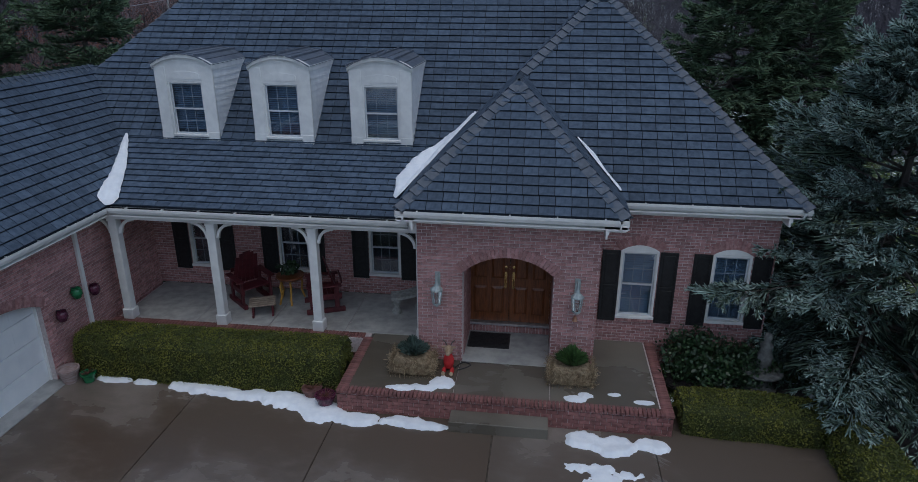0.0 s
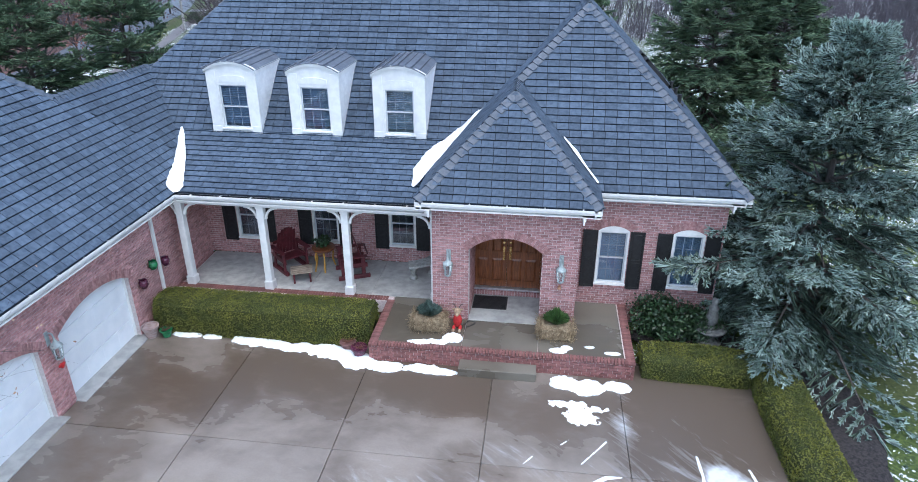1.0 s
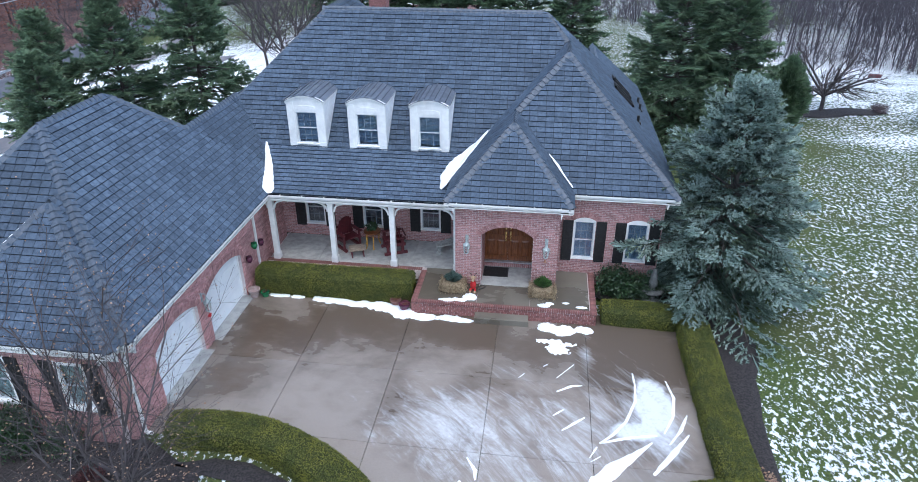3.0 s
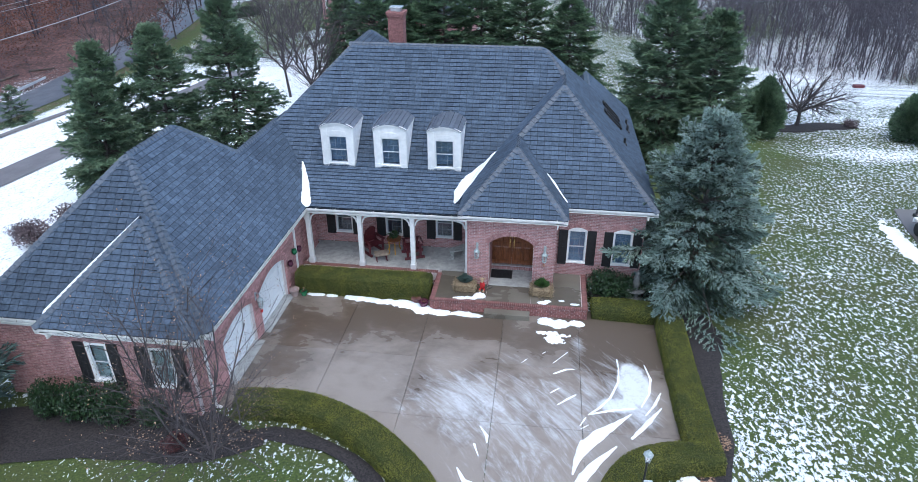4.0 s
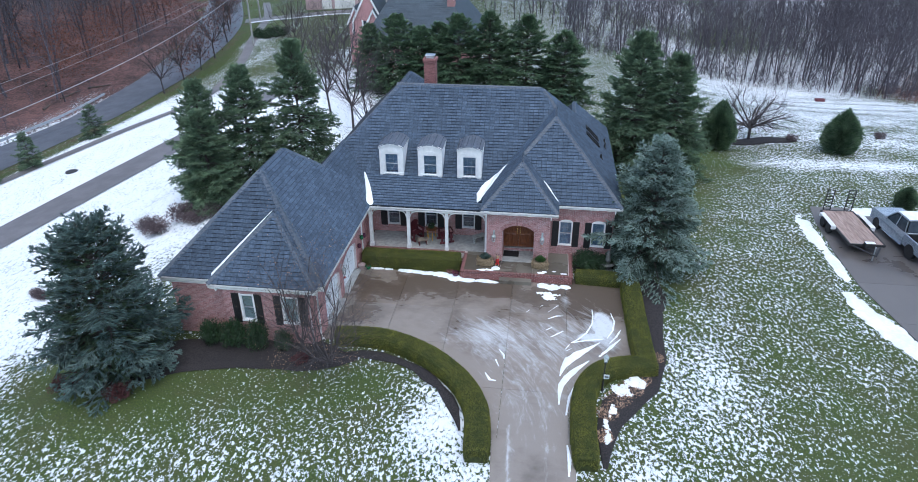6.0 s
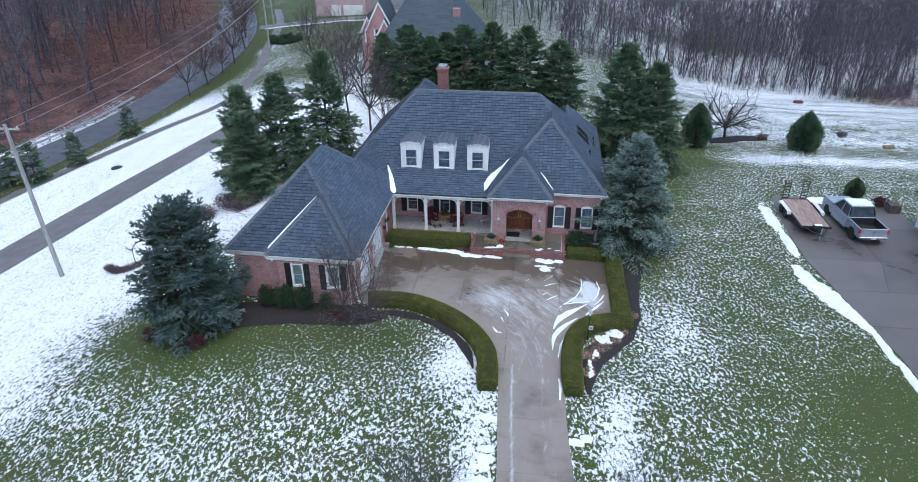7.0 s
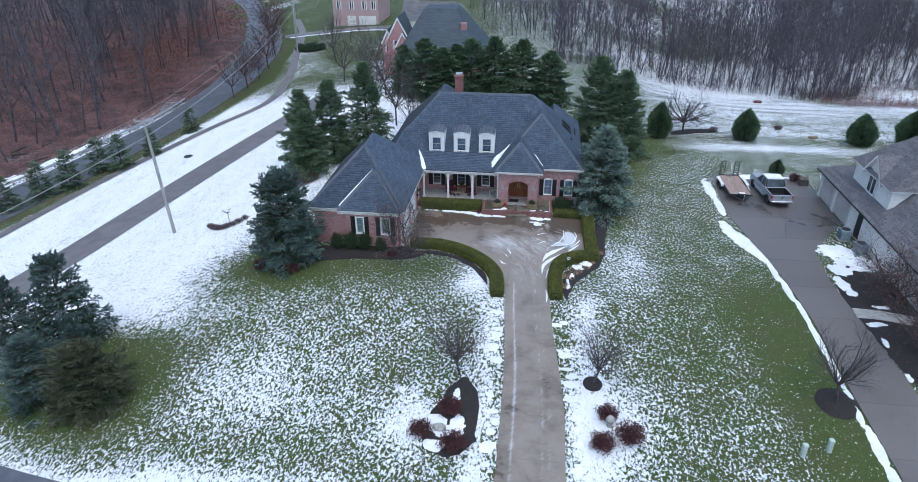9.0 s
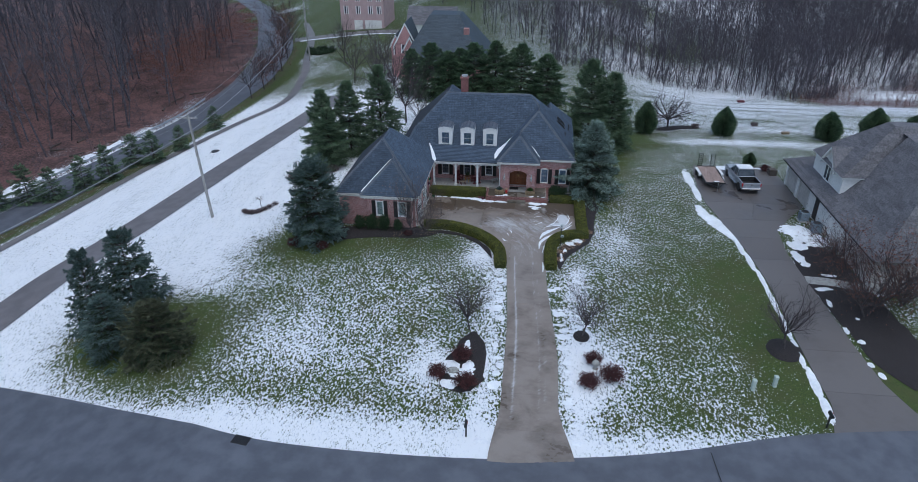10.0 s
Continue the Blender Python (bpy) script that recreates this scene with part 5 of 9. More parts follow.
def brushes(P, Q, W, rng, K=3):
    """Needle sprays from P to Q: two crossed, saw-edged blades each, W wide."""
    P, Q, W = np.asarray(P), np.asarray(Q), np.asarray(W)
    N = len(P)
    d = unit(Q - P)
    s = unit(np.cross(d, rng.normal(size=(N, 3))))
    t = np.cross(d, s)
    L = np.linalg.norm(Q - P, axis=1)
    verts, tris = [], []
    base = 0
    for side in (s, t):
        ax = [P + (Q - P) * (k / K) for k in range(K + 1)]
        outs = []
        for k in range(K):
            taper = (1.0, 1.05, 0.95, 0.7, 0.5, 0.4)[k] if K <= 6 else 1
            for sg in (1, -1):
                tip = ax[k] + d * (L * 1.35 / K)[:, None] + side * (sg * W * taper * rng.uniform(0.75, 1.15, N))[:, None]
                outs.append((k, tip))
        block = np.stack(ax + [o for _, o in outs], 1)
        n = block.shape[1]
        T = np.array([(k, k + 1, K + 1 + i) for i, (k, _) in enumerate(outs)])
        tris.append((base + (np.arange(N) * n)[:, None, None] + T[None]).reshape(-1, 3))
        verts.append(block.reshape(-1, 3))
        base += N * n
    return np.concatenate(verts), np.concatenate(tris)


def conifer_mesh(h, r, seed, gap=0.3, per=7, twigs=8, sub=1, w=0.09, power=0.8, gaps=0.0, belly=0.35, low=0.05, tip=0.62, even=1.0, tufts=False, K=2):
    """Sprays of a conifer's crown, outer and inner, and its limbs, for a tree h high and r wide."""
    rng = np.random.default_rng(seed)
    out, inn = [], []
    limbs = Geo()
    z = low * h + 0.1
    while z < h * 0.985:
        f = (h - z) / h
        k = max(3, int(per * (0.5 + 0.6 * f)))
        a0 = rng.uniform(0, 6.28)
        for i in range(k):
            if rng.random() < gaps:
                continue
            az = a0 + 6.283 * (i + rng.uniform(-0.3, 0.3)) / k
            L = r * f ** power * (1 - belly * (1 - smooth(0, 0.3, z / h))) * (1 + even * rng.uniform(-0.32, 0.16)) * (1 + 0.13 * math.sin(az * 2 + seed) + 0.1 * math.sin(az * 5 + z * 1.7)) + 0.12
            e = math.radians(-14 + 62 * (1 - f) ** 1.5 + rng.uniform(-11, 11))
            hd = np.array([math.cos(az), math.sin(az), 0.0])
            zz = z + rng.uniform(-1.6, 1.6) * gap * min(1, 3 * f)
            c = lambda s: np.array([0, 0, zz]) + hd * (L * s * math.cos(e)) + np.array([0, 0, 1]) * (L * s * math.sin(e) - 0.16 * L * s * s * f + 0.1 * L * s ** 4)
            limbs.tube(c(0), c(0.75), 0.012 + 0.012 * L, 0.006, 4, False)
            sd = np.array([-hd[1], hd[0], 0.0])
            n = max(3, int(twigs * (0.45 + 0.55 * L / r)))
            for j in range(n):
                s = 0.22 + 0.76 * (j + rng.random()) / n
                p = c(s)
                fw = unit(c(min(s + 0.05, 1.05)) - c(s - 0.05))
                for sg in (-1, 1):
                    tl = min((0.42 * L * (1.02 - s) + 0.16 + 0.1 * r / 3) * rng.uniform(0.7, 1.2), 0.32 * r + 0.1)
                    d = unit(fw * rng.uniform(0.5, 0.9) + sd * sg * rng.uniform(0.6, 1.0) + np.array([0, 0, rng.uniform(-0.28, 0.1)]))
                    q = p + d * tl
                    # sprays short of tip go to the inner set, coloured darker as crown shade
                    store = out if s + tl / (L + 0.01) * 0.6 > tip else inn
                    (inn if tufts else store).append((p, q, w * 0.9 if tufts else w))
                    for b in range(sub):
                        u = (b + rng.random()) / max(sub, 1) * 0.75 + 0.15
                        d2 = unit(d * 0.75 + fw * 0.4 + rng.normal(size=3) * 0.45)
                        fl = min(tl * rng.uniform(0.35, 0.55), 0.2) if tufts else tl * rng.uniform(0.35, 0.55)
                        store.append((p + d * tl * u, p + d * tl * u + d2 * fl, w * 0.9))
            out.append((c(0.8), c(1.04), w))
        z += gap * (0.55 + 0.6 * f)
    out.append((np.array([0, 0, h * 0.95]), np.array([0, 0, h]), w * 0.6))
    res = []
    for s in (out, inn):
        res.append(brushes([x[0] for x in s], [x[1] for x in s], [x[2] for x in s], rng, K))
    return res, limbs


def conifer(name, label, h, r, seed, mats, trunk_r=0.12, cat="conifer tree", **kw):
    t = thing(name, label, cat)
    res, limbs = conifer_mesh(h, r, seed, **kw)
    g = Geo().tube((0, 0, -0.3), (0, 0, h * 0.55), trunk_r, trunk_r * 0.5, 8).tube((0, 0, h * 0.55), (0, 0, h * 0.97), trunk_r * 0.5, 0.012, 6)
    g.add(limbs.v, limbs.f)
    part("trunk", g, BARK, t)
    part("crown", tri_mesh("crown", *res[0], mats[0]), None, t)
    # mats[1] is the darker needle tone, painting shade within the crown
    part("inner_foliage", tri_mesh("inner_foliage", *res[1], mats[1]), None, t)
    return t


def plant(ob, x, y, s=1.0, sz=None, turn=0.0, dz=0.0, label="", name=""):
    c = copy_thing(ob, pose(x, y, terrain(x, y) + dz, 0, 0, turn))
    c.scale = (s, s, sz or s)
    if label:
        tagged(c, label)
    if name:
        c.name = name
    return c


def settle(ob, x, y, s=1.0, sz=None, turn=0.0, dz=0.0):
    ob.matrix_basis = pose(x, y, terrain(x, y) + dz, 0, 0, turn)
    ob.scale = (s, s, sz or s)
    return ob


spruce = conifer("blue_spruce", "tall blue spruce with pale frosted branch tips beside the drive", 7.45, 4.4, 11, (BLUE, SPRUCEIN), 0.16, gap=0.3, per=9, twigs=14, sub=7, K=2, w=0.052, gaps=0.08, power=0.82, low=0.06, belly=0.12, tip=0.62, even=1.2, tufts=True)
settle(spruce, 6.55, 15.3)
TEAL = surf("teal_spruce_needle", (0.052, 0.095, 0.085), (0.16, 0.225, 0.205), 0.65, 1.4, 0.3, island=0.35, relief=0)
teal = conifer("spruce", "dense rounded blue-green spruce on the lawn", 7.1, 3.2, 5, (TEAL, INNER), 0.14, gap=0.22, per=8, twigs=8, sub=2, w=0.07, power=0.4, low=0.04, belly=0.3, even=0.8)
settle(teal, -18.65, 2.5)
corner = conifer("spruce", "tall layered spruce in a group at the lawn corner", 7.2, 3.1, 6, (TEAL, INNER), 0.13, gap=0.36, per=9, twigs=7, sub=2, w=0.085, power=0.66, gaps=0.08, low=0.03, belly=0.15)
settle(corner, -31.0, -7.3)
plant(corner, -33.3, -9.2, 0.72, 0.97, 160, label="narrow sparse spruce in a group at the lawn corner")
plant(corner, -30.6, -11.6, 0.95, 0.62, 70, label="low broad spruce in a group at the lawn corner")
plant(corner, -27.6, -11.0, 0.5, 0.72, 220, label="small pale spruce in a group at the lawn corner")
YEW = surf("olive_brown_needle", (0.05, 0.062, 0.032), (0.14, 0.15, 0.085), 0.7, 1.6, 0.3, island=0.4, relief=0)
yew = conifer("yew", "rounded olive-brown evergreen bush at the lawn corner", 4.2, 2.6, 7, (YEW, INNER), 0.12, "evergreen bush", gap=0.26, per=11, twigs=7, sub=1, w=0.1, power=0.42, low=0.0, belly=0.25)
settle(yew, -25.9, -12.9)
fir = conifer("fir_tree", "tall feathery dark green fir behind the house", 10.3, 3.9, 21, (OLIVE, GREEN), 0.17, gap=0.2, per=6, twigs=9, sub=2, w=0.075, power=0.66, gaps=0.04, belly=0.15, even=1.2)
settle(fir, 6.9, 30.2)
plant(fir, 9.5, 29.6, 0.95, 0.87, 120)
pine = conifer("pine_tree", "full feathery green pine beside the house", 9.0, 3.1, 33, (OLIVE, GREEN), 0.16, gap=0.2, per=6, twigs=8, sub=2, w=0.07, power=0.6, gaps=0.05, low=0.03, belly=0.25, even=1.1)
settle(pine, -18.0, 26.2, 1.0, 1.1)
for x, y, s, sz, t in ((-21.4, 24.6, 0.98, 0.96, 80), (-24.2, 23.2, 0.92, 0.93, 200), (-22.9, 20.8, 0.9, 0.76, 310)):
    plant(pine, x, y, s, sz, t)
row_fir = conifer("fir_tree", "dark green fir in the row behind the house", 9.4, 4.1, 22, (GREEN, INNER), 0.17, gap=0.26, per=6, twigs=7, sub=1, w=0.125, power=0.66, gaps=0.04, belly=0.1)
settle(row_fir, -18.6, 50.5, 0.75, 0.72)
for x, y, s, sz, t in ((-15.3, 49.0, 0.98, 0.85, 10), (-12.8, 48.5, 0.9, 0.74, 95), (-11.2, 49.8, 0.85, 0.76, 170), (-9.0, 48.6, 0.98, 0.87, 240), (-5.8, 49.0, 1.0, 0.89, 300), (-2.0, 48.8, 0.98, 0.87, 45), (1.8, 48.6, 1.0, 0.73, 130)):
    plant(row_fir, x, y, s, sz, t, label="dark green fir in the row behind the house")


def ovoid_bush(name, label, h, r, seed, mats, count=1500, cat="evergreen bush"):
    """A dense egg-shaped evergreen: short sprays set all over a lumpy egg, pointing out and up."""
    rng = np.random.default_rng(seed)
    t = thing(name, label, cat)
    part("trunk", Geo().tube((0, 0, -0.2), (0, 0, h * 0.8), 0.09, 0.03, 7), BARK, t)
    # the inner sprays take a darker green, shade painted into the bush
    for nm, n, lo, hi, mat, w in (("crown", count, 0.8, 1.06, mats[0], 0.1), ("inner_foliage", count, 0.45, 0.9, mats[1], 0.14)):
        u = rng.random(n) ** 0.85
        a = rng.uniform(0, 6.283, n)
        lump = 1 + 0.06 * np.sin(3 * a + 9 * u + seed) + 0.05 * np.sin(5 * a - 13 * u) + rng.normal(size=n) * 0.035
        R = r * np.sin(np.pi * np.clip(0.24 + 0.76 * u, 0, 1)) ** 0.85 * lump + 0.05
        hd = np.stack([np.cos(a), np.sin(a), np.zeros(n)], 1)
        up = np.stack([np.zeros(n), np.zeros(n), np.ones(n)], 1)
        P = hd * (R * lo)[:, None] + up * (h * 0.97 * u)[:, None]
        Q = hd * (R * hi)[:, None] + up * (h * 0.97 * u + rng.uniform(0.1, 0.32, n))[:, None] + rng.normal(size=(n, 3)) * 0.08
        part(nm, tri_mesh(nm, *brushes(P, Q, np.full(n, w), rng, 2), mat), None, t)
    return t


juniper = ovoid_bush("juniper", "dense rounded dark evergreen on the back lawn", 3.5, 1.25, 44, (OLIVE, GREEN), 1400)
settle(juniper, 14.6, 35.9, 0.95, 1.08)
for x, y, s, sz, t in ((24.4, 36.0, 1.0, 0.95, 50), (36.9, 35.4, 1.05, 0.95, 140), (42.6, 36.2, 1.15, 1.05, 220), (48.5, 38.0, 1.0, 0.8, 10)):
    plant(juniper, x, y, s, sz, t)
plant(juniper, 24.9, 25.2, 0.5, 0.42, 0, label="clipped green bush behind the parked truck")
young = conifer("young_pine", "small young pine on the road verge", 7.2, 3.2, 51, (OLIVE, INNER), 0.12, gap=0.5, per=7, twigs=6, sub=1, w=0.14, power=0.55, gaps=0.12, low=0.03, belly=0.2)
settle(young, -61.2, 18.8, 0.66)
for x, y, s, t in ((-58.6, 19.8, 0.6, 0), (-56.6, 23.0, 0.62, 60), (-54.6, 25.5, 0.66, 120), (-54.0, 30.6, 0.62, 200), (-51.2, 30.8, 0.62, 250), (-49.6, 35.4, 0.5, 300), (-48.6, 44.2, 0.5, 30), (-63.8, 16.5, 0.66, 90)):
    plant(young, x, y, s, s * 0.95, t)


def limb(g, p, d, L, r, depth, rng, sides, split, lift, out=None):
    """A limb that bends and forks; the last forks are thin twigs."""
    q = p
    n = 3 if depth > 1 else 2
    for i in range(n):
        d2 = unit(d + rng.normal(size=3) * 0.14 + np.array([0, 0, lift]))
        q2 = q + d2 * (L / n)
        ra, rb = r * (1 - 0.4 * i / n), r * (1 - 0.4 * (i + 1) / n)
        g.tube(q, q2, ra, rb, sides if depth > 1 else 3, False)
        if depth > 0:
            for _ in range(split):
                s = rng.uniform(0.2, 1.0)
                b = unit(d2 * rng.uniform(0.6, 1.0) + unit(np.cross(d2, rng.normal(size=3))) * rng.uniform(0.5, 0.95))
                limb(g, q + (q2 - q) * s, b, L * rng.uniform(0.42, 0.62), rb * 0.56, depth - 1, rng, sides, split if depth > 1 else 1, lift, out)
        q, d = q2, d2
    if out is not None:
        out.append(q)


def bare_tree(name, label, h, trunk, seed, limbs=7, spread=0.8, r=0.09, depth=3, split=1, cat="bare tree", lift=0.06, leaf=0, stems=1, size=0.026, tint=None):
    rng = np.random.default_rng(seed)
    t = thing(name, label, cat)
    g, tips = Geo(), []
    for s in range(stems):
        lean = rng.normal(size=2) * (0.12 if stems > 1 else 0.03)
        top = np.array([lean[0] * h, lean[1] * h, h * trunk])
        g.tube((0, 0, -0.2), top, r, r * 0.7, 7, False)
        for i in range(limbs):
            a = 6.283 * (i + rng.uniform(-0.3, 0.3)) / limbs
            d = unit(np.array([math.cos(a) * spread, math.sin(a) * spread, rng.uniform(0.55, 1.2)]))
            limb(g, top * rng.uniform(0.75, 1.0), d, h * (1 - trunk) * rng.uniform(0.65, 0.95), r * 0.55, depth, rng, 5, split, lift, tips)
    part("trunk", g, TWIG, t)
    if leaf:
        pts = [tips[i] for i in rng.integers(0, len(tips), leaf)]
        v, f = [], []
        for p in pts:
            a, b = unit(rng.normal(size=3)) * size, unit(rng.normal(size=3)) * size * 0.8
            c = p + rng.normal(size=3) * 0.06
            k = len(v)
            v += [c - a, c + b, c + a, c - b]
            f.append((k, k + 1, k + 2, k + 3))
        tagged(part("withered_leaves", Geo().add(v, f), tint or TAN, t, "withered tan leaves"), kind="stuff")
    return t


maple = bare_tree("small_tree", "bare young maple with a few withered leaves by the garage corner", 5.6, 0.2, 3, 8, 0.5, 0.055, 3, 2, leaf=1600, stems=2)
settle(maple, -9.95, 4.35)
bradford = bare_tree("young_street_tree", "bare young upright tree on the snowy front lawn", 4.6, 0.28, 8, 9, 0.62, 0.075, 3, 2, lift=0.12)
settle(bradford, -3.5, -9.0)
plant(bradford, 4.65, -9.0, 0.95, 0.95, 130)
plant(bradford, 18.6, -9.4, 1.05, 0.98, 250, label="bare young tree in a mulch ring beside the drive")
apple = bare_tree("ornamental_tree", "bare spreading tree on the back lawn", 5.2, 0.24, 12, 9, 1.25, 0.15, 3, 2, lift=0.03)
settle(apple, 17.9, 38.4)
thicket = bare_tree("deciduous_tree", "bare multi-stemmed tree behind the garage", 8.5, 0.3, 19, 6, 0.6, 0.12, 3, 2, lift=0.1)
settle(thicket, -17.0, 36.5)
for x, y, s, t in ((-20.5, 41, 1.0, 60), (-25, 55, 1.1, 140), (-31, 62, 1.0, 220), (-14.2, 31.5, 0.75, 300), (-21.5, 50.5, 0.9, 20), (-36.5, 76, 1.0, 100), (-27, 68, 0.9, 190), (-48.6, 74, 1.0, 15), (-50.2, 82, 1.1, 80), (-53.5, 90, 1.0, 170), (-48.4, 69, 0.7, 250), (-49.2, 60, 0.85, 35), (-48.6, 64.5, 0.95, 115), (-56.5, 97, 1.2, 210)):
    plant(thicket, x, y, s, s, t)
oak = bare_tree("shrubby_tree", "bushy tree with russet leaves beside the neighbouring house", 5.6, 0.15, 27, 7, 0.85, 0.09, 3, 2, leaf=2000, stems=2, size=0.06, tint=RUSSET)
settle(oak, 25.6, -5.0, 1.05)
plant(oak, 26.3, 1.6, 0.85, 0.7, 90)
plant(oak, 28.9, -3.2, 1.1, 1.0, 200)


# ---- far woods ----
def wood_tree(seed, h, r, bare, limbs, twigs, fork=True, tw=0.027):
    """Corners and triangles of one forest tree: a straight trunk, rising limbs above the bare part, and twigs."""
    rng = np.random.default_rng(seed)
    g = Geo()
    lean, bow = rng.normal(size=2) * 0.04 * h, rng.normal(size=2) * 0.02 * h
    at = lambda s: np.array([lean[0] * s + bow[0] * math.sin(3.14 * s), lean[1] * s + bow[1] * math.sin(3.14 * s), h * s])
    for a, b in ((-0.06, 0.33), (0.33, 0.66), (0.66, 1.0)):
        g.tube(at(a), at(b), r * (1.02 - 0.85 * max(a, 0)), r * (1.02 - 0.85 * b), 4, False)

    def blade(p, q, w):
        d = unit(q - p)
        o = unit(np.cross(d, rng.normal(size=3))) * w
        k = len(g.v)
        g.v += [tuple(p - o), tuple(p + o), tuple(q)]
        g.f.append((k, k + 1, k + 2))
        return d

    for i in range(limbs):
        s = bare + (0.97 - bare) * (i + rng.random()) / limbs
        a = rng.uniform(0, 6.28)
        L = h * rng.uniform(0.16, 0.32) * (1.25 - 0.85 * s)
        p = at(s)
        d = unit(np.array([math.cos(a), math.sin(a), rng.uniform(0.7, 1.7)]))
        q = p + d * L
        blade(p, q, 0.42 * r * (1.3 - s))
        blade(p, q, 0.34 * r * (1.3 - s))
        for _ in range(twigs):
            m = p + (q - p) * rng.uniform(0.25, 1)
            e = m + unit(d + rng.normal(size=3) * 0.55 + np.array([0, 0, 0.25])) * L * rng.uniform(0.3, 0.6)
            b = blade(m, e, tw)
            if fork:
                m2 = m + (e - m) * rng.uniform(0.3, 0.9)
                blade(m2, m2 + unit(b + rng.normal(size=3) * 0.6) * L * 0.34, tw * 0.8)
    T = []
    for f in g.f:
        T += [(f[0], f[1], f[2])] + ([(f[0], f[2], f[3])] if len(f) == 4 else [])
    return np.array(g.v), np.array(T)


# WOODY again but darker, the shade of the deeper woods put into its colour
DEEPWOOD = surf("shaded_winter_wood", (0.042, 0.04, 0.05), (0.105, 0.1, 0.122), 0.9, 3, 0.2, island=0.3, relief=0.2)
NEAR_TREES = [wood_tree(100 + i, h, 0.05 + 0.013 * i, 0.14, 15, 8) for i, h in enumerate((14, 16, 13, 17, 15, 11))]
FAR_TREES = [wood_tree(120 + i, h, 0.06 + 0.016 * i, 0.16, 13, 9, False) for i, h in enumerate((15, 17, 14, 16))]
TALL_TREES = [wood_tree(140 + i, h, 0.11 + 0.022 * i, 0.2, 18, 9) for i, h in enumerate((17, 20, 18, 22, 19))]

BRUSH = [wood_tree(160 + i, 10, 0.09, 0.0, 16, 6, False, 0.075) for i in range(4)]


def woods(name, label, spots, kinds, mat=WOODY):
    rng = np.random.default_rng(len(spots))
    Vs, Ts, n = [], [], 0
    for x, y, s in spots:
        V, T = kinds[rng.integers(len(kinds))]
        a = rng.uniform(0, 6.28)
        R = np.array([[math.cos(a), -math.sin(a), rng.normal() * 0.08], [math.sin(a), math.cos(a), rng.normal() * 0.08], [0, 0, 1]]) * s
        Vs.append(V @ R.T + np.array([x, y, terrain(x, y)]))
        Ts.append(T + n)
        n += len(V)
    ob = new(name, tri_mesh(name, np.concatenate(Vs), np.concatenate(Ts), mat))
    return tagged(ob, label, "woods", "", "stuff")


def edge_of_woods(x):
    return 76 + 13 * smooth(4, 22, x) - 8 * smooth(38, 48, x) + 14 * smooth(52, 66, x)


rng = np.random.default_rng(77)
back, deep, left = [], [], []
while len(back) < 900 or len(deep) < 1050:
    x, y = rng.uniform(-40, 125), rng.uniform(68, 190)
    e = edge_of_woods(x) + rng.uniform(-2, 10) * rng.random()
    if y > e and (x > -14 + 0.4 * max(0, 110 - y) or y > 125) and not (-62 < x < -18 and y < 140):
        if rng.random() > 0.4 + 0.6 * smooth(5, 65, x):
            continue
        if y < e + 32 and len(back) < 900:
            back.append((x, y, rng.uniform(0.7, 1.15)))
        elif y >= e + 32 and len(deep) < 1050:
            deep.append((x, y, rng.uniform(0.85, 1.25)))
while len(left) < 430:
    x, y = rng.uniform(-128, -58), rng.uniform(-5, 135)
    if road_side(x, y) < -8 - rng.uniform(0, 3):
        left.append((x, y, rng.uniform(0.7, 1.2)))
woods("back_woods", "bare grey winter woods on a snowy hillside", back, NEAR_TREES)
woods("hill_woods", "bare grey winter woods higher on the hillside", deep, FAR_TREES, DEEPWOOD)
woods("roadside_woods", "tall bare dark woods over russet leaf litter", left, TALL_TREES)


def leaf_cloud(name, label, spots, mat, per=700, size=0.1):
    rng = np.random.default_rng(5)
    Vs, Ts, n = [], [], 0
    for x, y, r, h in spots:
        c = rng.normal(size=(per, 3)) * np.array([r * 0.5, r * 0.5, h * 0.22]) + np.array([x, y, terrain(x, y) + h * 0.6])
        a, b = unit(rng.normal(size=(per, 3))) * size, unit(rng.normal(size=(per, 3))) * size
        V = np.stack([c - a, c + b, c + a, c - b], 1).reshape(-1, 3)
        k = n + np.arange(per)[:, None] * 4
        Ts += [k + np.array([0, 1, 2]), k + np.array([0, 2, 3])]
        Vs.append(V)
        n += len(V)
    return tagged(new(name, tri_mesh(name, np.concatenate(Vs), np.concatenate(Ts), mat)), label, "foliage", "", "stuff")


beech = [(rng.uniform(-70, -62), rng.uniform(62, 96), rng.uniform(2.5, 4.2), rng.uniform(6, 11)) for _ in range(16)]
leaf_cloud("clinging_leaves", "russet leaves still clinging to roadside trees", beech + [(-48.6, 74, 2.4, 8), (-50.2, 82, 2.6, 9), (-53.5, 90, 2.8, 9), (-48.4, 69, 2.0, 6), (-48.6, 64.5, 1.8, 6), (-56.5, 97, 3.0, 10), (-60, 92, 3.2, 11), (-58.5, 84, 3.0, 10)], RUSSET)
brush = []
for _ in range(700):
    x = rng.uniform(2, 100)
    y = edge_of_woods(x) + rng.uniform(-2.0, 26) * rng.random() ** 0.8
    brush.append((x, y, rng.uniform(0.16, 0.42)))
under = []
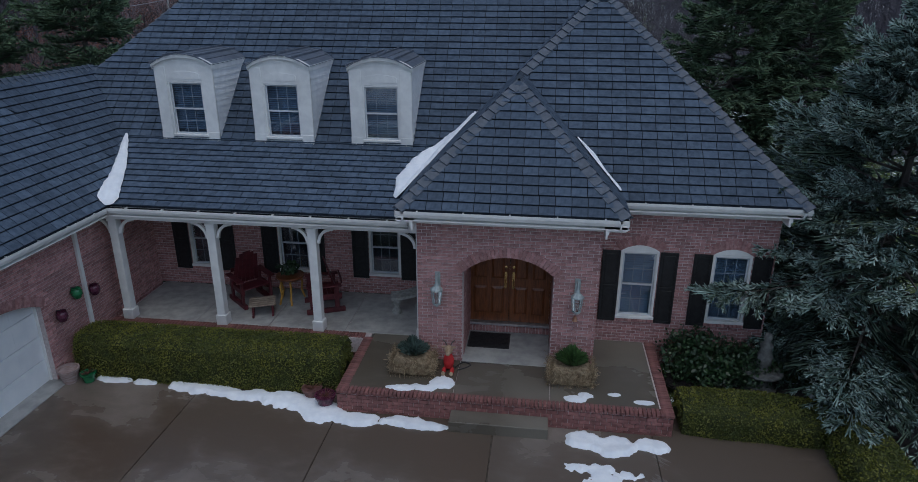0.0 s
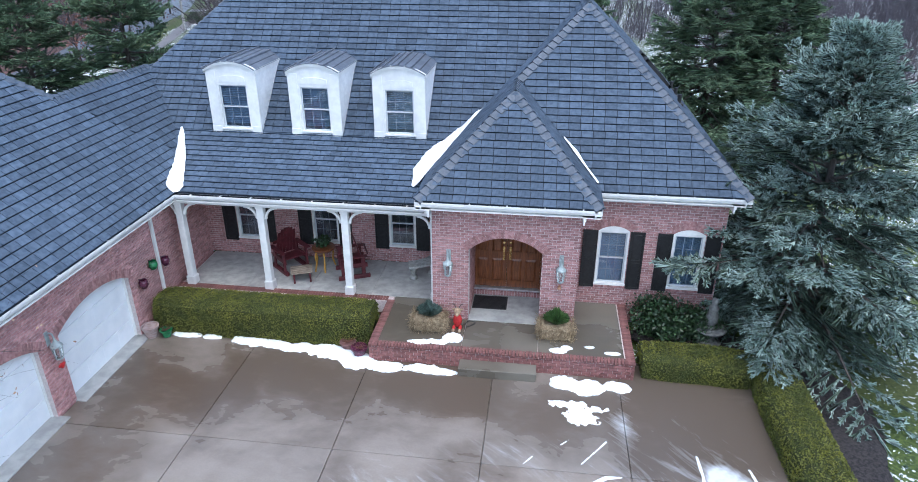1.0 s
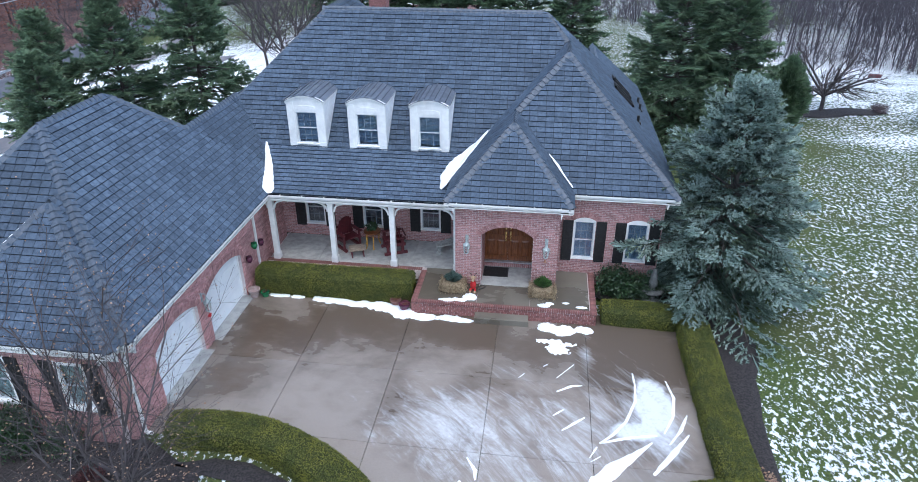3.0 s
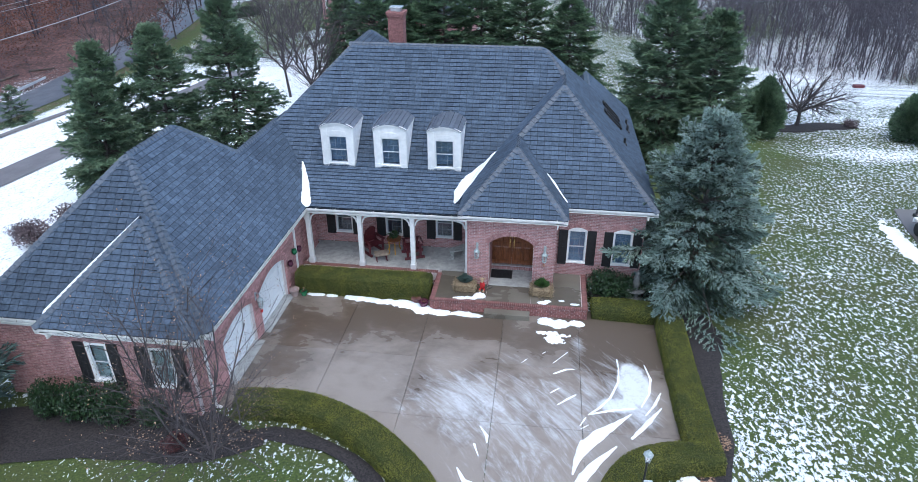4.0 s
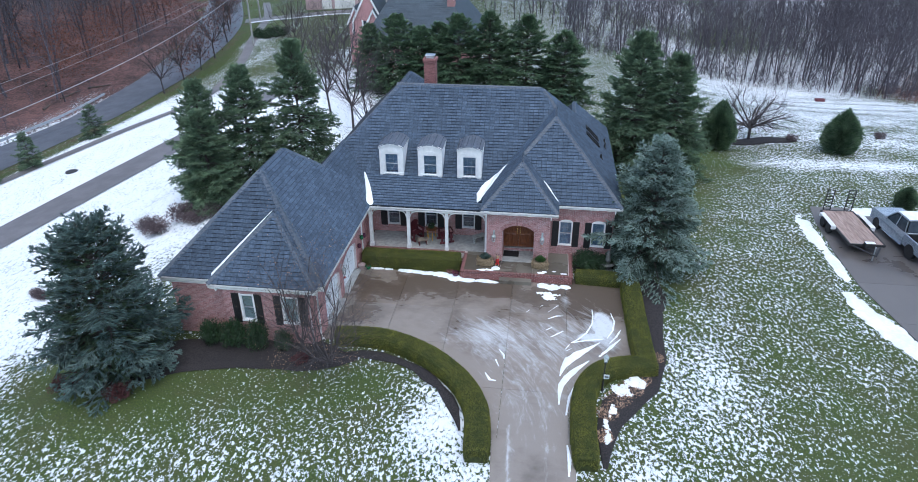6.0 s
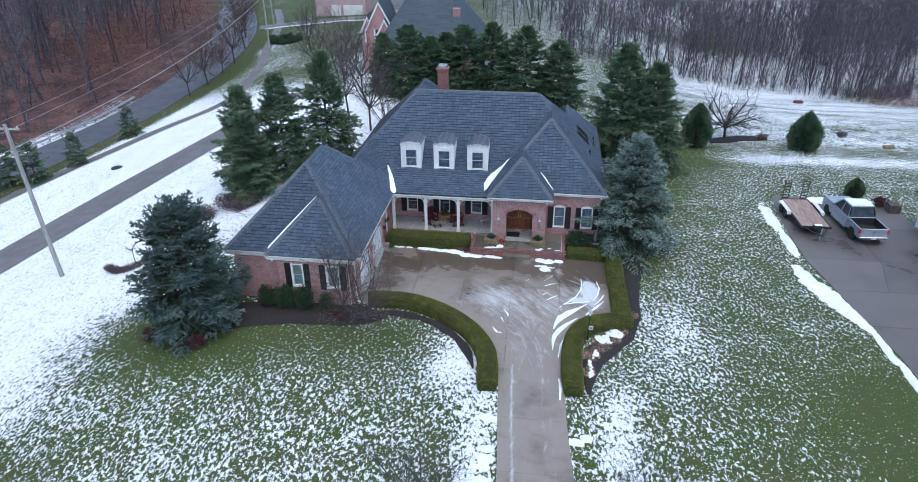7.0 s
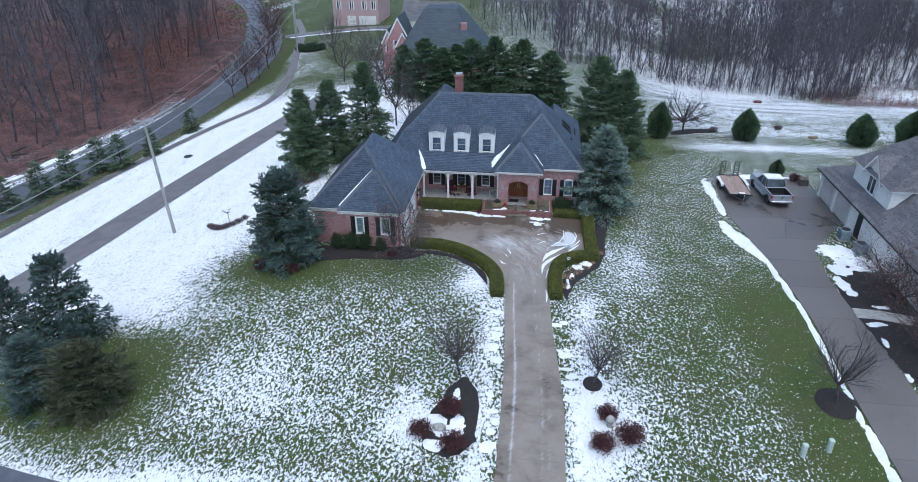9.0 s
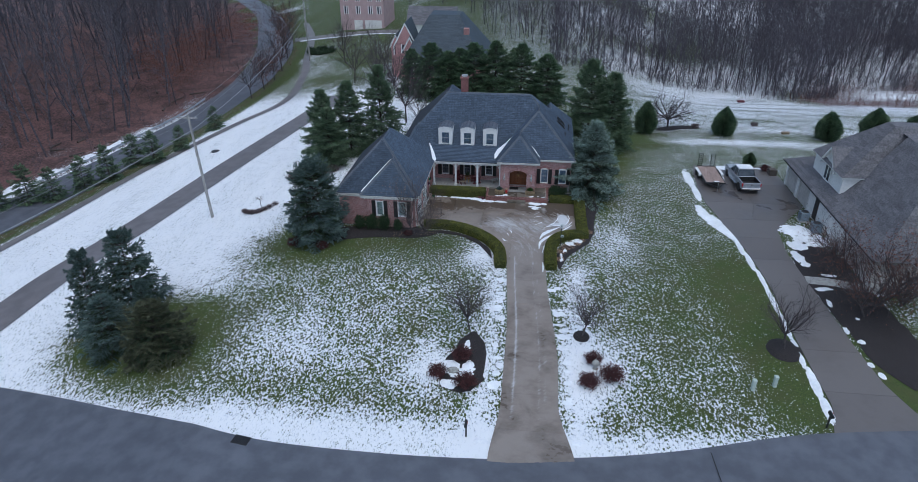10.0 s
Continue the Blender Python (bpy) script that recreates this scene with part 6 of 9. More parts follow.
while len(under) < 260:
    x, y = rng.uniform(-110, -57), rng.uniform(0, 120)
    if road_side(x, y) < -6.5:
        under.append((x, y, rng.uniform(0.1, 0.34)))
woods("undergrowth", "bare saplings and brush over leaf litter", under, BRUSH)
for _ in range(11):
    y = rng.uniform(34, 66)
    x = float(np.interp(y, [p[1] for p in BACK_ROAD], [p[0] for p in BACK_ROAD])) - rng.uniform(6.5, 16)
    a, L = rng.uniform(0.2, 2.6), rng.uniform(1.5, 4.5)
    q = (x + L * math.cos(a), y + L * math.sin(a))
    log = thing("fallen_log", "fallen grey trunk lying on the leaf litter", "log", "fallen logs")
    part("trunk", Geo().tube((x, y, terrain(x, y) + 0.1), (*q, terrain(*q) + 0.14), rng.uniform(0.1, 0.2), 0.07, 7), BARK, log)
woods("scrub", "grey-brown scrub along the wood's edge", brush, BRUSH)
tangle = [(rng.uniform(46, 86), rng.uniform(72, 90), rng.uniform(0.08, 0.16)) for _ in range(260)]
woods("bramble", "red-brown bramble tangle on a snowy bank", tangle, BRUSH, RUSSET)


# ---- hedges, shrubs, beds ----
def hedge(name, pts, half, height, seed, density=1500):
    """A clipped hedge along a line: a core coloured dark as inner shade, and a skin of small leaves."""
    hd = thing(name, "clipped boxwood hedge, olive green on top, dark at the sides", "hedge", "clipped hedges")
    rng = np.random.default_rng(seed)
    line = curve_points(pts, 0.25)
    prof = []
    for t in np.linspace(0, 1, 13):
        a = math.pi * t
        sx, sz = math.cos(a), math.sin(a)
        m = max(abs(sx), abs(sz))
        k = (abs(sx) ** 5 + abs(sz) ** 5) ** 0.2
        prof.append((sx / k * half, max(0.0, sz / k) * height))
    prof = [(half, 0), *prof[1:-1], (-half, 0)]
    rows = []
    for i, p in enumerate(line):
        d = (line[min(i + 1, len(line) - 1)] - line[max(i - 1, 0)]).normalized()
        side = Vector((d.y, -d.x, 0))
        e = min(i, len(line) - 1 - i)
        sh = (0.86, 0.95, 1.0)[min(e, 2)]
        row = []
        for w, z in prof:
            q = p + side * w * sh
            n = noise.noise(Vector((q.x * 1.7, q.y * 1.7, z * 1.7 + seed))) * 0.035
            row.append(Vector((q.x + side.x * n, q.y + side.y * n, terrain(q.x, q.y) + z * (0.93 + 0.07 * sh) + n)))
        rows.append(row)
    v = [q for r in rows for q in r]
    n = len(prof)
    f = [(i * n + k, i * n + k + 1, (i + 1) * n + k + 1, (i + 1) * n + k) for i in range(len(line) - 1) for k in range(n - 1)]
    f += [tuple(range(n)), tuple(range(len(v) - n, len(v)))[::-1]]
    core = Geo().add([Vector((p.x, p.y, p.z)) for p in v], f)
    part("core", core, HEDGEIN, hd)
    A = np.array([tuple(p) for p in v]).reshape(len(line), n, 3)
    cells = []
    for i in range(len(line) - 1):
        for k in range(n - 1):
            a, b, c, e = A[i, k], A[i, k + 1], A[i + 1, k + 1], A[i + 1, k]
            cells.append((a, b, c, e, np.linalg.norm(np.cross(b - a, e - a)), A[i].mean(0)))
    for ring in (A[0], A[-1]):
        mid = ring.mean(0)
        for k in range(n - 1):
            cells.append((ring[k], ring[k + 1], mid, mid, 0.5 * np.linalg.norm(np.cross(ring[k + 1] - ring[k], mid - ring[k])), A.mean((0, 1))))
    cnt = [rng.poisson(density * c[4]) for c in cells]
    base = np.concatenate([np.repeat(np.array([c[:4]]), m, 0) for c, m in zip(cells, cnt) if m])
    u, w = rng.random((len(base), 1)), rng.random((len(base), 1))
    P = (base[:, 0] * (1 - u) + base[:, 1] * u) * (1 - w) + (base[:, 3] * (1 - u) + base[:, 2] * u) * w
    nrm = unit(np.cross(base[:, 1] - base[:, 0], base[:, 3] - base[:, 0] + 1e-6))
    cen = np.concatenate([np.repeat(np.array([c[5]]), m, 0) for c, m in zip(cells, cnt) if m])
    P = P + nrm * rng.uniform(-0.005, 0.04, (len(P), 1)) * np.sign((nrm * (P - cen)).sum(1, keepdims=True))
    a = unit(rng.normal(size=P.shape)) * rng.uniform(0.014, 0.027, (len(P), 1))
    b = unit(np.cross(a, rng.normal(size=P.shape))) * 0.015
    V = np.stack([P - a, P + b, P + a, P - b], 1).reshape(-1, 3)
    k = np.arange(len(P))[:, None] * 4
    T = np.concatenate([k + np.array([0, 1, 2]), k + np.array([0, 2, 3])])
    part("leaf_skin", tri_mesh("leaf_skin", V, T, HEDGE), None, hd)
    return hd


hedge("hedge", [(-9.95, 13.3), (-7, 13.3), (-4.28, 13.36)], 0.56, 0.88, 1)
hedge("hedge", [(2.32, 12.85), (3.6, 12.85), (4.75, 12.75)], 0.5, 0.56, 2)
hedge("hedge", [(5.25, 12.6), (5.25, 9), (5.3, 5.4)], 0.5, 0.58, 3)
hedge("hedge", [(5.75, 5.3), (4.6, 5.15), (3.5, 4.75), (2.75, 3.9), (2.4, 2.5), (2.35, 0.8), (2.42, -1.05)], 0.5, 0.62, 4)
hedge("hedge", [(-9.4, 5.75), (-8, 5.85), (-6.7, 5.7), (-5, 4.95), (-3.55, 3.8), (-2.55, 2.5), (-2.0, 1.1), (-1.8, -1.15)], 0.5, 0.64, 5)


def shrub_thing(name, label, r, h, seed, mat, count=900, leaf=0.035, twigs=0, cat="shrub", flat_top=0.0):
    """A rounded shrub of stems and loose leaves with an uneven outline."""
    s = thing(name, label, cat)
    rng = np.random.default_rng(seed)
    g = Geo()
    for i in range(9 + twigs):
        a = rng.uniform(0, 6.28)
        d = np.array([math.cos(a) * r * rng.uniform(0.2, 0.9), math.sin(a) * r * rng.uniform(0.2, 0.9), h * rng.uniform(0.6, 1.0)])
        g.tube((0, 0, -0.05), d * 0.5, 0.014, 0.008, 4, False)
        g.tube(d * 0.5, d, 0.008, 0.003, 3, False)
    part("stem", g, TWIG, s)
    if count:
        d = unit(rng.normal(size=(count, 3)))
        lob = 1 + 0.22 * np.sin(d[:, 0] * 5 + seed) * np.cos(d[:, 1] * 4) + 0.12 * rng.normal(size=count)
        rad = (rng.random(count) ** 0.35) * lob
        P = d * rad[:, None] * np.array([r, r, h * 0.5]) + np.array([0, 0, h * 0.52])
        P[:, 2] = np.maximum(P[:, 2], 0.02)
        a = unit(rng.normal(size=P.shape)) * leaf * rng.uniform(0.7, 1.3, (count, 1))
        b = unit(np.cross(a, rng.normal(size=P.shape))) * leaf * 0.6
        V = np.stack([P - a, P + b, P + a, P - b], 1).reshape(-1, 3)
        k = np.arange(count)[:, None] * 4
        part("foliage", tri_mesh("foliage", V, np.concatenate([k + np.array([0, 1, 2]), k + np.array([0, 2, 3])]), mat), None, s)
    return s


rhodo = shrub_thing("evergreen_shrub", "dark glossy evergreen shrub below the window", 0.78, 1.05, 3, SHRUB, 2600, 0.05)
settle(rhodo, 2.9, 14.35)
plant(rhodo, 3.9, 14.4, 0.9, 0.8, 120)
for x, s in ((-15.3, 0.85), (-14.1, 0.95), (-13.0, 0.95), (-11.7, 0.7)):
    plant(rhodo, x, 4.7, s * 0.8, s * 1.5, x * 90, label="dark evergreen shrub in the garage bed")
barberry = shrub_thing("red_shrub", "rounded dark red twiggy barberry in a snowy bed", 0.68, 0.75, 9, surf("barberry_twig", (0.04, 0.013, 0.014), (0.11, 0.036, 0.036), 0.8, 3, 0.4, island=0.4, relief=0), 2200, 0.045, 14)
settle(barberry, -5.3, -13.6)
for x, y, s in ((-3.8, -11.95, 1.1), (-3.25, -14.4, 1.15), (4.98, -13.5, 1.1), (6.55, -12.9, 1.25), (5.35, -11.4, 0.95), (-10.6, 3.9, 0.6), (-20.3, 0.9, 0.95), (-17.6, 0.6, 0.8)):
    plant(barberry, x, y, s, s, x * 70)
greybush = shrub_thing("bare_shrub", "rounded grey-purple leafless shrub", 0.68, 0.75, 10, surf("grey_purple_twig", (0.07, 0.05, 0.055), (0.16, 0.12, 0.125), 0.8, 3, 0.4, island=0.4, relief=0), 1800, 0.04, 20)
settle(greybush, -22.4, 19.0, 1.2)
for x, y, s in ((-24.2, 18.7, 1.5), (-25.2, 16.8, 1.4), (-26.4, 17.6, 1.1), (-23.0, 18.0, 1.1)):
    plant(greybush, x, y, s, s, x * 50, label="purple-brown bare shrub in the snow")
for i in range(9):
    t = i / 8
    plant(greybush, -28.9 + 2.9 * t, 9.7 + 1.3 * t - 1.2 * math.sin(t * 3), 0.55, 0.5, i * 40, label="low dark shrub edging a snowy bed")
for x, y in ((21.5, 38.6), (29.5, 40.5)):
    plant(greybush, x, y, 0.8, 0.8, 20, label="small bare shrub on the back lawn")
weeping = bare_tree("weeping_tree", "tiny bare weeping tree in a bed in the snow", 1.7, 0.6, 31, 7, 1.3, 0.03, 2, 1, lift=-0.12)
settle(weeping, -27.4, 10.5)


def bed(name, pts, half, label):
    w = half if callable(half) else (lambda t: half)
    structure(name, strip(pts, lambda t: w(t) * (0.25 + 0.75 * min(1, math.sin(math.pi * min(max(t, 0), 1)) * 2.2)), lambda s: 0.035 if abs(s) == 1 else 0.075, 6, wobble=0.25), MULCH, label, "mulch bed")


bed("mulch_bed", [(-21.2, 1.4), (-18.5, 2.6), (-15.5, 3.9), (-12.5, 4.5), (-9.6, 4.35), (-8.0, 4.5)], lambda t: 1.3 - 0.4 * smooth(0.7, 1, t), "dark mulch bed along the garage")
bed("mulch_bed", [(6.0, 13.9), (6.3, 11), (6.1, 8.5), (6.0, 6.3), (5.2, 4.2), (3.9, 2.6), (3.25, 0.6), (3.15, -0.9)], lambda t: 1.35 - 0.92 * smooth(0.05, 0.3, t) + 0.3 * math.exp(-((t - 0.72) / 0.1) ** 2), "dark leaf-strewn bed behind the hedge")
bed("mulch_bed", [(-8.8, 4.75), (-7.0, 4.75), (-5.2, 4.05), (-3.9, 2.95), (-3.05, 1.6), (-2.65, 0.4)], 0.26, "dark mulch strip inside the curved hedge")
bed("mulch_bed", [(2.2, 14.2), (4.0, 14.1), (5.0, 14.0)], 0.8, "dark bed below the window")
bed("mulch_bed", [(-3.2, -15.0), (-3.7, -13.4), (-3.2, -11.2), (-3.2, -9.3)], lambda t: 1.5 - 0.75 * smooth(0.4, 0.9, t), "small island bed with dark mulch")


def ring_bed(x, y, r, label):
    """A round mound of mulch about a trunk, with an uneven rim."""
    v, f, n = [(x, y, terrain(x, y) + 0.13)], [], 28
    for k, (q, h) in enumerate(((0.5, 0.11), (0.85, 0.08), (1.0, 0.02))):
        for i in range(n):
            a = 2 * math.pi * i / n
            d = r * q * (1 + 0.07 * noise.noise(Vector((math.cos(a) * 2, math.sin(a) * 2, x))))
            p = (x + d * math.cos(a), y + d * math.sin(a))
            v.append((*p, terrain(*p) + h))
        f += [(0, 1 + i, 1 + (i + 1) % n) for i in range(n)] if k == 0 else [(1 + (k - 1) * n + i, 1 + k * n + i, 1 + k * n + (i + 1) % n, 1 + (k - 1) * n + (i + 1) % n) for i in range(n)]
    structure("mulch_bed", Geo().add(v, f), MULCH, label, "mulch bed", soft=True)


ring_bed(4.65, -9.0, 0.6, "mulch ring at a young tree")
ring_bed(18.6, -9.4, 1.2, "dark mulch ring at a young tree")
bed("mulch_bed", [(25.2, 6.5), (25.0, 1), (25.4, -4), (26.2, -9), (26.4, -12.5)], lambda t: 2.2, "dark mulch bed beside the neighbouring drive")
bed("mulch_bed", [(16.2, 37.0), (19.8, 38.6), (22, 38.6)], 0.9, "mulch strip at the back lawn tree")
bed("mulch_bed", [(-10.1, 13.95), (-4.2, 13.95)], 0.38, "soil strip behind the hedge")


def leaf_scatter(name, label, spots, count, seed, size=0.05):
    """Dead leaves lying flat about the given places (x, y, reach)."""
    rng = np.random.default_rng(seed)
    V = []
    for _ in range(count):
        x, y, r = spots[rng.integers(len(spots))]
        a, d, e = rng.uniform(0, 6.283), r * rng.random() ** 0.5, rng.uniform(0, 6.283)
        x, y = x + d * math.cos(a), y + d * math.sin(a)
        L = size * rng.uniform(0.6, 1.3)
        z = terrain(x, y) + 0.085
        V += [(x + L * math.cos(e + k * 1.57) * (1 if k % 2 else 0.6), y + L * math.sin(e + k * 1.57) * (1 if k % 2 else 0.6), z + rng.uniform(0, 0.02)) for k in range(4)]
    k = np.arange(count)[:, None] * 4
    return tagged(new(name, tri_mesh(name, V, np.concatenate([k + np.array([0, 1, 2]), k + np.array([0, 2, 3])]), TAN)), label, "dead leaves", "", "stuff")


leaf_scatter("fallen_leaves", "tan dead leaves on the mulch behind the hedge", [(3.4, 2.2, 0.5), (3.9, 3.1, 0.6), (4.5, 3.8, 0.6), (3.2, 0.8, 0.4), (5.0, 4.5, 0.5), (5.9, 6.2, 0.4)], 1300, 3, 0.04)
leaf_scatter("fallen_leaves", "tan dead leaves below the young maple", [(-9.9, 4.3, 0.9), (-8.6, 4.5, 0.6), (-11.4, 4.0, 0.8)], 170, 4, 0.035)


# ---- lying snow ----
def snow_patch(name, blobs, z, label, high=0.07, cell=0.04, ragged=0.75, hollow=None):
    """A lump of snow: round heaps (x, y, rx, ry) joined under a ragged edge. z: a level, or a function of the place."""
    x0, x1 = min(b[0] - b[2] for b in blobs) - 0.3, max(b[0] + b[2] for b in blobs) + 0.3
    y0, y1 = min(b[1] - b[3] for b in blobs) - 0.3, max(b[1] + b[3] for b in blobs) + 0.3
    nx, ny = int((x1 - x0) / cell), int((y1 - y0) / cell)
    H = {}

    def field(x, y):
        s = max(1 - (((x - b[0]) / b[2]) ** 2 + ((y - b[1]) / b[3]) ** 2) for b in blobs)
        if s < -2:
            return s
        s += ragged * (noise.noise(Vector((x * 2.6, y * 2.6, 1.7))) + 0.6 * noise.noise(Vector((x * 7, y * 7, 4.1))) + 0.35 * noise.noise(Vector((x * 16, y * 16, 2.3))))
        return s - hollow(x, y) if hollow else s

    for j in range(ny + 1):
        for i in range(nx + 1):
            x, y = x0 + i * cell, y0 + j * cell
            s = field(x, y)
            if s > 0:
                H[i, j] = min(s, 0.5) ** 0.5 * high * (1 + 0.35 * noise.noise(Vector((x * 4, y * 4, 9))))
    keep = set()
    for (i, j) in H:
        for a in (i - 1, i):
            for b in (j - 1, j):
                if sum((p, q) in H for p in (a, a + 1) for q in (b, b + 1)) >= 3:
                    keep.add((a, b))
    idx, v, f = {}, [], []
    for a, b in sorted(keep):
        q = []
        for p in ((a, b), (a + 1, b), (a + 1, b + 1), (a, b + 1)):
            if p not in idx:
                idx[p] = len(v)
                x, y = x0 + p[0] * cell, y0 + p[1] * cell
                base = z(x, y) if callable(z) else z
                rim = any((p[0] + c, p[1] + d) not in H for c in (-1, 0, 1) for d in (-1, 0, 1))
                if rim:
                    e, s = cell * 0.4, field(x, y)
                    gx, gy = (field(x + e, y) - field(x - e, y)) / (2 * e), (field(x, y + e) - field(x, y - e)) / (2 * e)
                    g2 = gx * gx + gy * gy + 1e-6
                    k = min(1.0, 0.9 * cell * g2 ** 0.5 / (abs(s) + 1e-6))
                    x, y = x - s * gx / g2 * k, y - s * gy / g2 * k
                    base = z(x, y) if callable(z) else z
                v.append((x, y, base + (0.0 if rim else H.get(p, 0) + 0.004)))
            q.append(idx[p])
        f.append(q)
    if not f:
        return None
    return tagged(part(name, Geo().add(v, f), SNOW, soft=True), label, "snow", "", "stuff")


G0 = lambda x, y: terrain(x, y) + 0.022
snow_patch("snow_bank", [(-9.0, 12.75, 0.45, 0.13), (-8.35, 12.72, 0.35, 0.1)], G0, "melting snow along the hedge foot", 0.08)
snow_patch("snow_bank", [(-7.4, 12.68, 0.5, 0.16), (-6.7, 12.62, 0.7, 0.2), (-5.9, 12.55, 0.7, 0.22), (-5.1, 12.45, 0.7, 0.26), (-4.4, 12.2, 0.45, 0.33), (-3.75, 12.08, 0.6, 0.2)], G0, "melting snow along the hedge foot", 0.1)
snow_patch("snow_bank", [(-2.85, 12.08, 0.55, 0.17), (-2.3, 12.03, 0.35, 0.13)], G0, "melting snow by the step", 0.1)
snow_patch("snow_bank", [(0.55, 12.0, 0.36, 0.26), (1.05, 11.87, 0.46, 0.28), (1.75, 11.98, 0.36, 0.2)], G0, "melting snow heap before the porch", 0.1, 0.03, 0.6)
snow_patch("snow_crumb", [(0.55, 11.25, 0.35, 0.14), (0.9, 10.85, 0.35, 0.2), (1.25, 11.15, 0.2, 0.1), (0.75, 11.05, 0.2, 0.1)], G0, "broken lumps of snow on the drive", 0.05, 0.025, 1.5)


def swath(name, line, z, label, high=0.035, cell=0.035, ragged=0.22, hollow=None):
    """Snow swept along a line of (x, y, half width)."""
    blobs = []
    for (xa, ya, wa), (xb, yb, wb) in zip(line, line[1:]):
        n = max(2, int(math.hypot(xb - xa, yb - ya) / (0.35 * max(wa, wb, 0.05))))
        for k in range(n + 1):
            t = k / n
            w = wa + (wb - wa) * t
            blobs.append((xa + (xb - xa) * t, ya + (yb - ya) * t, w, w))
    return snow_patch(name, blobs, z, label, high, cell, ragged, hollow)


GS = lambda x, y: terrain(x, y) + 0.056
swath("swept_snow", [(3.12, 9.95, 0.025), (3.14, 9.4, 0.03), (3.08, 8.7, 0.04), (2.75, 7.85, 0.04), (2.35, 7.3, 0.04), (2.0, 6.95, 0.03)], G0, "curved edge of swept snow on the drive", 0.03, 0.025, 0.6)
swath("swept_snow", [(4.05, 9.8, 0.015), (4.2, 9.0, 0.045), (4.06, 8.2, 0.04), (3.7, 7.45, 0.015)], G0, "curved edge of swept snow on the drive", 0.03, 0.025, 0.6)
swath("swept_snow", [(2.05, 6.97, 0.03), (2.7, 7.22, 0.06), (3.2, 7.36, 0.05), (3.5, 7.42, 0.03)], G0, "ridge of swept snow on the drive", 0.03, 0.025, 0.7)
swath("swept_snow", [(3.36, 7.13, 0.03), (2.85, 6.62, 0.1), (2.35, 6.15, 0.2), (1.85, 5.6, 0.22), (1.58, 5.0, 0.11), (1.43, 4.4, 0.03)], G0, "swept blade of snow on the drive", 0.04, 0.025, 0.45)
swath("swept_snow", [(2.8, 5.66, 0.03), (2.2, 4.98, 0.12), (1.75, 4.35, 0.16), (1.48, 3.75, 0.14), (1.4, 3.1, 0.07), (1.38, 2.4, 0.02)], G0, "swept blade of snow on the drive", 0.045, 0.025, 0.35)
swath("swept_snow", [(4.45, 8.3, 0.02), (4.2, 7.7, 0.05), (3.82, 7.12, 0.02)], G0, "thin swept ridge of snow beside the hedge", 0.025, 0.02, 0.9)
swath("swept_snow", [(4.42, 7.6, 0.02), (3.9, 6.85, 0.09), (3.3, 6.05, 0.05)], G0, "swept ridge of snow beside the hedge", 0.035, 0.025, 0.8)
swath("swept_snow", [(2.05, 3.7, 0.03), (1.82, 3.0, 0.06), (1.68, 1.9, 0.03)], G0, "swept ridge of snow beside the hedge", 0.03, 0.025, 0.6)
swath("swept_snow", [(1.7, 0.12, 0.03), (1.78, -0.6, 0.09), (1.75, -1.4, 0.04)], GS, "swept ridge of snow beside the hedge", 0.04, 0.03, 0.6)
for line in (((-1.45, 5.99, 0.02), (-1.2, 5.6, 0.06), (-1.17, 5.3, 0.02)), ((-1.55, 5.2, 0.04), (-1.38, 4.75, 0.015)), ((-1.95, 4.2, 0.02), (-1.7, 3.75, 0.07), (-1.45, 3.72, 0.03)), ((0.84, 9.45, 0.015), (1.37, 10.15, 0.02)), ((0.87, 8.86, 0.03), (1.3, 9.15, 0.05), (1.6, 9.2, 0.015))):
    swath("snow_streak", line, G0, "small curl of snow on the drive", 0.02, 0.018, 0.5)
for a, b, w in (((-0.31, 9.29), (-0.08, 9.6), 0.03), ((0.25, 9.75), (0.75, 10.25), 0.025), ((1.0, 7.3), (1.6, 7.85), 0.07), ((0.75, 7.84), (1.04, 8.11), 0.05), ((1.7, 6.4), (1.9, 6.8), 0.05), ((2.0, 6.5), (1.7, 6.25), 0.03)):
    swath("snow_streak", [(*a, w * 0.3), ((a[0] + b[0]) / 2, (a[1] + b[1]) / 2, w * 0.6), (*b, w * 0.35)], G0, "thin streak of snow on the drive", 0.015, 0.018, 0.9)
snow_patch("porch_snow", [(-2.95, 12.55, 0.3, 0.1), (-2.5, 12.62, 0.3, 0.13), (-2.2, 12.8, 0.24, 0.22)], DECK + 0.002, "melting snow on the porch", 0.05)
snow_patch("porch_snow", [(0.4, 12.62, 0.25, 0.12), (0.58, 12.75, 0.16, 0.14)], DECK + 0.002, "melting snow on the porch", 0.04)
snow_patch("porch_snow", [(1.12, 12.85, 0.13, 0.06), (1.65, 12.66, 0.22, 0.07)], DECK + 0.002, "thin snow on the porch", 0.03)
GR = lambda x, y: terrain(x, y) + 0.01
swath("drive_edge_snow", [(17.0, 13.2, 0.3), (17.2, 11.5, 0.6), (17.9, 9.6, 0.75), (18.4, 8.0, 0.5), (18.9, 6.4, 0.3)], GR, "snow ridge along the neighbouring drive", 0.1, 0.09, 0.5)
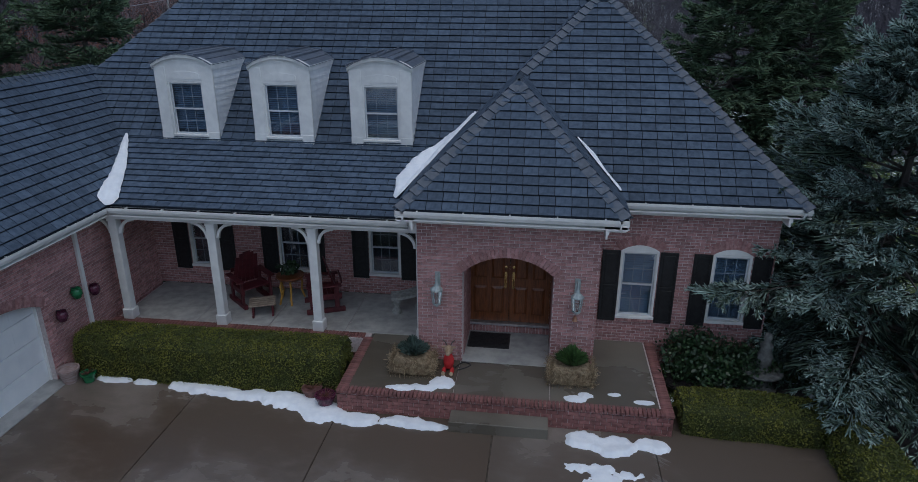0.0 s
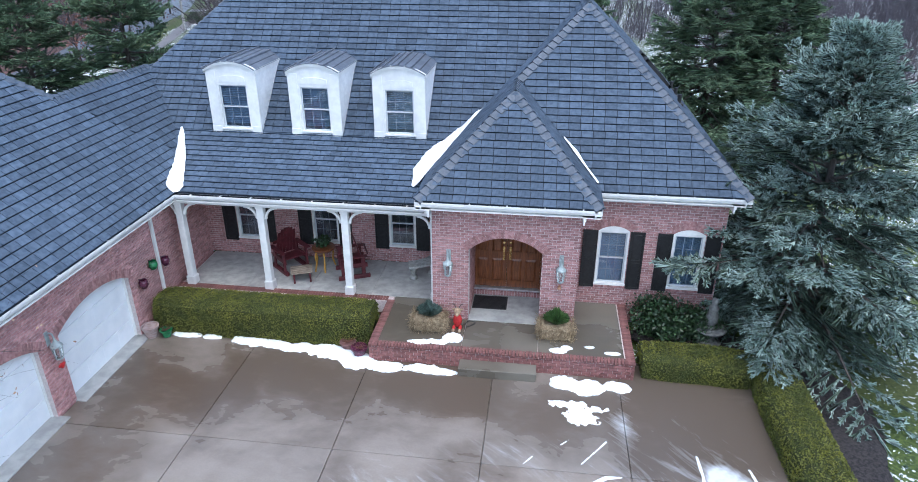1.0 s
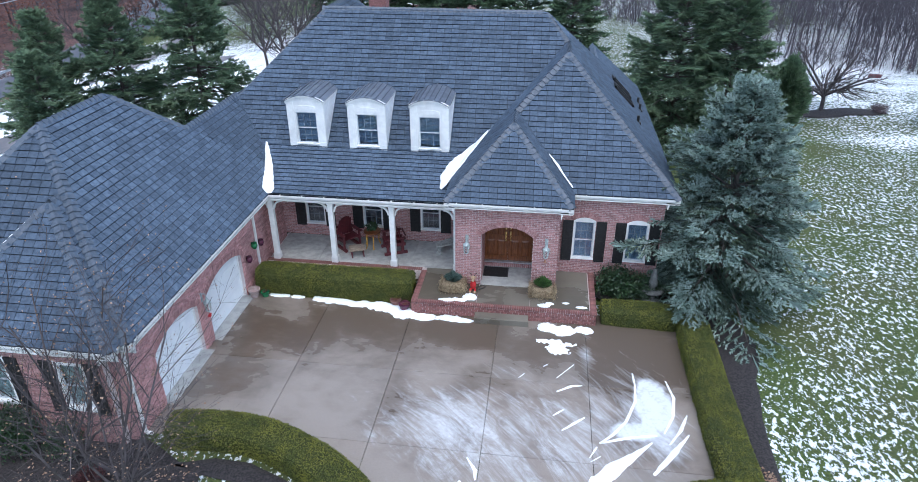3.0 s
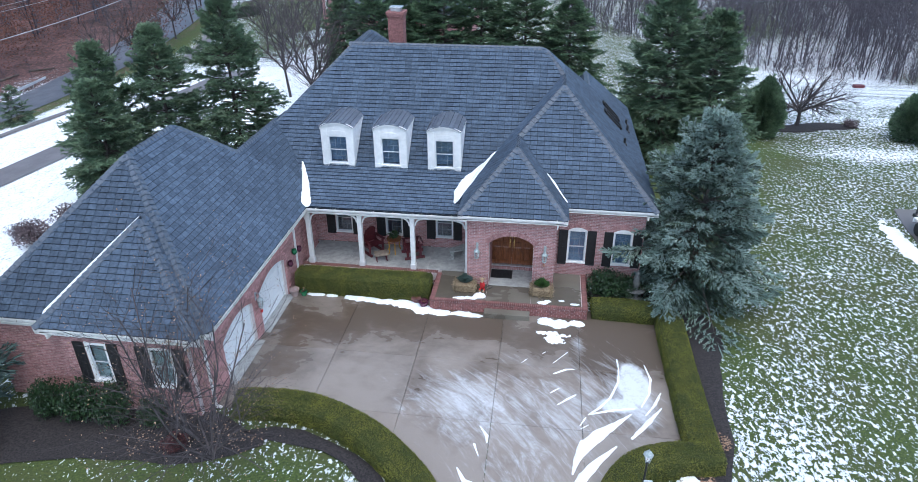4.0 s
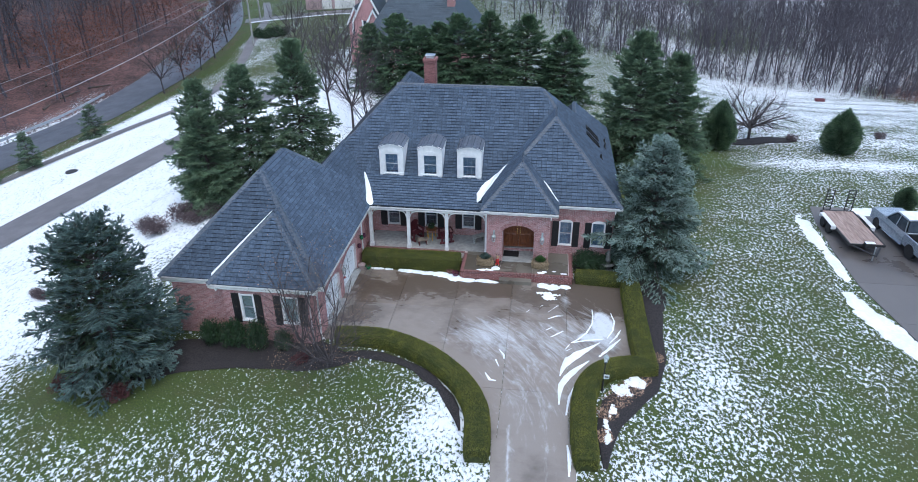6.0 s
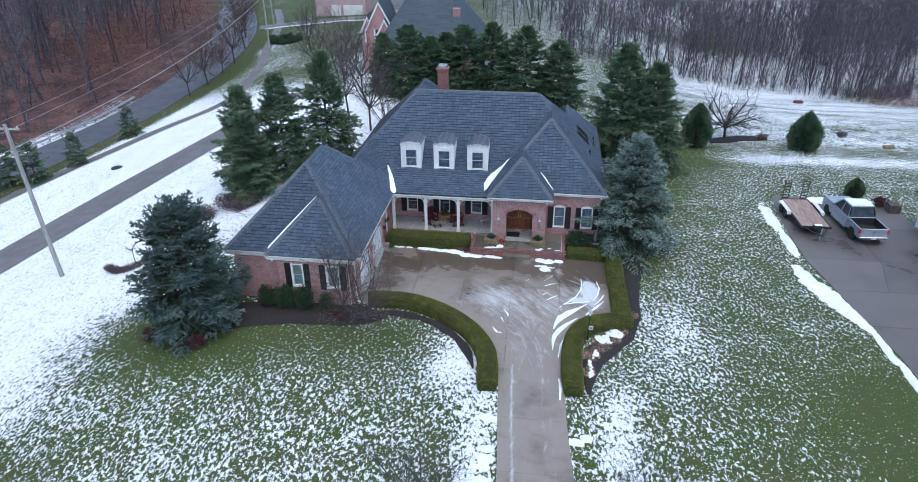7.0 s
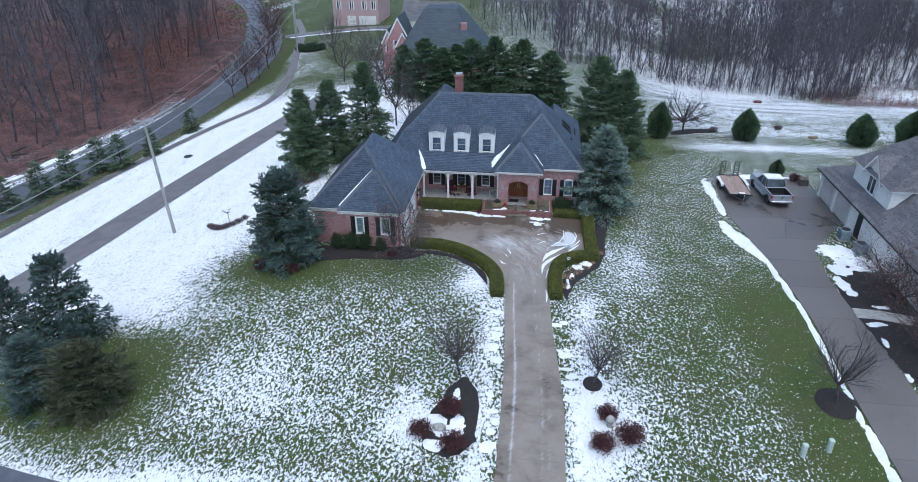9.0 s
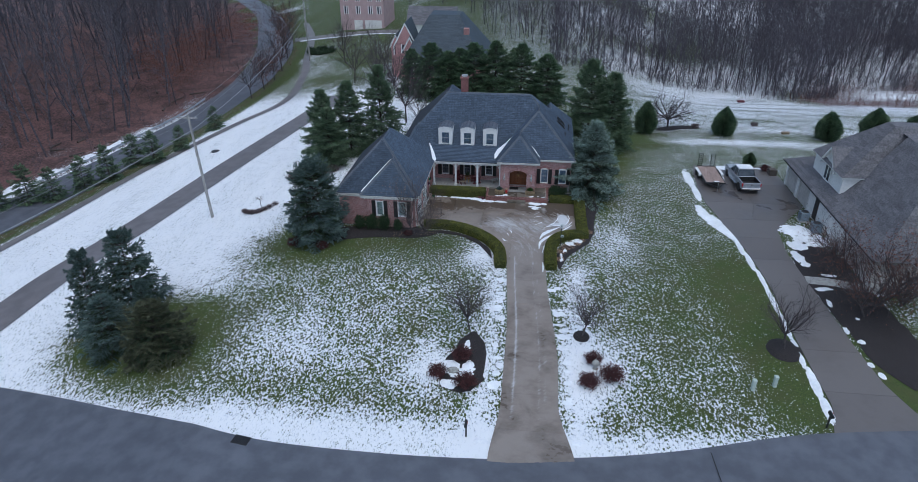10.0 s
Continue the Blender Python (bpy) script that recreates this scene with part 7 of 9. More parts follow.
snow_patch("drive_edge_snow", [(19.0, 4.8, 0.25, 1.6), (19.2, 2.2, 0.25, 1.7), (19.4, -0.6, 0.22, 1.7), (19.4, -3.6, 0.22, 1.8), (19.45, -6.6, 0.2, 1.8), (19.5, -9.6, 0.24, 1.8), (19.65, -12.4, 0.3, 1.7), (19.7, -14.8, 0.34, 1.3)], GR, "snow ridge along the neighbouring drive", 0.09, 0.08, 0.45)
snow_patch("drive_edge_snow", [(17.4, 20.5, 0.5, 2.6), (17.5, 16.5, 0.35, 2.0)], GR, "snow ridge along the neighbouring drive", 0.09, 0.1)
snow_patch("bed_snow", [(24.9, 8.6, 1.5, 1.2), (25.6, 6.8, 1.6, 1.4), (24.2, 5.6, 0.9, 1.0), (23.5, 3.4, 0.45, 1.3), (23.7, 2.2, 0.5, 0.5)], lambda x, y: terrain(x, y) + 0.06, "snow on the neighbouring bed", 0.1, 0.1, 0.6)
snow_patch("bed_snow", [(25.0, 0.5, 0.8, 0.25), (23.6, -1.7, 0.5, 0.3), (24.1, -1.6, 0.5, 0.25), (23.55, -3.6, 0.2, 0.5), (23.6, -6.9, 0.2, 0.4), (24.2, -8.0, 0.3, 0.25), (23.95, -10.4, 0.2, 0.3), (24.3, -11.4, 0.25, 0.3), (27.8, -2.1, 0.6, 0.25), (24.9, -5.4, 0.2, 0.2)], lambda x, y: terrain(x, y) + 0.06, "scraps of snow on the neighbouring bed", 0.07, 0.09, 0.7)
snow_patch("bed_snow", [(22.0, 24.0, 1.4, 0.8), (20.9, 21.5, 0.5, 1.6), (26.2, 24.2, 1.6, 0.35)], GR, "snow beside the parked truck", 0.1, 0.1, 0.5)
snow_patch("bed_snow", [(4.2, 3.7, 0.5, 0.4), (4.8, 4.3, 0.55, 0.35), (3.6, 2.4, 0.2, 0.5), (3.3, 1.0, 0.15, 0.6)], lambda x, y: terrain(x, y) + 0.07, "broken snow on the mulch behind the hedge", 0.04, 0.03, 1.5)
snow_patch("bed_snow", [(-4.5, -12.9, 0.7, 0.8), (-4.3, -14.4, 0.7, 0.45), (-3.2, -13.0, 0.5, 0.9), (-4.0, -13.4, 0.6, 0.5), (-3.5, -10.8, 0.25, 0.7)], lambda x, y: terrain(x, y) + 0.06, "snow in the island bed", 0.06, 0.08, 0.5)
rng = np.random.default_rng(9)
for k in range(44):
    y = rng.uniform(-19, -1.6)
    l, r = stem_edges(y)
    x = l - rng.uniform(0.25, 0.75) if k % 2 else r + rng.uniform(0.25, 0.85)
    snow_patch("verge_snow", [(x, y, rng.uniform(0.2, 0.5), rng.uniform(0.12, 0.3))], GR, "lumps of snow along the drive edge", 0.06, 0.08, 1.0)
# snow lying in the roof valleys
lower = lambda x, y: 3.28 + 0.43 * (y - 14.4)
swath("valley_snow", [(-9.72, 14.5, 0.2), (-9.9, 15.1, 0.17), (-10.15, 15.8, 0.13), (-10.4, 16.4, 0.08), (-10.55, 16.75, 0.03)], lambda x, y: max(lower(x, y), 3.26 + (-9.7 - x)) + 0.06, "snow lying in the roof valley", 0.09, 0.03, 0.35)
swath("valley_snow", [(-3.4, 15.0, 0.13), (-3.3, 15.5, 0.25), (-3.05, 16.0, 0.33), (-2.7, 16.5, 0.26), (-2.3, 16.95, 0.12), (-2.0, 17.25, 0.05)], lambda x, y: max(lower(x, y) if y < 16.72 else 4.3 + 0.97 * (y - 16.72), 3.8 + (x + 3.15)) + 0.06, "snow lying in the roof valley", 0.1, 0.035, 0.4)
swath("valley_snow", [(1.1, 14.72, 0.025), (0.8, 15.0, 0.035), (0.55, 15.27, 0.05), (0.25, 15.55, 0.02)], lambda x, y: max(3.8 + y - 14.6, 3.85 + 1.15 - x) + 0.06, "thin snow in the roof valley", 0.05, 0.02, 0.2)
swath("valley_snow", [(-15.08, 5.57, 0.085), (-14.2, 6.45, 0.075), (-13.3, 7.35, 0.045), (-12.75, 7.9, 0.02)], lambda x, y: max(3.3 + y - 5.45, 3.3 + x + 15.19) + 0.04 if x < -12.5 else 6, "strip of snow in the garage roof valley", 0.04, 0.02, 0.25)


# ---- details of the house ----
CHIMNEY_BRICK = surf("sooty_red_brick", (0.2, 0.085, 0.08), (0.34, 0.16, 0.15), 0.8, 14, 0.7, island=0.2, relief=0.4)


def chimney():
    c = thing("chimney", "red brick chimney with a corbelled top and a metal cap", "chimney")
    x0, x1, y0, y1 = -7.93, -7.2, 23.45, 24.15
    part("shaft", Geo().box(x0, y0, 5.5, x1, y1, 9.45), EDGE_BRICK, c)
    g = Geo()
    for k in range(36):
        z = 7.0 + k * 0.0677
        for i in range(4):
            a = x0 - 0.012 + (i - 0.5 * (k % 2)) * 0.2
            g.box(max(a, x0 - 0.012), y0 - 0.012, z, min(a + 0.19, x1 + 0.012), y0 + 0.02, z + 0.058)
            b = y0 + (i - 0.5 * (k % 2)) * 0.2
            g.box(x1 - 0.02, max(b, y0), z, x1 + 0.012, min(b + 0.19, y1), z + 0.058)
    tagged(part("brickwork", g, CHIMNEY_BRICK, c), kind="stuff")
    part("corbel", Geo().box(x0 - 0.05, y0 - 0.05, 9.41, x1 + 0.05, y1 + 0.05, 9.54, 0.01).box(x0 - 0.09, y0 - 0.09, 9.54, x1 + 0.09, y1 + 0.09, 9.67, 0.01), CHIMNEY_BRICK, c)
    part("flue_cap", Geo().box(x0 + 0.12, y0 + 0.12, 9.67, x1 - 0.12, y1 - 0.12, 9.82).box(x0 + 0.05, y0 + 0.05, 9.82, x1 - 0.05, y1 - 0.05, 9.88, 0.01), STEEL, c, "bright metal chimney cap")


chimney()


def on_east_slope(x, y, h):
    return Vector((x, y, 3.75 + 4.7 - x)) + Vector((1, 0, 1)).normalized() * h


def skylight(x0, x1, y0, y1):
    s = thing("skylight", "dark glazed skylight set in the slate slope", "skylight", "roof skylights")
    g = Geo()
    for a, b, c, d in ((x0, x1, y0, y0 + 0.06), (x0, x1, y1 - 0.06, y1), (x0, x0 + 0.06, y0, y1), (x1 - 0.06, x1, y0, y1)):
        v = [on_east_slope(p, q, h) for h in (0.0, 0.14) for p, q in ((a, c), (b, c), (b, d), (a, d))]
        g.add(v, [(0, 1, 2, 3), (4, 5, 6, 7), (0, 1, 5, 4), (1, 2, 6, 5), (2, 3, 7, 6), (3, 0, 4, 7)])
    part("frame", g, DARK, s)
    part("pane", Geo().add([on_east_slope(p, q, 0.11) for p, q in ((x0, y0), (x1, y0), (x1, y1), (x0, y1))], [(0, 1, 2, 3)]), surf("dark_glass", (0.02, 0.025, 0.035), (0.03, 0.035, 0.045), 0.15, 2, 1, relief=0), s)


skylight(2.75, 3.6, 21.2, 21.75)
skylight(2.75, 3.6, 22.4, 22.95)
for x, y in ((4.15, 23.8), (3.65, 19.5), (4.1, 22.6)):
    v = thing("roof_vent", "small dark roof vent on the slates", "vent")
    p = on_east_slope(x, y, 0.02)
    part("pipe", Geo().tube(p - Vector((0, 0, 0.1)), p + Vector((0, 0, 0.28)), 0.06, 0.06, 10), DARK, v)
    part("flashing", Geo().box(p.x - 0.12, p.y - 0.12, p.z - 0.1, p.x + 0.12, p.y + 0.12, p.z + 0.03, 0.02), DARK, v)


def downspout(pts, label):
    d = thing("downspout", label, "downspout")
    for p, q in zip(pts, pts[1:]):
        p, q = Vector(p), Vector(q)
        ax = (q - p).normalized()
        a = Vector((0, 1, 0)) if abs(ax.y) < 0.9 else Vector((1, 0, 0))
        b = ax.cross(a).normalized()
        a = b.cross(ax)
        v = [c + a * s * 0.042 + b * t * 0.032 for c in (p, q) for s, t in ((-1, -1), (1, -1), (1, 1), (-1, 1))]
        part("pipe", Geo().add(v, [(0, 1, 5, 4), (1, 2, 6, 5), (2, 3, 7, 6), (3, 0, 4, 7), (3, 2, 1, 0), (4, 5, 6, 7)]), WHITE, d)
    return d


downspout([(-9.75, 13.78, 3.12), (-9.8, 13.78, 3.05), (-10.14, 13.78, 2.85), (-10.14, 13.78, 0.1)], "white square downspout on the garage wall")
downspout([(-9.76, 5.55, 3.12), (-9.8, 5.56, 3.0), (-10.12, 5.7, 2.82), (-10.14, 5.72, 0.1), (-9.95, 5.72, 0.04)], "white square downspout at the garage corner")
downspout([(-2.87, 14.42, 3.1), (-2.87, 14.42, 0.75), (-2.87, 14.3, 0.6), (-2.87, 14.12, 0.53)], "white downspout beside the entrance")


def wall_lantern(x, y, z, turn=0, bow=False):
    l = thing("wall_lantern", "weathered grey-green wall lantern on the brick", "lantern", "wall lanterns", (x, y, z, 0, 0, turn))
    part("back_plate", Geo().box(-0.055, -0.02, 0.36, 0.055, 0.0, 0.7, 0.012), PEWTER, l)
    part("arm", Geo().pipe([(0, -0.02, 0.6), (0, -0.08, 0.68), (0, -0.15, 0.66), (0, -0.17, 0.56)], 0.016), PEWTER, l)
    part("roof", Geo().lathe([(0.012, 0.58), (0.03, 0.52), (0.05, 0.47), (0.12, 0.4), (0.125, 0.37), (0.03, 0.365)], 8, pose(0, -0.17, 0)), PEWTER, l)
    cage = Geo()
    for i in range(6):
        a = math.pi * i / 3
        c, s = math.cos(a), math.sin(a)
        cage.tube((0.075 * c, -0.17 + 0.075 * s, 0.08), (0.112 * c, -0.17 + 0.112 * s, 0.37), 0.009, n=5)
    cage.lathe([(0.01, 0.0), (0.03, 0.03), (0.08, 0.06), (0.085, 0.09), (0.01, 0.09)], 8, pose(0, -0.17, 0))
    part("cage", cage, PEWTER, l)
    part("glass_shade", Geo().lathe([(0.066, 0.095), (0.1, 0.362)], 6, pose(0, -0.17, 0)), FROST, l, "clear lantern glass")
    if bow:
        part("bow", Geo().blob((0, -0.17, -0.12), 0.05, 0.05, 0.06, 8).blob((-0.05, -0.17, -0.1), 0.05, 0.03, 0.035, 8).blob((0.05, -0.17, -0.1), 0.05, 0.03, 0.035, 8), RED, l, "red festive bow")
    return l


FROST = glass_material("lantern_glass", (0.9, 0.93, 0.93), 0.15)
RED = surf("red_cloth", (0.38, 0.012, 0.015), (0.55, 0.03, 0.03), 0.8, 10, 1, relief=0.3)
wall_lantern(-2.39, 13.688, 1.76)
wall_lantern(0.34, 13.688, 1.77)
wall_lantern(-10.188, 9.66, 1.3, 90, True)
bell = thing("hanging_ornament", "small copper bell hanging below a lantern", "ornament", at=(0.33, 13.62, 1.62))
part("bell", Geo().lathe([(0.005, 0.07), (0.03, 0.06), (0.04, 0.0), (0.055, -0.03), (0.01, -0.03)], 12), CLAY, bell)


def wall_pot(x, y, z, mat, label):
    p = thing("wall_pot", label, "pot", "wall pots", (x, y, z))
    part("bowl", Geo().lathe([(0.02, -0.13), (0.07, -0.11), (0.115, -0.02), (0.11, 0.06), (0.085, 0.1), (0.1, 0.115), (0.08, 0.12), (0.07, 0.05), (0.01, 0.0)], 16), mat, p)
    part("hook", Geo().tube((-0.13, 0, 0.13), (0, 0, 0.12), 0.008), DARK, p)


GREENGLAZE = surf("green_glaze", (0.01, 0.09, 0.035), (0.04, 0.22, 0.09), 0.2, 9, 3, relief=0.1)
PLUM = surf("plum_glaze", (0.05, 0.012, 0.03), (0.12, 0.03, 0.06), 0.25, 9, 3, relief=0.1)
wall_pot(-10.07, 13.42, 1.62, GREENGLAZE, "glossy green striped pot hung on the brick wall")
wall_pot(-10.08, 13.98, 1.45, PLUM, "plum glazed pot hung on the brick wall")
wall_pot(-10.08, 12.9, 1.34, PLUM, "plum glazed pot hung on the brick wall")


PALECLAY = surf("lime_washed_clay", (0.3, 0.2, 0.18), (0.46, 0.37, 0.35), 0.75, 7, 2, relief=0.3, stretch=(1, 1, 5))
REDCLAY = surf("dull_red_clay", (0.1, 0.045, 0.04), (0.19, 0.095, 0.085), 0.7, 8, 2, relief=0.2)


def ground_pot(x, y, z, r, h, mat, label, dry=True):
    p = thing("plant_pot", label, "pot", at=(x, y, z))
    part("pot", Geo().lathe([(r * 0.68, 0), (r * 0.95, h * 0.8), (r * 1.06, h * 0.82), (r * 1.08, h), (r * 0.92, h), (r * 0.88, h * 0.86), (0.01, h * 0.85)], 18), mat, p)
    if dry:
        rng = np.random.default_rng(int(abs(x) * 100))
        g = Geo()
        for _ in range(26):
            a, l = rng.uniform(0, 6.28), rng.uniform(0.4, 1.2)
            q = np.array([math.cos(a) * r * l, math.sin(a) * r * l, h + r * rng.uniform(0.0, 0.6)])
            g.tube((0, 0, h * 0.85), q, 0.006, 0.003, 3, False)
        part("dry_stem", g, RUSSET, p, "withered brown plant stems")


ground_pot(-9.92, 12.55, 0.02, 0.2, 0.32, PALECLAY, "pale banded clay pot beside the hedge", False)
ground_pot(-9.55, 12.62, 0.02, 0.15, 0.2, GREENGLAZE, "small green pot with withered plant")
ground_pot(-4.78, 12.68, 0.02, 0.19, 0.22, REDCLAY, "dull red pot with withered plant at the porch corner")
ground_pot(-4.42, 12.42, 0.02, 0.19, 0.26, PLUM, "plum glazed pot with withered plant at the porch corner")


# ---- porch furniture ----
def adirondack(x, y, turn):
    c = thing("adirondack_chair", "maroon painted wooden glider chair with a fan back", "chair", "porch chairs", (x, y, DECK, 0, 0, turn))
    for i in range(6):
        t = (i - 2.5) / 2.5
        h = 1.12 - 0.12 * t * t
        m = pose(t * 0.25, 0.28, 0.36, 17, 0, 0) @ pose(0, 0, 0, 0, -t * 4, 0)
        part("back_slat", Geo().box(-0.045, -0.012, 0, 0.045, 0.012, h - 0.3, 0.008, m), MAROON, c)
    for i in range(6):
        y0 = -0.3 + i * 0.095
        part("seat_slat", Geo().box(-0.29, y0, 0.4 - i * 0.017, 0.29, y0 + 0.085, 0.425 - i * 0.017, 0.006), MAROON, c)
    for s in (-1, 1):
        part("armrest", Geo().box(s * 0.28, -0.36, 0.6, s * 0.42, 0.36, 0.63, 0.01), MAROON, c)
        part("front_leg", Geo().box(s * 0.3, -0.32, 0.1, s * 0.345, -0.22, 0.6, 0.006), MAROON, c)
        part("rear_leg", Geo().box(s * 0.3, 0.2, 0.1, s * 0.345, 0.3, 0.6, 0.006), MAROON, c)
        part("side_rail", Geo().box(s * 0.29, -0.34, 0.3, s * 0.335, 0.36, 0.42, 0.006), MAROON, c)
        part("glider_base", Geo().box(s * 0.27, -0.4, 0.0, s * 0.36, 0.42, 0.1, 0.012), MAROON, c)
    part("back_brace", Geo().box(-0.28, 0.36, 0.62, 0.28, 0.39, 0.7, 0.006), MAROON, c)
    return c


adirondack(-7.36, 15.85, 48).scale = (1.1, 1.1, 1.12)
adirondack(-5.5, 15.75, -66).scale = (1.1, 1.1, 1.12)
otto = thing("footstool", "low slatted footstool with a tan cushion top", "footstool", at=(-6.82, 15.22, DECK, 0, 0, 22))
for s in (-1, 1):
    part("leg_frame", Geo().box(s * 0.22 - 0.025, -0.26, 0, s * 0.22 + 0.025, 0.26, 0.06, 0.01).box(s * 0.22 - 0.02, -0.2, 0.05, s * 0.22 + 0.02, -0.13, 0.28).box(s * 0.22 - 0.02, 0.13, 0.05, s * 0.22 + 0.02, 0.2, 0.28), MAROON, otto)
for i in range(5):
    part("top_slat", Geo().box(-0.3, -0.25 + i * 0.102, 0.28, 0.3, -0.155 + i * 0.102, 0.315, 0.008), surf("tan_wood", (0.2, 0.15, 0.11), (0.33, 0.27, 0.21), 0.7, 10, 1, relief=0.3), otto)
table = thing("rustic_table", "rustic table with a dark slab top and yellow branch legs", "table", at=(-6.38, 15.95, DECK, 0, 0, 10))
table.scale = (0.78, 0.78, 0.95)
YELLOW = surf("honey_branch_wood", (0.4, 0.2, 0.03), (0.62, 0.36, 0.07), 0.4, 8, 2, relief=0.3)
part("tabletop", Geo().lathe([(0.02, 0.66), (0.4, 0.66), (0.44, 0.7), (0.43, 0.74), (0.02, 0.745)], 14), DOORWOOD, table)
for i, (a, b) in enumerate(((0.3, 0.25), (-0.32, 0.2), (0.05, -0.36), (-0.28, -0.25))):
    part("leg", Geo().pipe([(a * 1.15, b * 1.15, 0), (a * 0.9, b * 0.95, 0.25), (a * 1.05, b * 0.8, 0.48), (a * 0.75, b * 0.75, 0.67)], 0.032, 7), YELLOW, table)
fern = shrub_thing("table_plant", "small green potted plant on the table", 0.26, 0.3, 6, SHRUB, 260, 0.05, cat="plant")
fern.matrix_basis = pose(-6.38, 15.95, DECK + 0.708)


def stone_bench():
    b = thing("stone_bench", "curved grey stone garden bench with scrolled legs", "bench", at=(-3.45, 15.85, DECK, 0, 0, 38))
    v, f, n = [], [], 10
    for i in range(n + 1):
        t = -0.42 + 0.84 * i / n
        for r in (0.85, 1.22):
            for z in (0.4, 0.47):
                v.append((math.sin(t) * r, 1.0 - math.cos(t) * r, z))
    for i in range(n):
        a, c = i * 4, i * 4 + 4
        f += [(a, a + 1, c + 1, c), (a + 2, c + 2, c + 3, a + 3), (a + 1, a + 3, c + 3, c + 1), (a, c, c + 2, a + 2)]
    f += [(0, 2, 3, 1), (4 * n, 4 * n + 1, 4 * n + 3, 4 * n + 2)]
    part("seat", Geo().add(v, f), STONE, b)
    for t in (-0.3, 0.3):
        x, y = math.sin(t) * 1.03, 1.0 - math.cos(t) * 1.03
        part("leg", Geo().lathe([(0.12, 0), (0.13, 0.05), (0.075, 0.1), (0.065, 0.2), (0.11, 0.3), (0.085, 0.36), (0.12, 0.4)], 12, pose(x, y, 0)), STONE, b)


stone_bench()
STRAW = surf("dry_straw", (0.2, 0.14, 0.08), (0.42, 0.33, 0.21), 0.85, 14, 2, island=0.4, relief=0.2)


def straw_planter(x, y, seed, mat, label, tall):
    p = thing("straw_planter", label, "planter", "entrance planters", (x, y, DECK))
    rng = np.random.default_rng(seed)
    part("bale", Geo().box(-0.38, -0.24, 0, 0.38, 0.24, 0.34, 0.05), STRAW, p)
    n = 1500
    u = rng.uniform(-1, 1, (n, 2))
    face = rng.integers(0, 4, n)
    P = np.where((face < 2)[:, None], np.stack([u[:, 0] * 0.42, np.where(face == 0, -0.27, 0.27) + rng.normal(size=n) * 0.02, 0.2 + u[:, 1] * 0.2], 1),
                 np.stack([np.where(face == 2, -0.42, 0.42) + rng.normal(size=n) * 0.02, u[:, 0] * 0.27, 0.2 + u[:, 1] * 0.2], 1))
    d = unit(np.stack([rng.normal(size=n) * 0.35, rng.normal(size=n) * 0.35, rng.uniform(-1, 1, n)], 1)) * 0.1
    w = unit(np.cross(d, rng.normal(size=(n, 3)))) * 0.005
    V = np.stack([P - d - w, P - d + w, P + d], 1).reshape(-1, 3)
    V[:, 2] = np.maximum(V[:, 2], 0.004)
    tagged(part("straw_fringe", tri_mesh("straw_fringe", V, np.arange(len(V)).reshape(-1, 3), STRAW), None, p), kind="stuff")
    part("crate_rim", Geo().box(-0.3, -0.18, 0.33, 0.3, 0.18, 0.37, 0.01), STRAW, p)
    m = 620
    a, l = rng.uniform(0, 6.28, m), rng.uniform(0.1, 1, m)
    base = np.stack([np.cos(a) * 0.1 * l, np.sin(a) * 0.08 * l, np.full(m, 0.35)], 1)
    tip = np.stack([np.cos(a) * 0.36 * l, np.sin(a) * 0.28 * l, 0.4 + tall * (1.1 - l * 0.75) * rng.uniform(0.6, 1, m)], 1)
    w = unit(np.cross(tip - base, rng.normal(size=(m, 3)))) * 0.022
    mid = (base + tip) / 2 + np.array([0, 0, 0.06])
    V = np.stack([base, mid - w, tip, mid + w], 1).reshape(-1, 3)
    k = np.arange(m)[:, None] * 4
    part("greenery", tri_mesh("greenery", V, np.concatenate([k + np.array([0, 1, 2]), k + np.array([0, 2, 3])]), mat), None, p)


FERN = surf("fresh_fern", (0.03, 0.075, 0.018), (0.09, 0.17, 0.05), 0.5, 4, 1, island=0.35, relief=0)
SAGE = surf("grey_sage_leaf", (0.05, 0.085, 0.065), (0.12, 0.17, 0.15), 0.6, 4, 1, island=0.35, relief=0)
straw_planter(-2.82, 13.22, 1, SAGE, "straw bale planter with grey-green evergreen sprigs", 0.42)
straw_planter(0.3, 13.25, 2, FERN, "straw bale planter with a bright green fern", 0.45)
mat = thing("door_mat", "black rubber door mat before the oak doors", "door mat")
part("mat", Geo().box(-1.86, 14.28, DECK + 0.004, -0.96, 14.95, DECK + 0.018, 0.004), DARK, mat)
for i in range(11):
    part("rib", Geo().box(-1.82, 14.315 + i * 0.057, DECK + 0.018, -1.0, 14.34 + i * 0.057, DECK + 0.024), BLACK, mat)


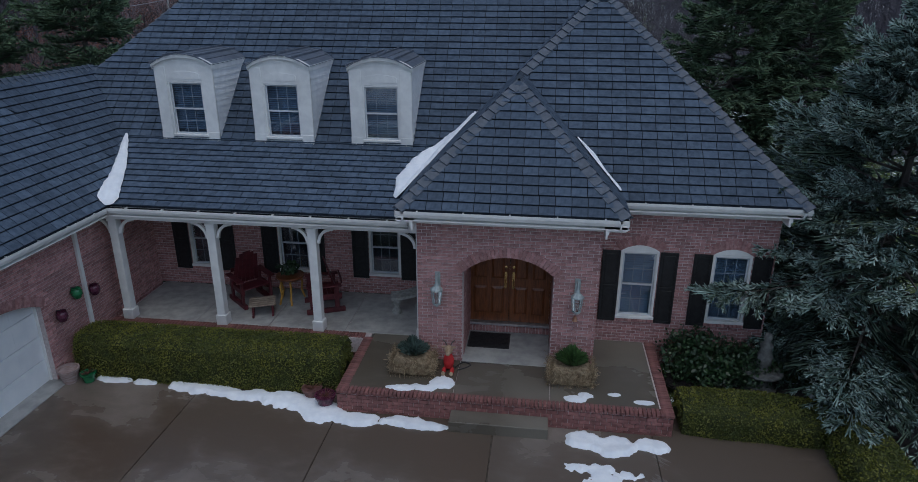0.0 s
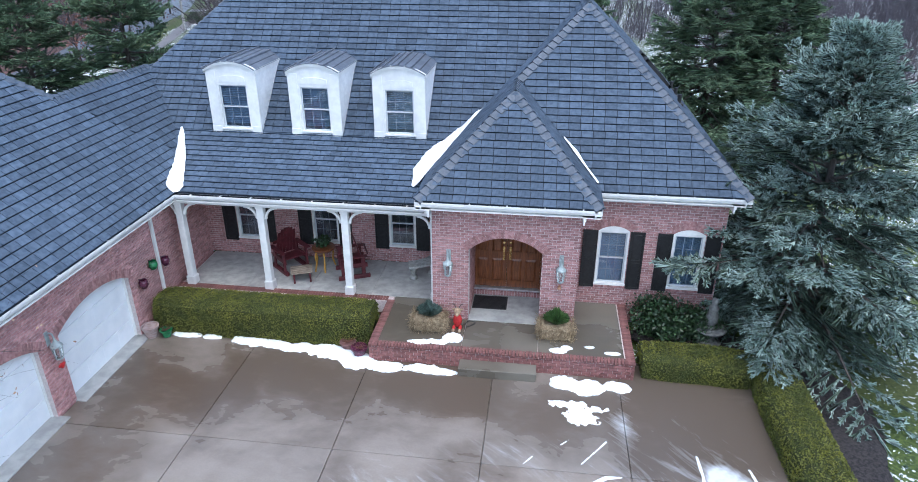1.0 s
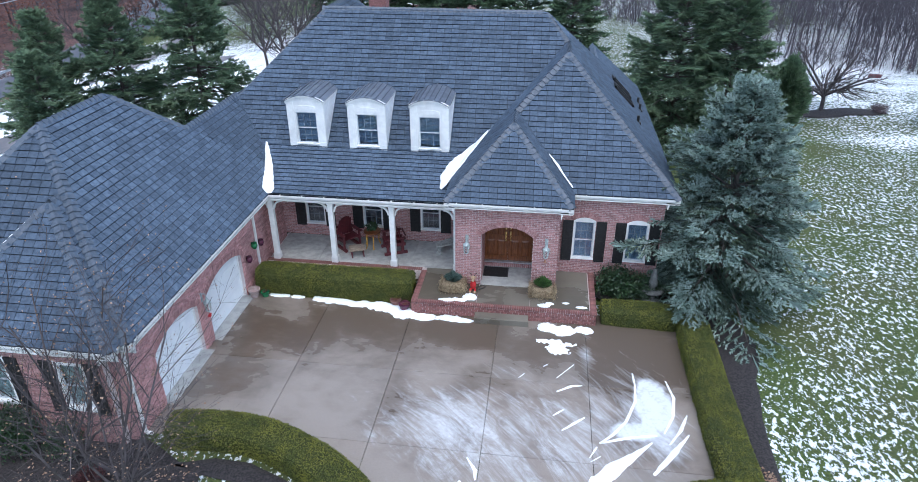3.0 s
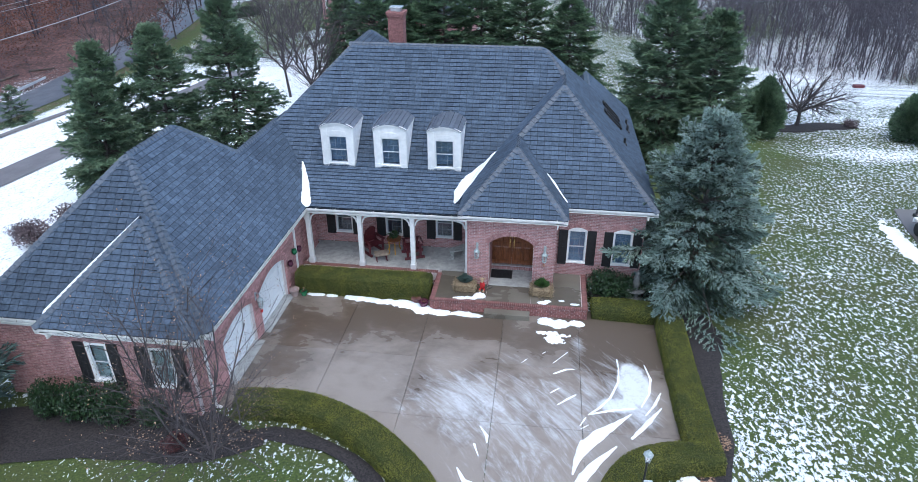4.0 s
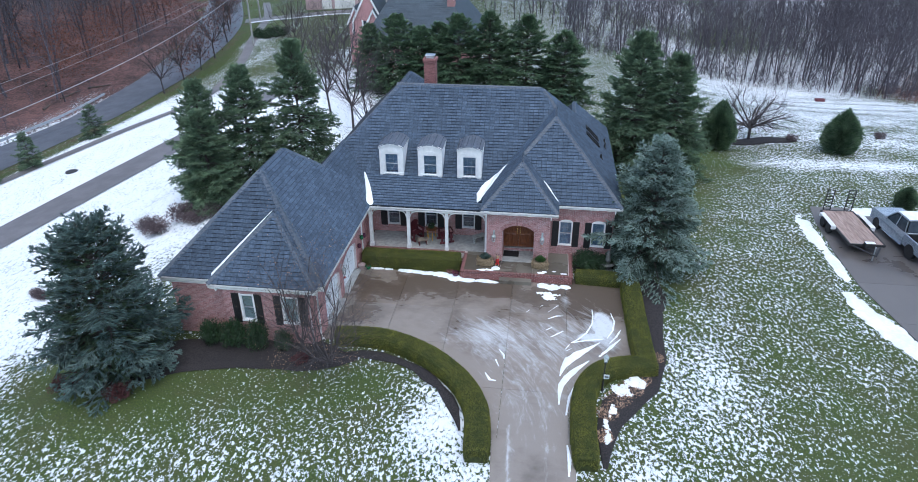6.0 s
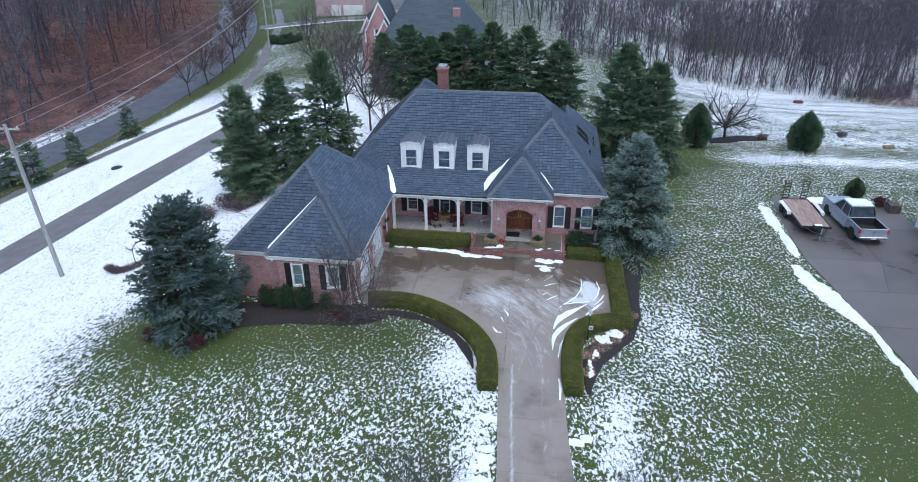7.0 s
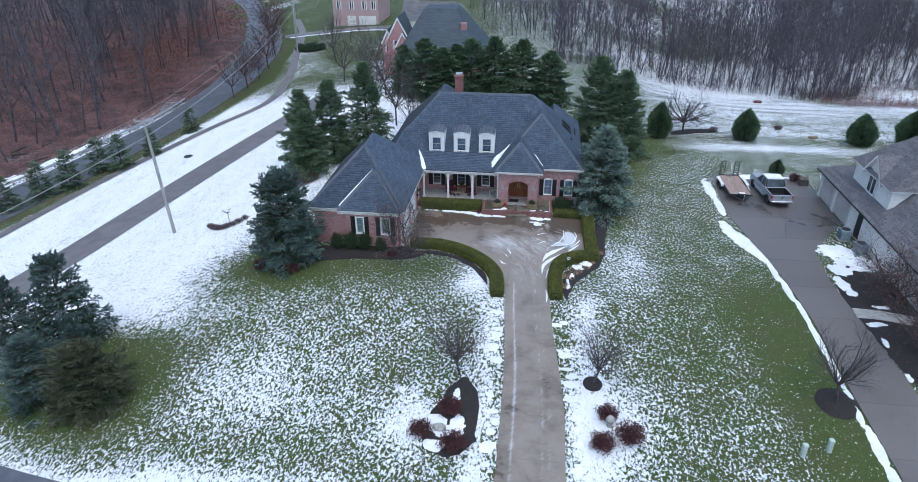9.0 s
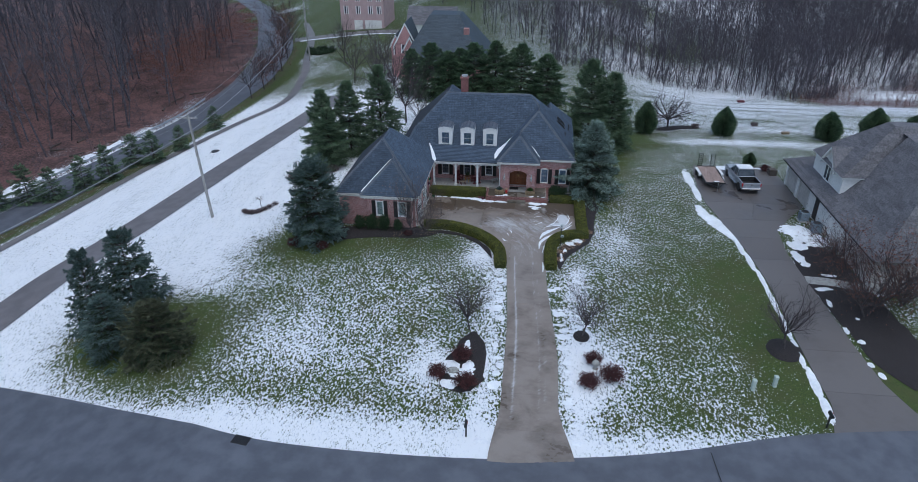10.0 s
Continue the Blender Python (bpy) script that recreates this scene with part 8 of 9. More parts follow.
def plush_deer():
    TAN = surf("tan_plush", (0.3, 0.2, 0.12), (0.45, 0.33, 0.22), 0.95, 20, 3, relief=0.5)
    d = thing("plush_reindeer", "small seated plush reindeer in a red jumper by the planter", "soft toy", at=(-2.12, 13.32, DECK))
    part("body", Geo().blob((0, 0, 0.2), 0.11, 0.1, 0.19, 12, 0.05), RED, d, "red knitted jumper")
    part("head", Geo().blob((0, -0.03, 0.47), 0.085, 0.1, 0.1, 12, 0.04).blob((0, -0.13, 0.44), 0.05, 0.06, 0.045, 10, 0.04), TAN, d)
    for s in (-1, 1):
        part("ear", Geo().blob((s * 0.1, -0.01, 0.52), 0.05, 0.02, 0.025, 8, 0.02), TAN, d)
        part("antler", Geo().pipe([(s * 0.04, 0, 0.56), (s * 0.07, 0, 0.63), (s * 0.12, 0, 0.67)], 0.012, 6), BARK, d)
        part("leg", Geo().blob((s * 0.08, -0.12, 0.05), 0.045, 0.13, 0.05, 8, 0.03), RED, d)
        part("hoof", Geo().blob((s * 0.08, -0.25, 0.055), 0.04, 0.035, 0.05, 8, 0.03), TAN, d)
    cord = thing("power_cord", "black power cord lying on the porch", "cord")
    pts = curve_points([(-2.0, 13.4), (-1.86, 13.62), (-1.7, 13.55), (-1.78, 13.42), (-1.95, 13.3)], 0.05)
    part("cable", Geo().pipe([(p.x, p.y, DECK + 0.014) for p in pts], 0.012, 6), DARK, cord)


plush_deer()
stat = Geo().lathe([(0.3, 0), (0.32, 0.05), (0.16, 0.12), (0.12, 0.3), (0.36, 0.38), (0.4, 0.44), (0.34, 0.45), (0.1, 0.42), (0.09, 0.55), (0.14, 0.6), (0.15, 0.78), (0.1, 0.92), (0.13, 1.02), (0.06, 1.1), (0.085, 1.18), (0.06, 1.27), (0.01, 1.29)], 18)
statue_mesh = part("garden_statue", stat, surf("mossy_dark_stone", (0.1, 0.1, 0.095), (0.22, 0.22, 0.205), 0.85, 10, 1.5, relief=0.6), soft=True)
tagged(statue_mesh, "weathered stone fountain with a small standing figure", "statue")
statue_mesh.matrix_basis = pose(4.15, 14.1, 0.06)


# ---- front garden objects ----
lamp = thing("lamp_post", "black lamp post with a lantern beside the hedge", "lamp post", at=(3.27, 3.64, terrain(3.27, 3.64)))
part("post", Geo().lathe([(0.07, 0), (0.07, 0.1), (0.036, 0.16), (0.03, 1.5), (0.045, 1.52), (0.02, 1.58)], 12), DARK, lamp)
lant = Geo()
for i in range(4):
    a = math.pi / 4 + math.pi / 2 * i
    lant.tube((0.07 * math.cos(a), 0.07 * math.sin(a), 1.58), (0.12 * math.cos(a), 0.12 * math.sin(a), 1.84), 0.009, n=5)
lant.lathe([(0.14, 1.84), (0.1, 1.9), (0.03, 1.96), (0.012, 2.02)], 8)
part("lantern", lant, PEWTER, lamp)
part("lantern_glass", Geo().lathe([(0.06, 1.59), (0.1, 1.84)], 4, pose(0, 0, 0, 0, 0, 45)), FROST, lamp)
part("plaque", Geo().box(-0.02, -0.09, 0.75, 0.22, -0.07, 0.98, 0.006), surf("pale_plaque", (0.5, 0.56, 0.6), (0.66, 0.7, 0.72), 0.5, 6, 1, relief=0.05), lamp, "pale plaque with dark bars")
part("plaque_bar", Geo().box(0.02, -0.094, 0.83, 0.18, -0.091, 0.9), DARK, lamp)
for x, y in ((15.55, -13.35), (17.0, -12.95)):
    u = thing("utility_pedestal", "pale green utility pedestal on the lawn", "utility box", "utility pedestals", (x, y, terrain(x, y)))
    MINT = surf("pale_green_plastic", (0.42, 0.5, 0.46), (0.56, 0.63, 0.6), 0.5, 6, 1, relief=0.05)
    part("post", Geo().box(-0.12, -0.12, -0.05, 0.12, 0.12, 0.7, 0.03), MINT, u)
    part("cap", Geo().box(-0.14, -0.14, 0.7, 0.14, 0.14, 0.86, 0.04), MINT, u)


def mailbox(x, y, turn, label):
    m = thing("mailbox", label, "mailbox", "", (x, y, terrain(x, y), 0, 0, turn))
    part("post", Geo().box(-0.05, -0.05, -0.1, 0.05, 0.05, 1.0, 0.01), DARK, m)
    g = Geo()
    n = 8
    prof = [(-0.09, 1.0), (0.09, 1.0)] + [(0.09 * math.cos(math.pi * i / n), 1.12 + 0.09 * math.sin(math.pi * i / n)) for i in range(n + 1)]
    k = len(prof)
    g.add([(a, -0.3, b) for a, b in prof] + [(a, 0.22, b) for a, b in prof], [tuple(range(k)), tuple(range(k, 2 * k))[::-1]] + [(i, (i + 1) % k, k + (i + 1) % k, k + i) for i in range(k)])
    part("box", g, BLACK, m)
    part("brace", Geo().tube((0, -0.04, 0.65), (0, -0.24, 0.99), 0.02, n=6), DARK, m)
    part("flag", Geo().box(0.095, -0.05, 1.1, 0.1, 0.08, 1.2), RED, m)


mailbox(19.15, -16.3, 0, "black mailbox on a post at the kerb")
mailbox(-2.75, -18.6, 0, "small black mailbox beside the drive mouth")
drain = thing("storm_drain", "dark iron storm drain grate at the kerb", "drain", at=(-16.6, -20.45, terrain(-16.6, -20.45) + 0.05, 0, 0, -9))
part("grate_frame", Geo().box(-0.55, -0.35, 0, 0.55, 0.35, 0.03, 0.01), DARK, drain)
for i in range(9):
    part("grate_bar", Geo().box(-0.48 + i * 0.115, -0.3, 0.03, -0.43 + i * 0.115, 0.3, 0.05), BLACK, drain)
cover = thing("manhole_cover", "dark manhole cover in the snowy verge", "manhole cover", at=(-43.0, 32.4, terrain(-43, 32.4) + 0.02))
part("cover", Geo().lathe([(0.55, -0.1), (0.55, 0.05), (0.5, 0.07), (0.01, 0.07)], 20), DARK, cover)
rock = thing("garden_rock", "grey boulder in the island bed", "rock", at=(-4.2, -13.2, terrain(-4.2, -13.2)))
part("stone", Geo().blob((0, 0, 0.1), 0.42, 0.3, 0.22, 12, 0.3, 2), STONE, rock)
urn = thing("garden_urn", "small round stone ornament among the shrubs", "ornament", at=(5.5, -12.0, terrain(5.5, -12)))
part("ball", Geo().lathe([(0.2, 0), (0.12, 0.1), (0.1, 0.25), (0.22, 0.35), (0.26, 0.5), (0.16, 0.66), (0.02, 0.7)], 16), STONE, urn)
bale = thing("straw_bale", "small straw bale lying on the back lawn", "bale", at=(32.5, 37.2, terrain(32.5, 37.2), 0, 0, 8))
part("bale", Geo().box(-0.5, -0.22, 0, 0.5, 0.22, 0.3, 0.05), STRAW, bale)
crate = thing("red_crate", "small rust-red box at the wood's edge", "box", at=(37.6, 75.4, terrain(37.6, 75.4), 0, 0, 5))
part("box", Geo().box(-0.6, -0.35, 0, 0.6, 0.35, 0.4, 0.06), MAROON, crate)
road = thing("kerb_crack", "dark tar seam across the street", "road seam")
part("seam", Geo().add([(12.2, -24, terrain(12.2, -24) + 0.056), (12.26, -24, terrain(12.2, -24) + 0.056), (11.96, -18.6, terrain(11.9, -18.6) + 0.056), (11.9, -18.6, terrain(11.9, -18.6) + 0.056)], [(0, 1, 2, 3)]), DARK, road)


# ---- poles and wires ----
POLEWOOD = surf("silvered_pole_wood", (0.24, 0.23, 0.22), (0.4, 0.39, 0.38), 0.85, 10, 1, relief=0.4, stretch=(1, 1, 0.1))


def utility_pole(x, y, h, lean=0.0):
    z = terrain(x, y)
    p = thing("utility_pole", "silvered wooden utility pole in the snow", "utility pole", "utility poles")
    part("shaft", Geo().tube((x, y, z - 0.3), (x + lean, y, z + h), 0.16, 0.11, 12), POLEWOOD, p)
    part("crossarm", Geo().box(x + lean - 0.9, y - 0.06, z + h - 0.35, x + lean + 0.9, y + 0.06, z + h - 0.23, 0.01), POLEWOOD, p)
    for s in (-0.8, 0.8):
        part("insulator", Geo().lathe([(0.05, 0), (0.06, 0.05), (0.03, 0.14), (0.01, 0.15)], 8, pose(x + lean + s, y, z + h - 0.22)), STEEL, p)
    return Vector((x + lean, y, z + h))


POLES = [utility_pole(-58, -36, 10.5), utility_pole(-32.3, 9.3, 10.9, -0.5), utility_pole(-44.6, 79, 10.2), utility_pole(-52.5, 101, 10)]


def wire(p, q, sag, r=0.012):
    w = thing("overhead_wire", "sagging overhead utility wire", "wire", "overhead wires")
    p, q = Vector(p), Vector(q)
    n = 24
    pts = [p.lerp(q, i / n) - Vector((0, 0, sag * 4 * (i / n) * (1 - i / n))) for i in range(n + 1)]
    side = (q - p).cross(Vector((0, 0, 1))).normalized() * r
    v = [c + o for c in pts for o in (side, Vector((0, 0, r)), -side, Vector((0, 0, -r)))]
    part("cable", Geo().add(v, [(4 * i + k, 4 * i + (k + 1) % 4, 4 * i + 4 + (k + 1) % 4, 4 * i + 4 + k) for i in range(n) for k in range(4)]), WIREM, w)


WIREM = surf("grey_cable", (0.25, 0.26, 0.28), (0.38, 0.39, 0.42), 0.6, 5, 1, relief=0)
for a, b in zip(POLES, POLES[1:]):
    for s in (-0.8, 0.8):
        wire(a + Vector((s, 0, -0.1)), b + Vector((s, 0, -0.1)), 0.9)
    wire(a - Vector((0, 0, 1.6)), b - Vector((0, 0, 1.6)), 1.3, 0.03)


# ---- guard rail ----
def guard_rail(pts):
    g = thing("guard_rail", "galvanised guard rail along the road", "guard rail")
    line = curve_points(pts, 1.9)
    P = [Vector((p.x, p.y, terrain(p.x, p.y))) for p in line]
    for a, b in zip(P, P[1:]):
        part("post", Geo().box(a.x - 0.06, a.y - 0.08, a.z - 0.2, a.x + 0.06, a.y + 0.08, a.z + 0.72), POLEWOOD, g)
        d = (b - a).normalized()
        s = Vector((d.y, -d.x, 0)) * 0.1
        prof = [(0, 0.72), (0.06, 0.66), (0, 0.58), (0.06, 0.5), (0, 0.42)]
        v = [c + s + s.normalized() * k + Vector((0, 0, z)) for c in (a, b) for k, z in prof]
        part("rail", Geo().add(v, [(i, i + 1, 6 + i, 5 + i) for i in range(4)]), STEEL, g)


guard_rail([(-76, -14), (-67.6, 8), (-62.4, 30), (-60.3, 45), (-58.5, 61)])
heap = snow_patch("snow_bank", [(-65.6, 22, 1.6, 2.5), (-64.6, 27, 1.0, 2.5), (-63.6, 33, 0.7, 3), (-62.6, 39, 0.6, 3), (-61.2, 46, 0.5, 3), (-67.4, 18, 1.2, 2)], lambda x, y: terrain(x, y) + 0.02, "old snow piled behind the guard rail", 0.5, 0.25, 0.8)


# ---- neighbouring house and its drive ----
CREAM = surf("cream_painted_brick", (0.72, 0.7, 0.67), (0.82, 0.8, 0.77), 0.7, 8, 0.8, relief=0.3)
TAUPE = surf("taupe_garage_steel", (0.48, 0.45, 0.42), (0.56, 0.53, 0.5), 0.55, 4, 0.8, relief=0.1)
SHINGLE = surf("brown_grey_shingle", (0.095, 0.093, 0.102), (0.18, 0.175, 0.188), 0.8, 7, 0.6, island=0.2, relief=0.5, fine=25)
NAVY = surf("slate_blue_shingle", (0.035, 0.05, 0.065), (0.07, 0.09, 0.11), 0.7, 16, 0.6, island=0.15, relief=0.3)


def shingle_slope(name, corners, mat, parent, rows=0.28):
    """A slope in visible shingle courses; the first two corners are the eave."""
    p = [Vector(c) for c in corners]
    if (p[1] - p[0]).cross(p[2] - p[0]).z < 0:
        p = [p[1], p[0]] + p[:1:-1]
    base = part(name, Geo().add(p, [tuple(range(len(p)))]), mat, parent)
    U = (p[1] - p[0]).normalized()
    N = U.cross(p[2] - p[0]).normalized()
    N = N if N.z > 0 else -N
    V = N.cross(U)
    poly = [((c - p[0]).dot(U), (c - p[0]).dot(V)) for c in p]
    top = max(v for _, v in poly)

    def span(v):
        us = []
        for (a, c), (b, d) in zip(poly, poly[1:] + poly[:1]):
            if min(c, d) - 1e-9 <= v <= max(c, d) + 1e-9:
                us += [a, b] if abs(c - d) < 1e-9 else [a + (b - a) * (v - c) / (d - c)]
        return (min(us), max(us)) if us else (0, 0)

    g = Geo()
    k = 0
    while k * rows < top - 0.05:
        v0, v1 = k * rows, min((k + 1.05) * rows, top - 1e-3)
        (a0, b0), (a1, b1) = span(v0 + 1e-6), span(v1)
        n = max(1, int((b0 - a0) / 1.0))
        for i in range(n):
            q = [(a0 + (b0 - a0) * i / n, v0, 0.032), (a0 + (b0 - a0) * (i + 1) / n, v0, 0.032), (a1 + (b1 - a1) * (i + 1) / n, v1, 0.015), (a1 + (b1 - a1) * i / n, v1, 0.015)]
            w = [p[0] + U * x + V * y + N * z for x, y, z in q] + [p[0] + U * x + V * y for x, y, _ in q[:2]]
            g.add(w, [(0, 1, 2, 3), (4, 5, 1, 0)])
        k += 1
    tagged(part("shingle_covering", g, mat, base), kind="stuff")


def neighbour():
    h = thing("neighbouring_house", "cream house with brown-grey shingle roof and taupe garage doors", "house")
    part("wall", Geo().box(27.3, 9.0, -0.3, 27.55, 13.4, 2.75).box(27.3, 16.4, -0.3, 27.55, 16.9, 2.75).box(27.3, 19.9, -0.3, 27.55, 20.3, 2.75).box(27.3, 13.4, 2.3, 27.55, 19.9, 2.75)
         .box(27.5, 20.05, -0.3, 40, 20.3, 2.75).box(27.3, -1.0, -0.3, 27.6, 9.0, 2.75).box(27.6, -1.0, -0.3, 46, -0.7, 2.75).box(45.7, -0.7, -0.3, 46, 20.3, 2.75), CREAM, h)
    for a, b in ((13.4, 16.4), (16.9, 19.9)):
        d = part("garage_door", Geo().box(27.42, a, 0, 27.48, b, 2.3), TAUPE, h, "taupe sectional garage door")
        for k in range(4):
            for i in range(4):
                w = (b - a) / 4
                part("door_panel", Geo().box(27.395, a + i * w + 0.08, k * 0.575 + 0.07, 27.425, a + (i + 1) * w - 0.08, k * 0.575 + 0.5, 0.012), TAUPE, d)
        for c in (a - 0.1, b - 0.02):
            part("door_trim", Geo().box(27.26, c, 0, 27.32, c + 0.12, 2.4), WHITE, h)
    side = part("side_door", Geo().box(27.27, 10.9, 0.1, 27.31, 11.8, 2.15, 0.01), DARK, h, "dark glazed side door")
    part("gutter", Geo().box(26.84, -1.5, 2.5, 26.96, 20.75, 2.62, 0.02), DARK, h)
    shingle_slope("garage_roof_slope", [(26.9, 20.7, 2.62), (26.9, -1.5, 2.62), (33.0, 4.6, 5.98), (33.0, 14.6, 5.98)], SHINGLE, h)
    shingle_slope("north_roof_slope", [(46.5, 20.7, 2.62), (26.9, 20.7, 2.62), (33.0, 14.6, 5.98), (40.4, 14.6, 5.98)], SHINGLE, h)
    shingle_slope("south_roof_slope", [(26.9, -1.5, 2.62), (46.5, -1.5, 2.62), (40.4, 4.6, 5.98), (33.0, 4.6, 5.98)], SHINGLE, h)
    part("rear_roof_slope", Geo().add([(46.5, -1.5, 2.62), (46.5, 20.7, 2.62), (40.4, 14.6, 5.98), (40.4, 4.6, 5.98)], [(0, 1, 2, 3)]), SHINGLE, h)
    # the upper storey: white walls under a steep hip, with an arched window in a gable
    x, y0, y1, zt = 28.25, 9.8, 16.5, 4.98
    part("upper_wall", Geo().box(x, y0, 2.9, x + 0.2, y1, zt), WHITE, h, "white sided upper wall")
    part("upper_wall", Geo().box(x + 0.2, y0, 3.0, 40, y0 + 0.2, zt), WHITE, h)
    part("upper_wall", Geo().box(x + 0.2, y1 - 0.2, 3.0, 40, y1, zt), WHITE, h)
    part("eave_trim", Geo().box(x - 0.28, y0 - 0.28, zt - 0.02, 33, y0 + 0.2, zt + 0.12, 0.02), WHITE, h)
    part("eave_trim", Geo().box(x - 0.28, y0 + 0.2, zt - 0.02, x + 0.2, y1 + 0.28, zt + 0.12, 0.02), WHITE, h)
    top = 9.1
    shingle_slope("upper_west_slope", [(x - 0.3, y1 + 0.3, zt + 0.12), (x - 0.3, y0 - 0.3, zt + 0.12), (32.6, 12.4, top), (32.6, 13.7, top)], SHINGLE, h)
    shingle_slope("upper_north_slope", [(41.0, y1 + 0.3, zt + 0.12), (x - 0.3, y1 + 0.3, zt + 0.12), (32.6, 13.7, top), (36.4, 13.7, top)], SHINGLE, h)
    shingle_slope("upper_south_slope", [(x - 0.3, y0 - 0.3, zt + 0.12), (41.0, y0 - 0.3, zt + 0.12), (36.4, 12.4, top), (32.6, 12.4, top)], SHINGLE, h)
    part("ridge_roof", Geo().add([(32.6, 12.4, top), (36.4, 12.4, top), (36.4, 13.7, top), (32.6, 13.7, top), (41.0, y0 - 0.3, zt), (41.0, y1 + 0.3, zt)], [(0, 1, 2, 3), (1, 4, 5, 2)]), SHINGLE, h)
    shingle_slope("main_west_slope", [(28.6, 9.7, 3.56), (28.6, 0.2, 3.56), (33.2, 4.8, 8.6), (33.2, 11.0, 8.6)], SHINGLE, h)
    shingle_slope("main_south_slope", [(28.6, 0.2, 3.56), (44.5, 0.2, 3.56), (39.9, 4.8, 8.6), (33.2, 4.8, 8.6)], SHINGLE, h)
    part("main_top", Geo().add([(33.2, 4.8, 8.6), (39.9, 4.8, 8.6), (39.9, 12.4, 8.6), (33.2, 12.4, 8.6)], [(0, 1, 2, 3)]), SHINGLE, h)
    ym, zg = 13.0, 6.7
    part("gable", Geo().add([(x - 0.03, ym - 1.5, zt - 0.2), (x - 0.03, ym + 1.5, zt - 0.2), (x - 0.03, ym + 1.5, zt + 0.1), (x - 0.03, ym, zg), (x - 0.03, ym - 1.5, zt + 0.1)], [(0, 1, 2, 3, 4)]), WHITE, h)
    for sg in (-1, 1):
        part("gable_roof", Geo().add([(x - 0.3, ym + sg * 1.75, zt), (x - 0.3, ym, zg + 0.12), (x + 3.2, ym, zg + 0.12), (x + 1.2, ym + sg * 1.75, zt)], [(0, 1, 2, 3)]), SHINGLE, h)
        part("rake_trim", Geo().add([(x - 0.31, ym + sg * 1.8, zt - 0.12), (x - 0.31, ym, zg + 0.1), (x - 0.31, ym, zg - 0.14), (x - 0.31, ym + sg * 1.7, zt - 0.3), (x - 0.02, ym + sg * 1.7, zt - 0.3), (x - 0.02, ym, zg - 0.14)], [(0, 1, 2, 3), (3, 2, 5, 4)]), WHITE, h)
    w = part("arched_window", Geo().box(x - 0.07, ym - 0.6, 3.55, x - 0.04, ym + 0.6, 4.75), GLASSDARK, h, "arched upper window")
    for a, b in ((-0.72, -0.6), (-0.04, 0.04), (0.6, 0.72)):
        part("window_trim", Geo().box(x - 0.1, ym + a, 3.45, x - 0.05, ym + b, 4.8), WHITE, w)
    part("window_trim", Geo().box(x - 0.1, ym - 0.6, 3.4, x - 0.05, ym + 0.6, 3.52), WHITE, w)
    n = 12
    arc = lambda r, e: [(x - e, ym + r * math.cos(math.pi * i / n), 4.75 + r * math.sin(math.pi * i / n)) for i in range(n + 1)]
    part("fan_light", Geo().add(arc(0.6, 0.06), [tuple(range(n + 1))]), GLASSDARK, w)
    part("arch_trim", Geo().add(arc(0.6, 0.1) + arc(0.74, 0.1), [(i, i + 1, n + 2 + i, n + 1 + i) for i in range(n)]), WHITE, w)


GLASSDARK = surf("reflecting_dark_glass", (0.03, 0.04, 0.055), (0.06, 0.075, 0.095), 0.12, 1.5, 1, relief=0)
neighbour()


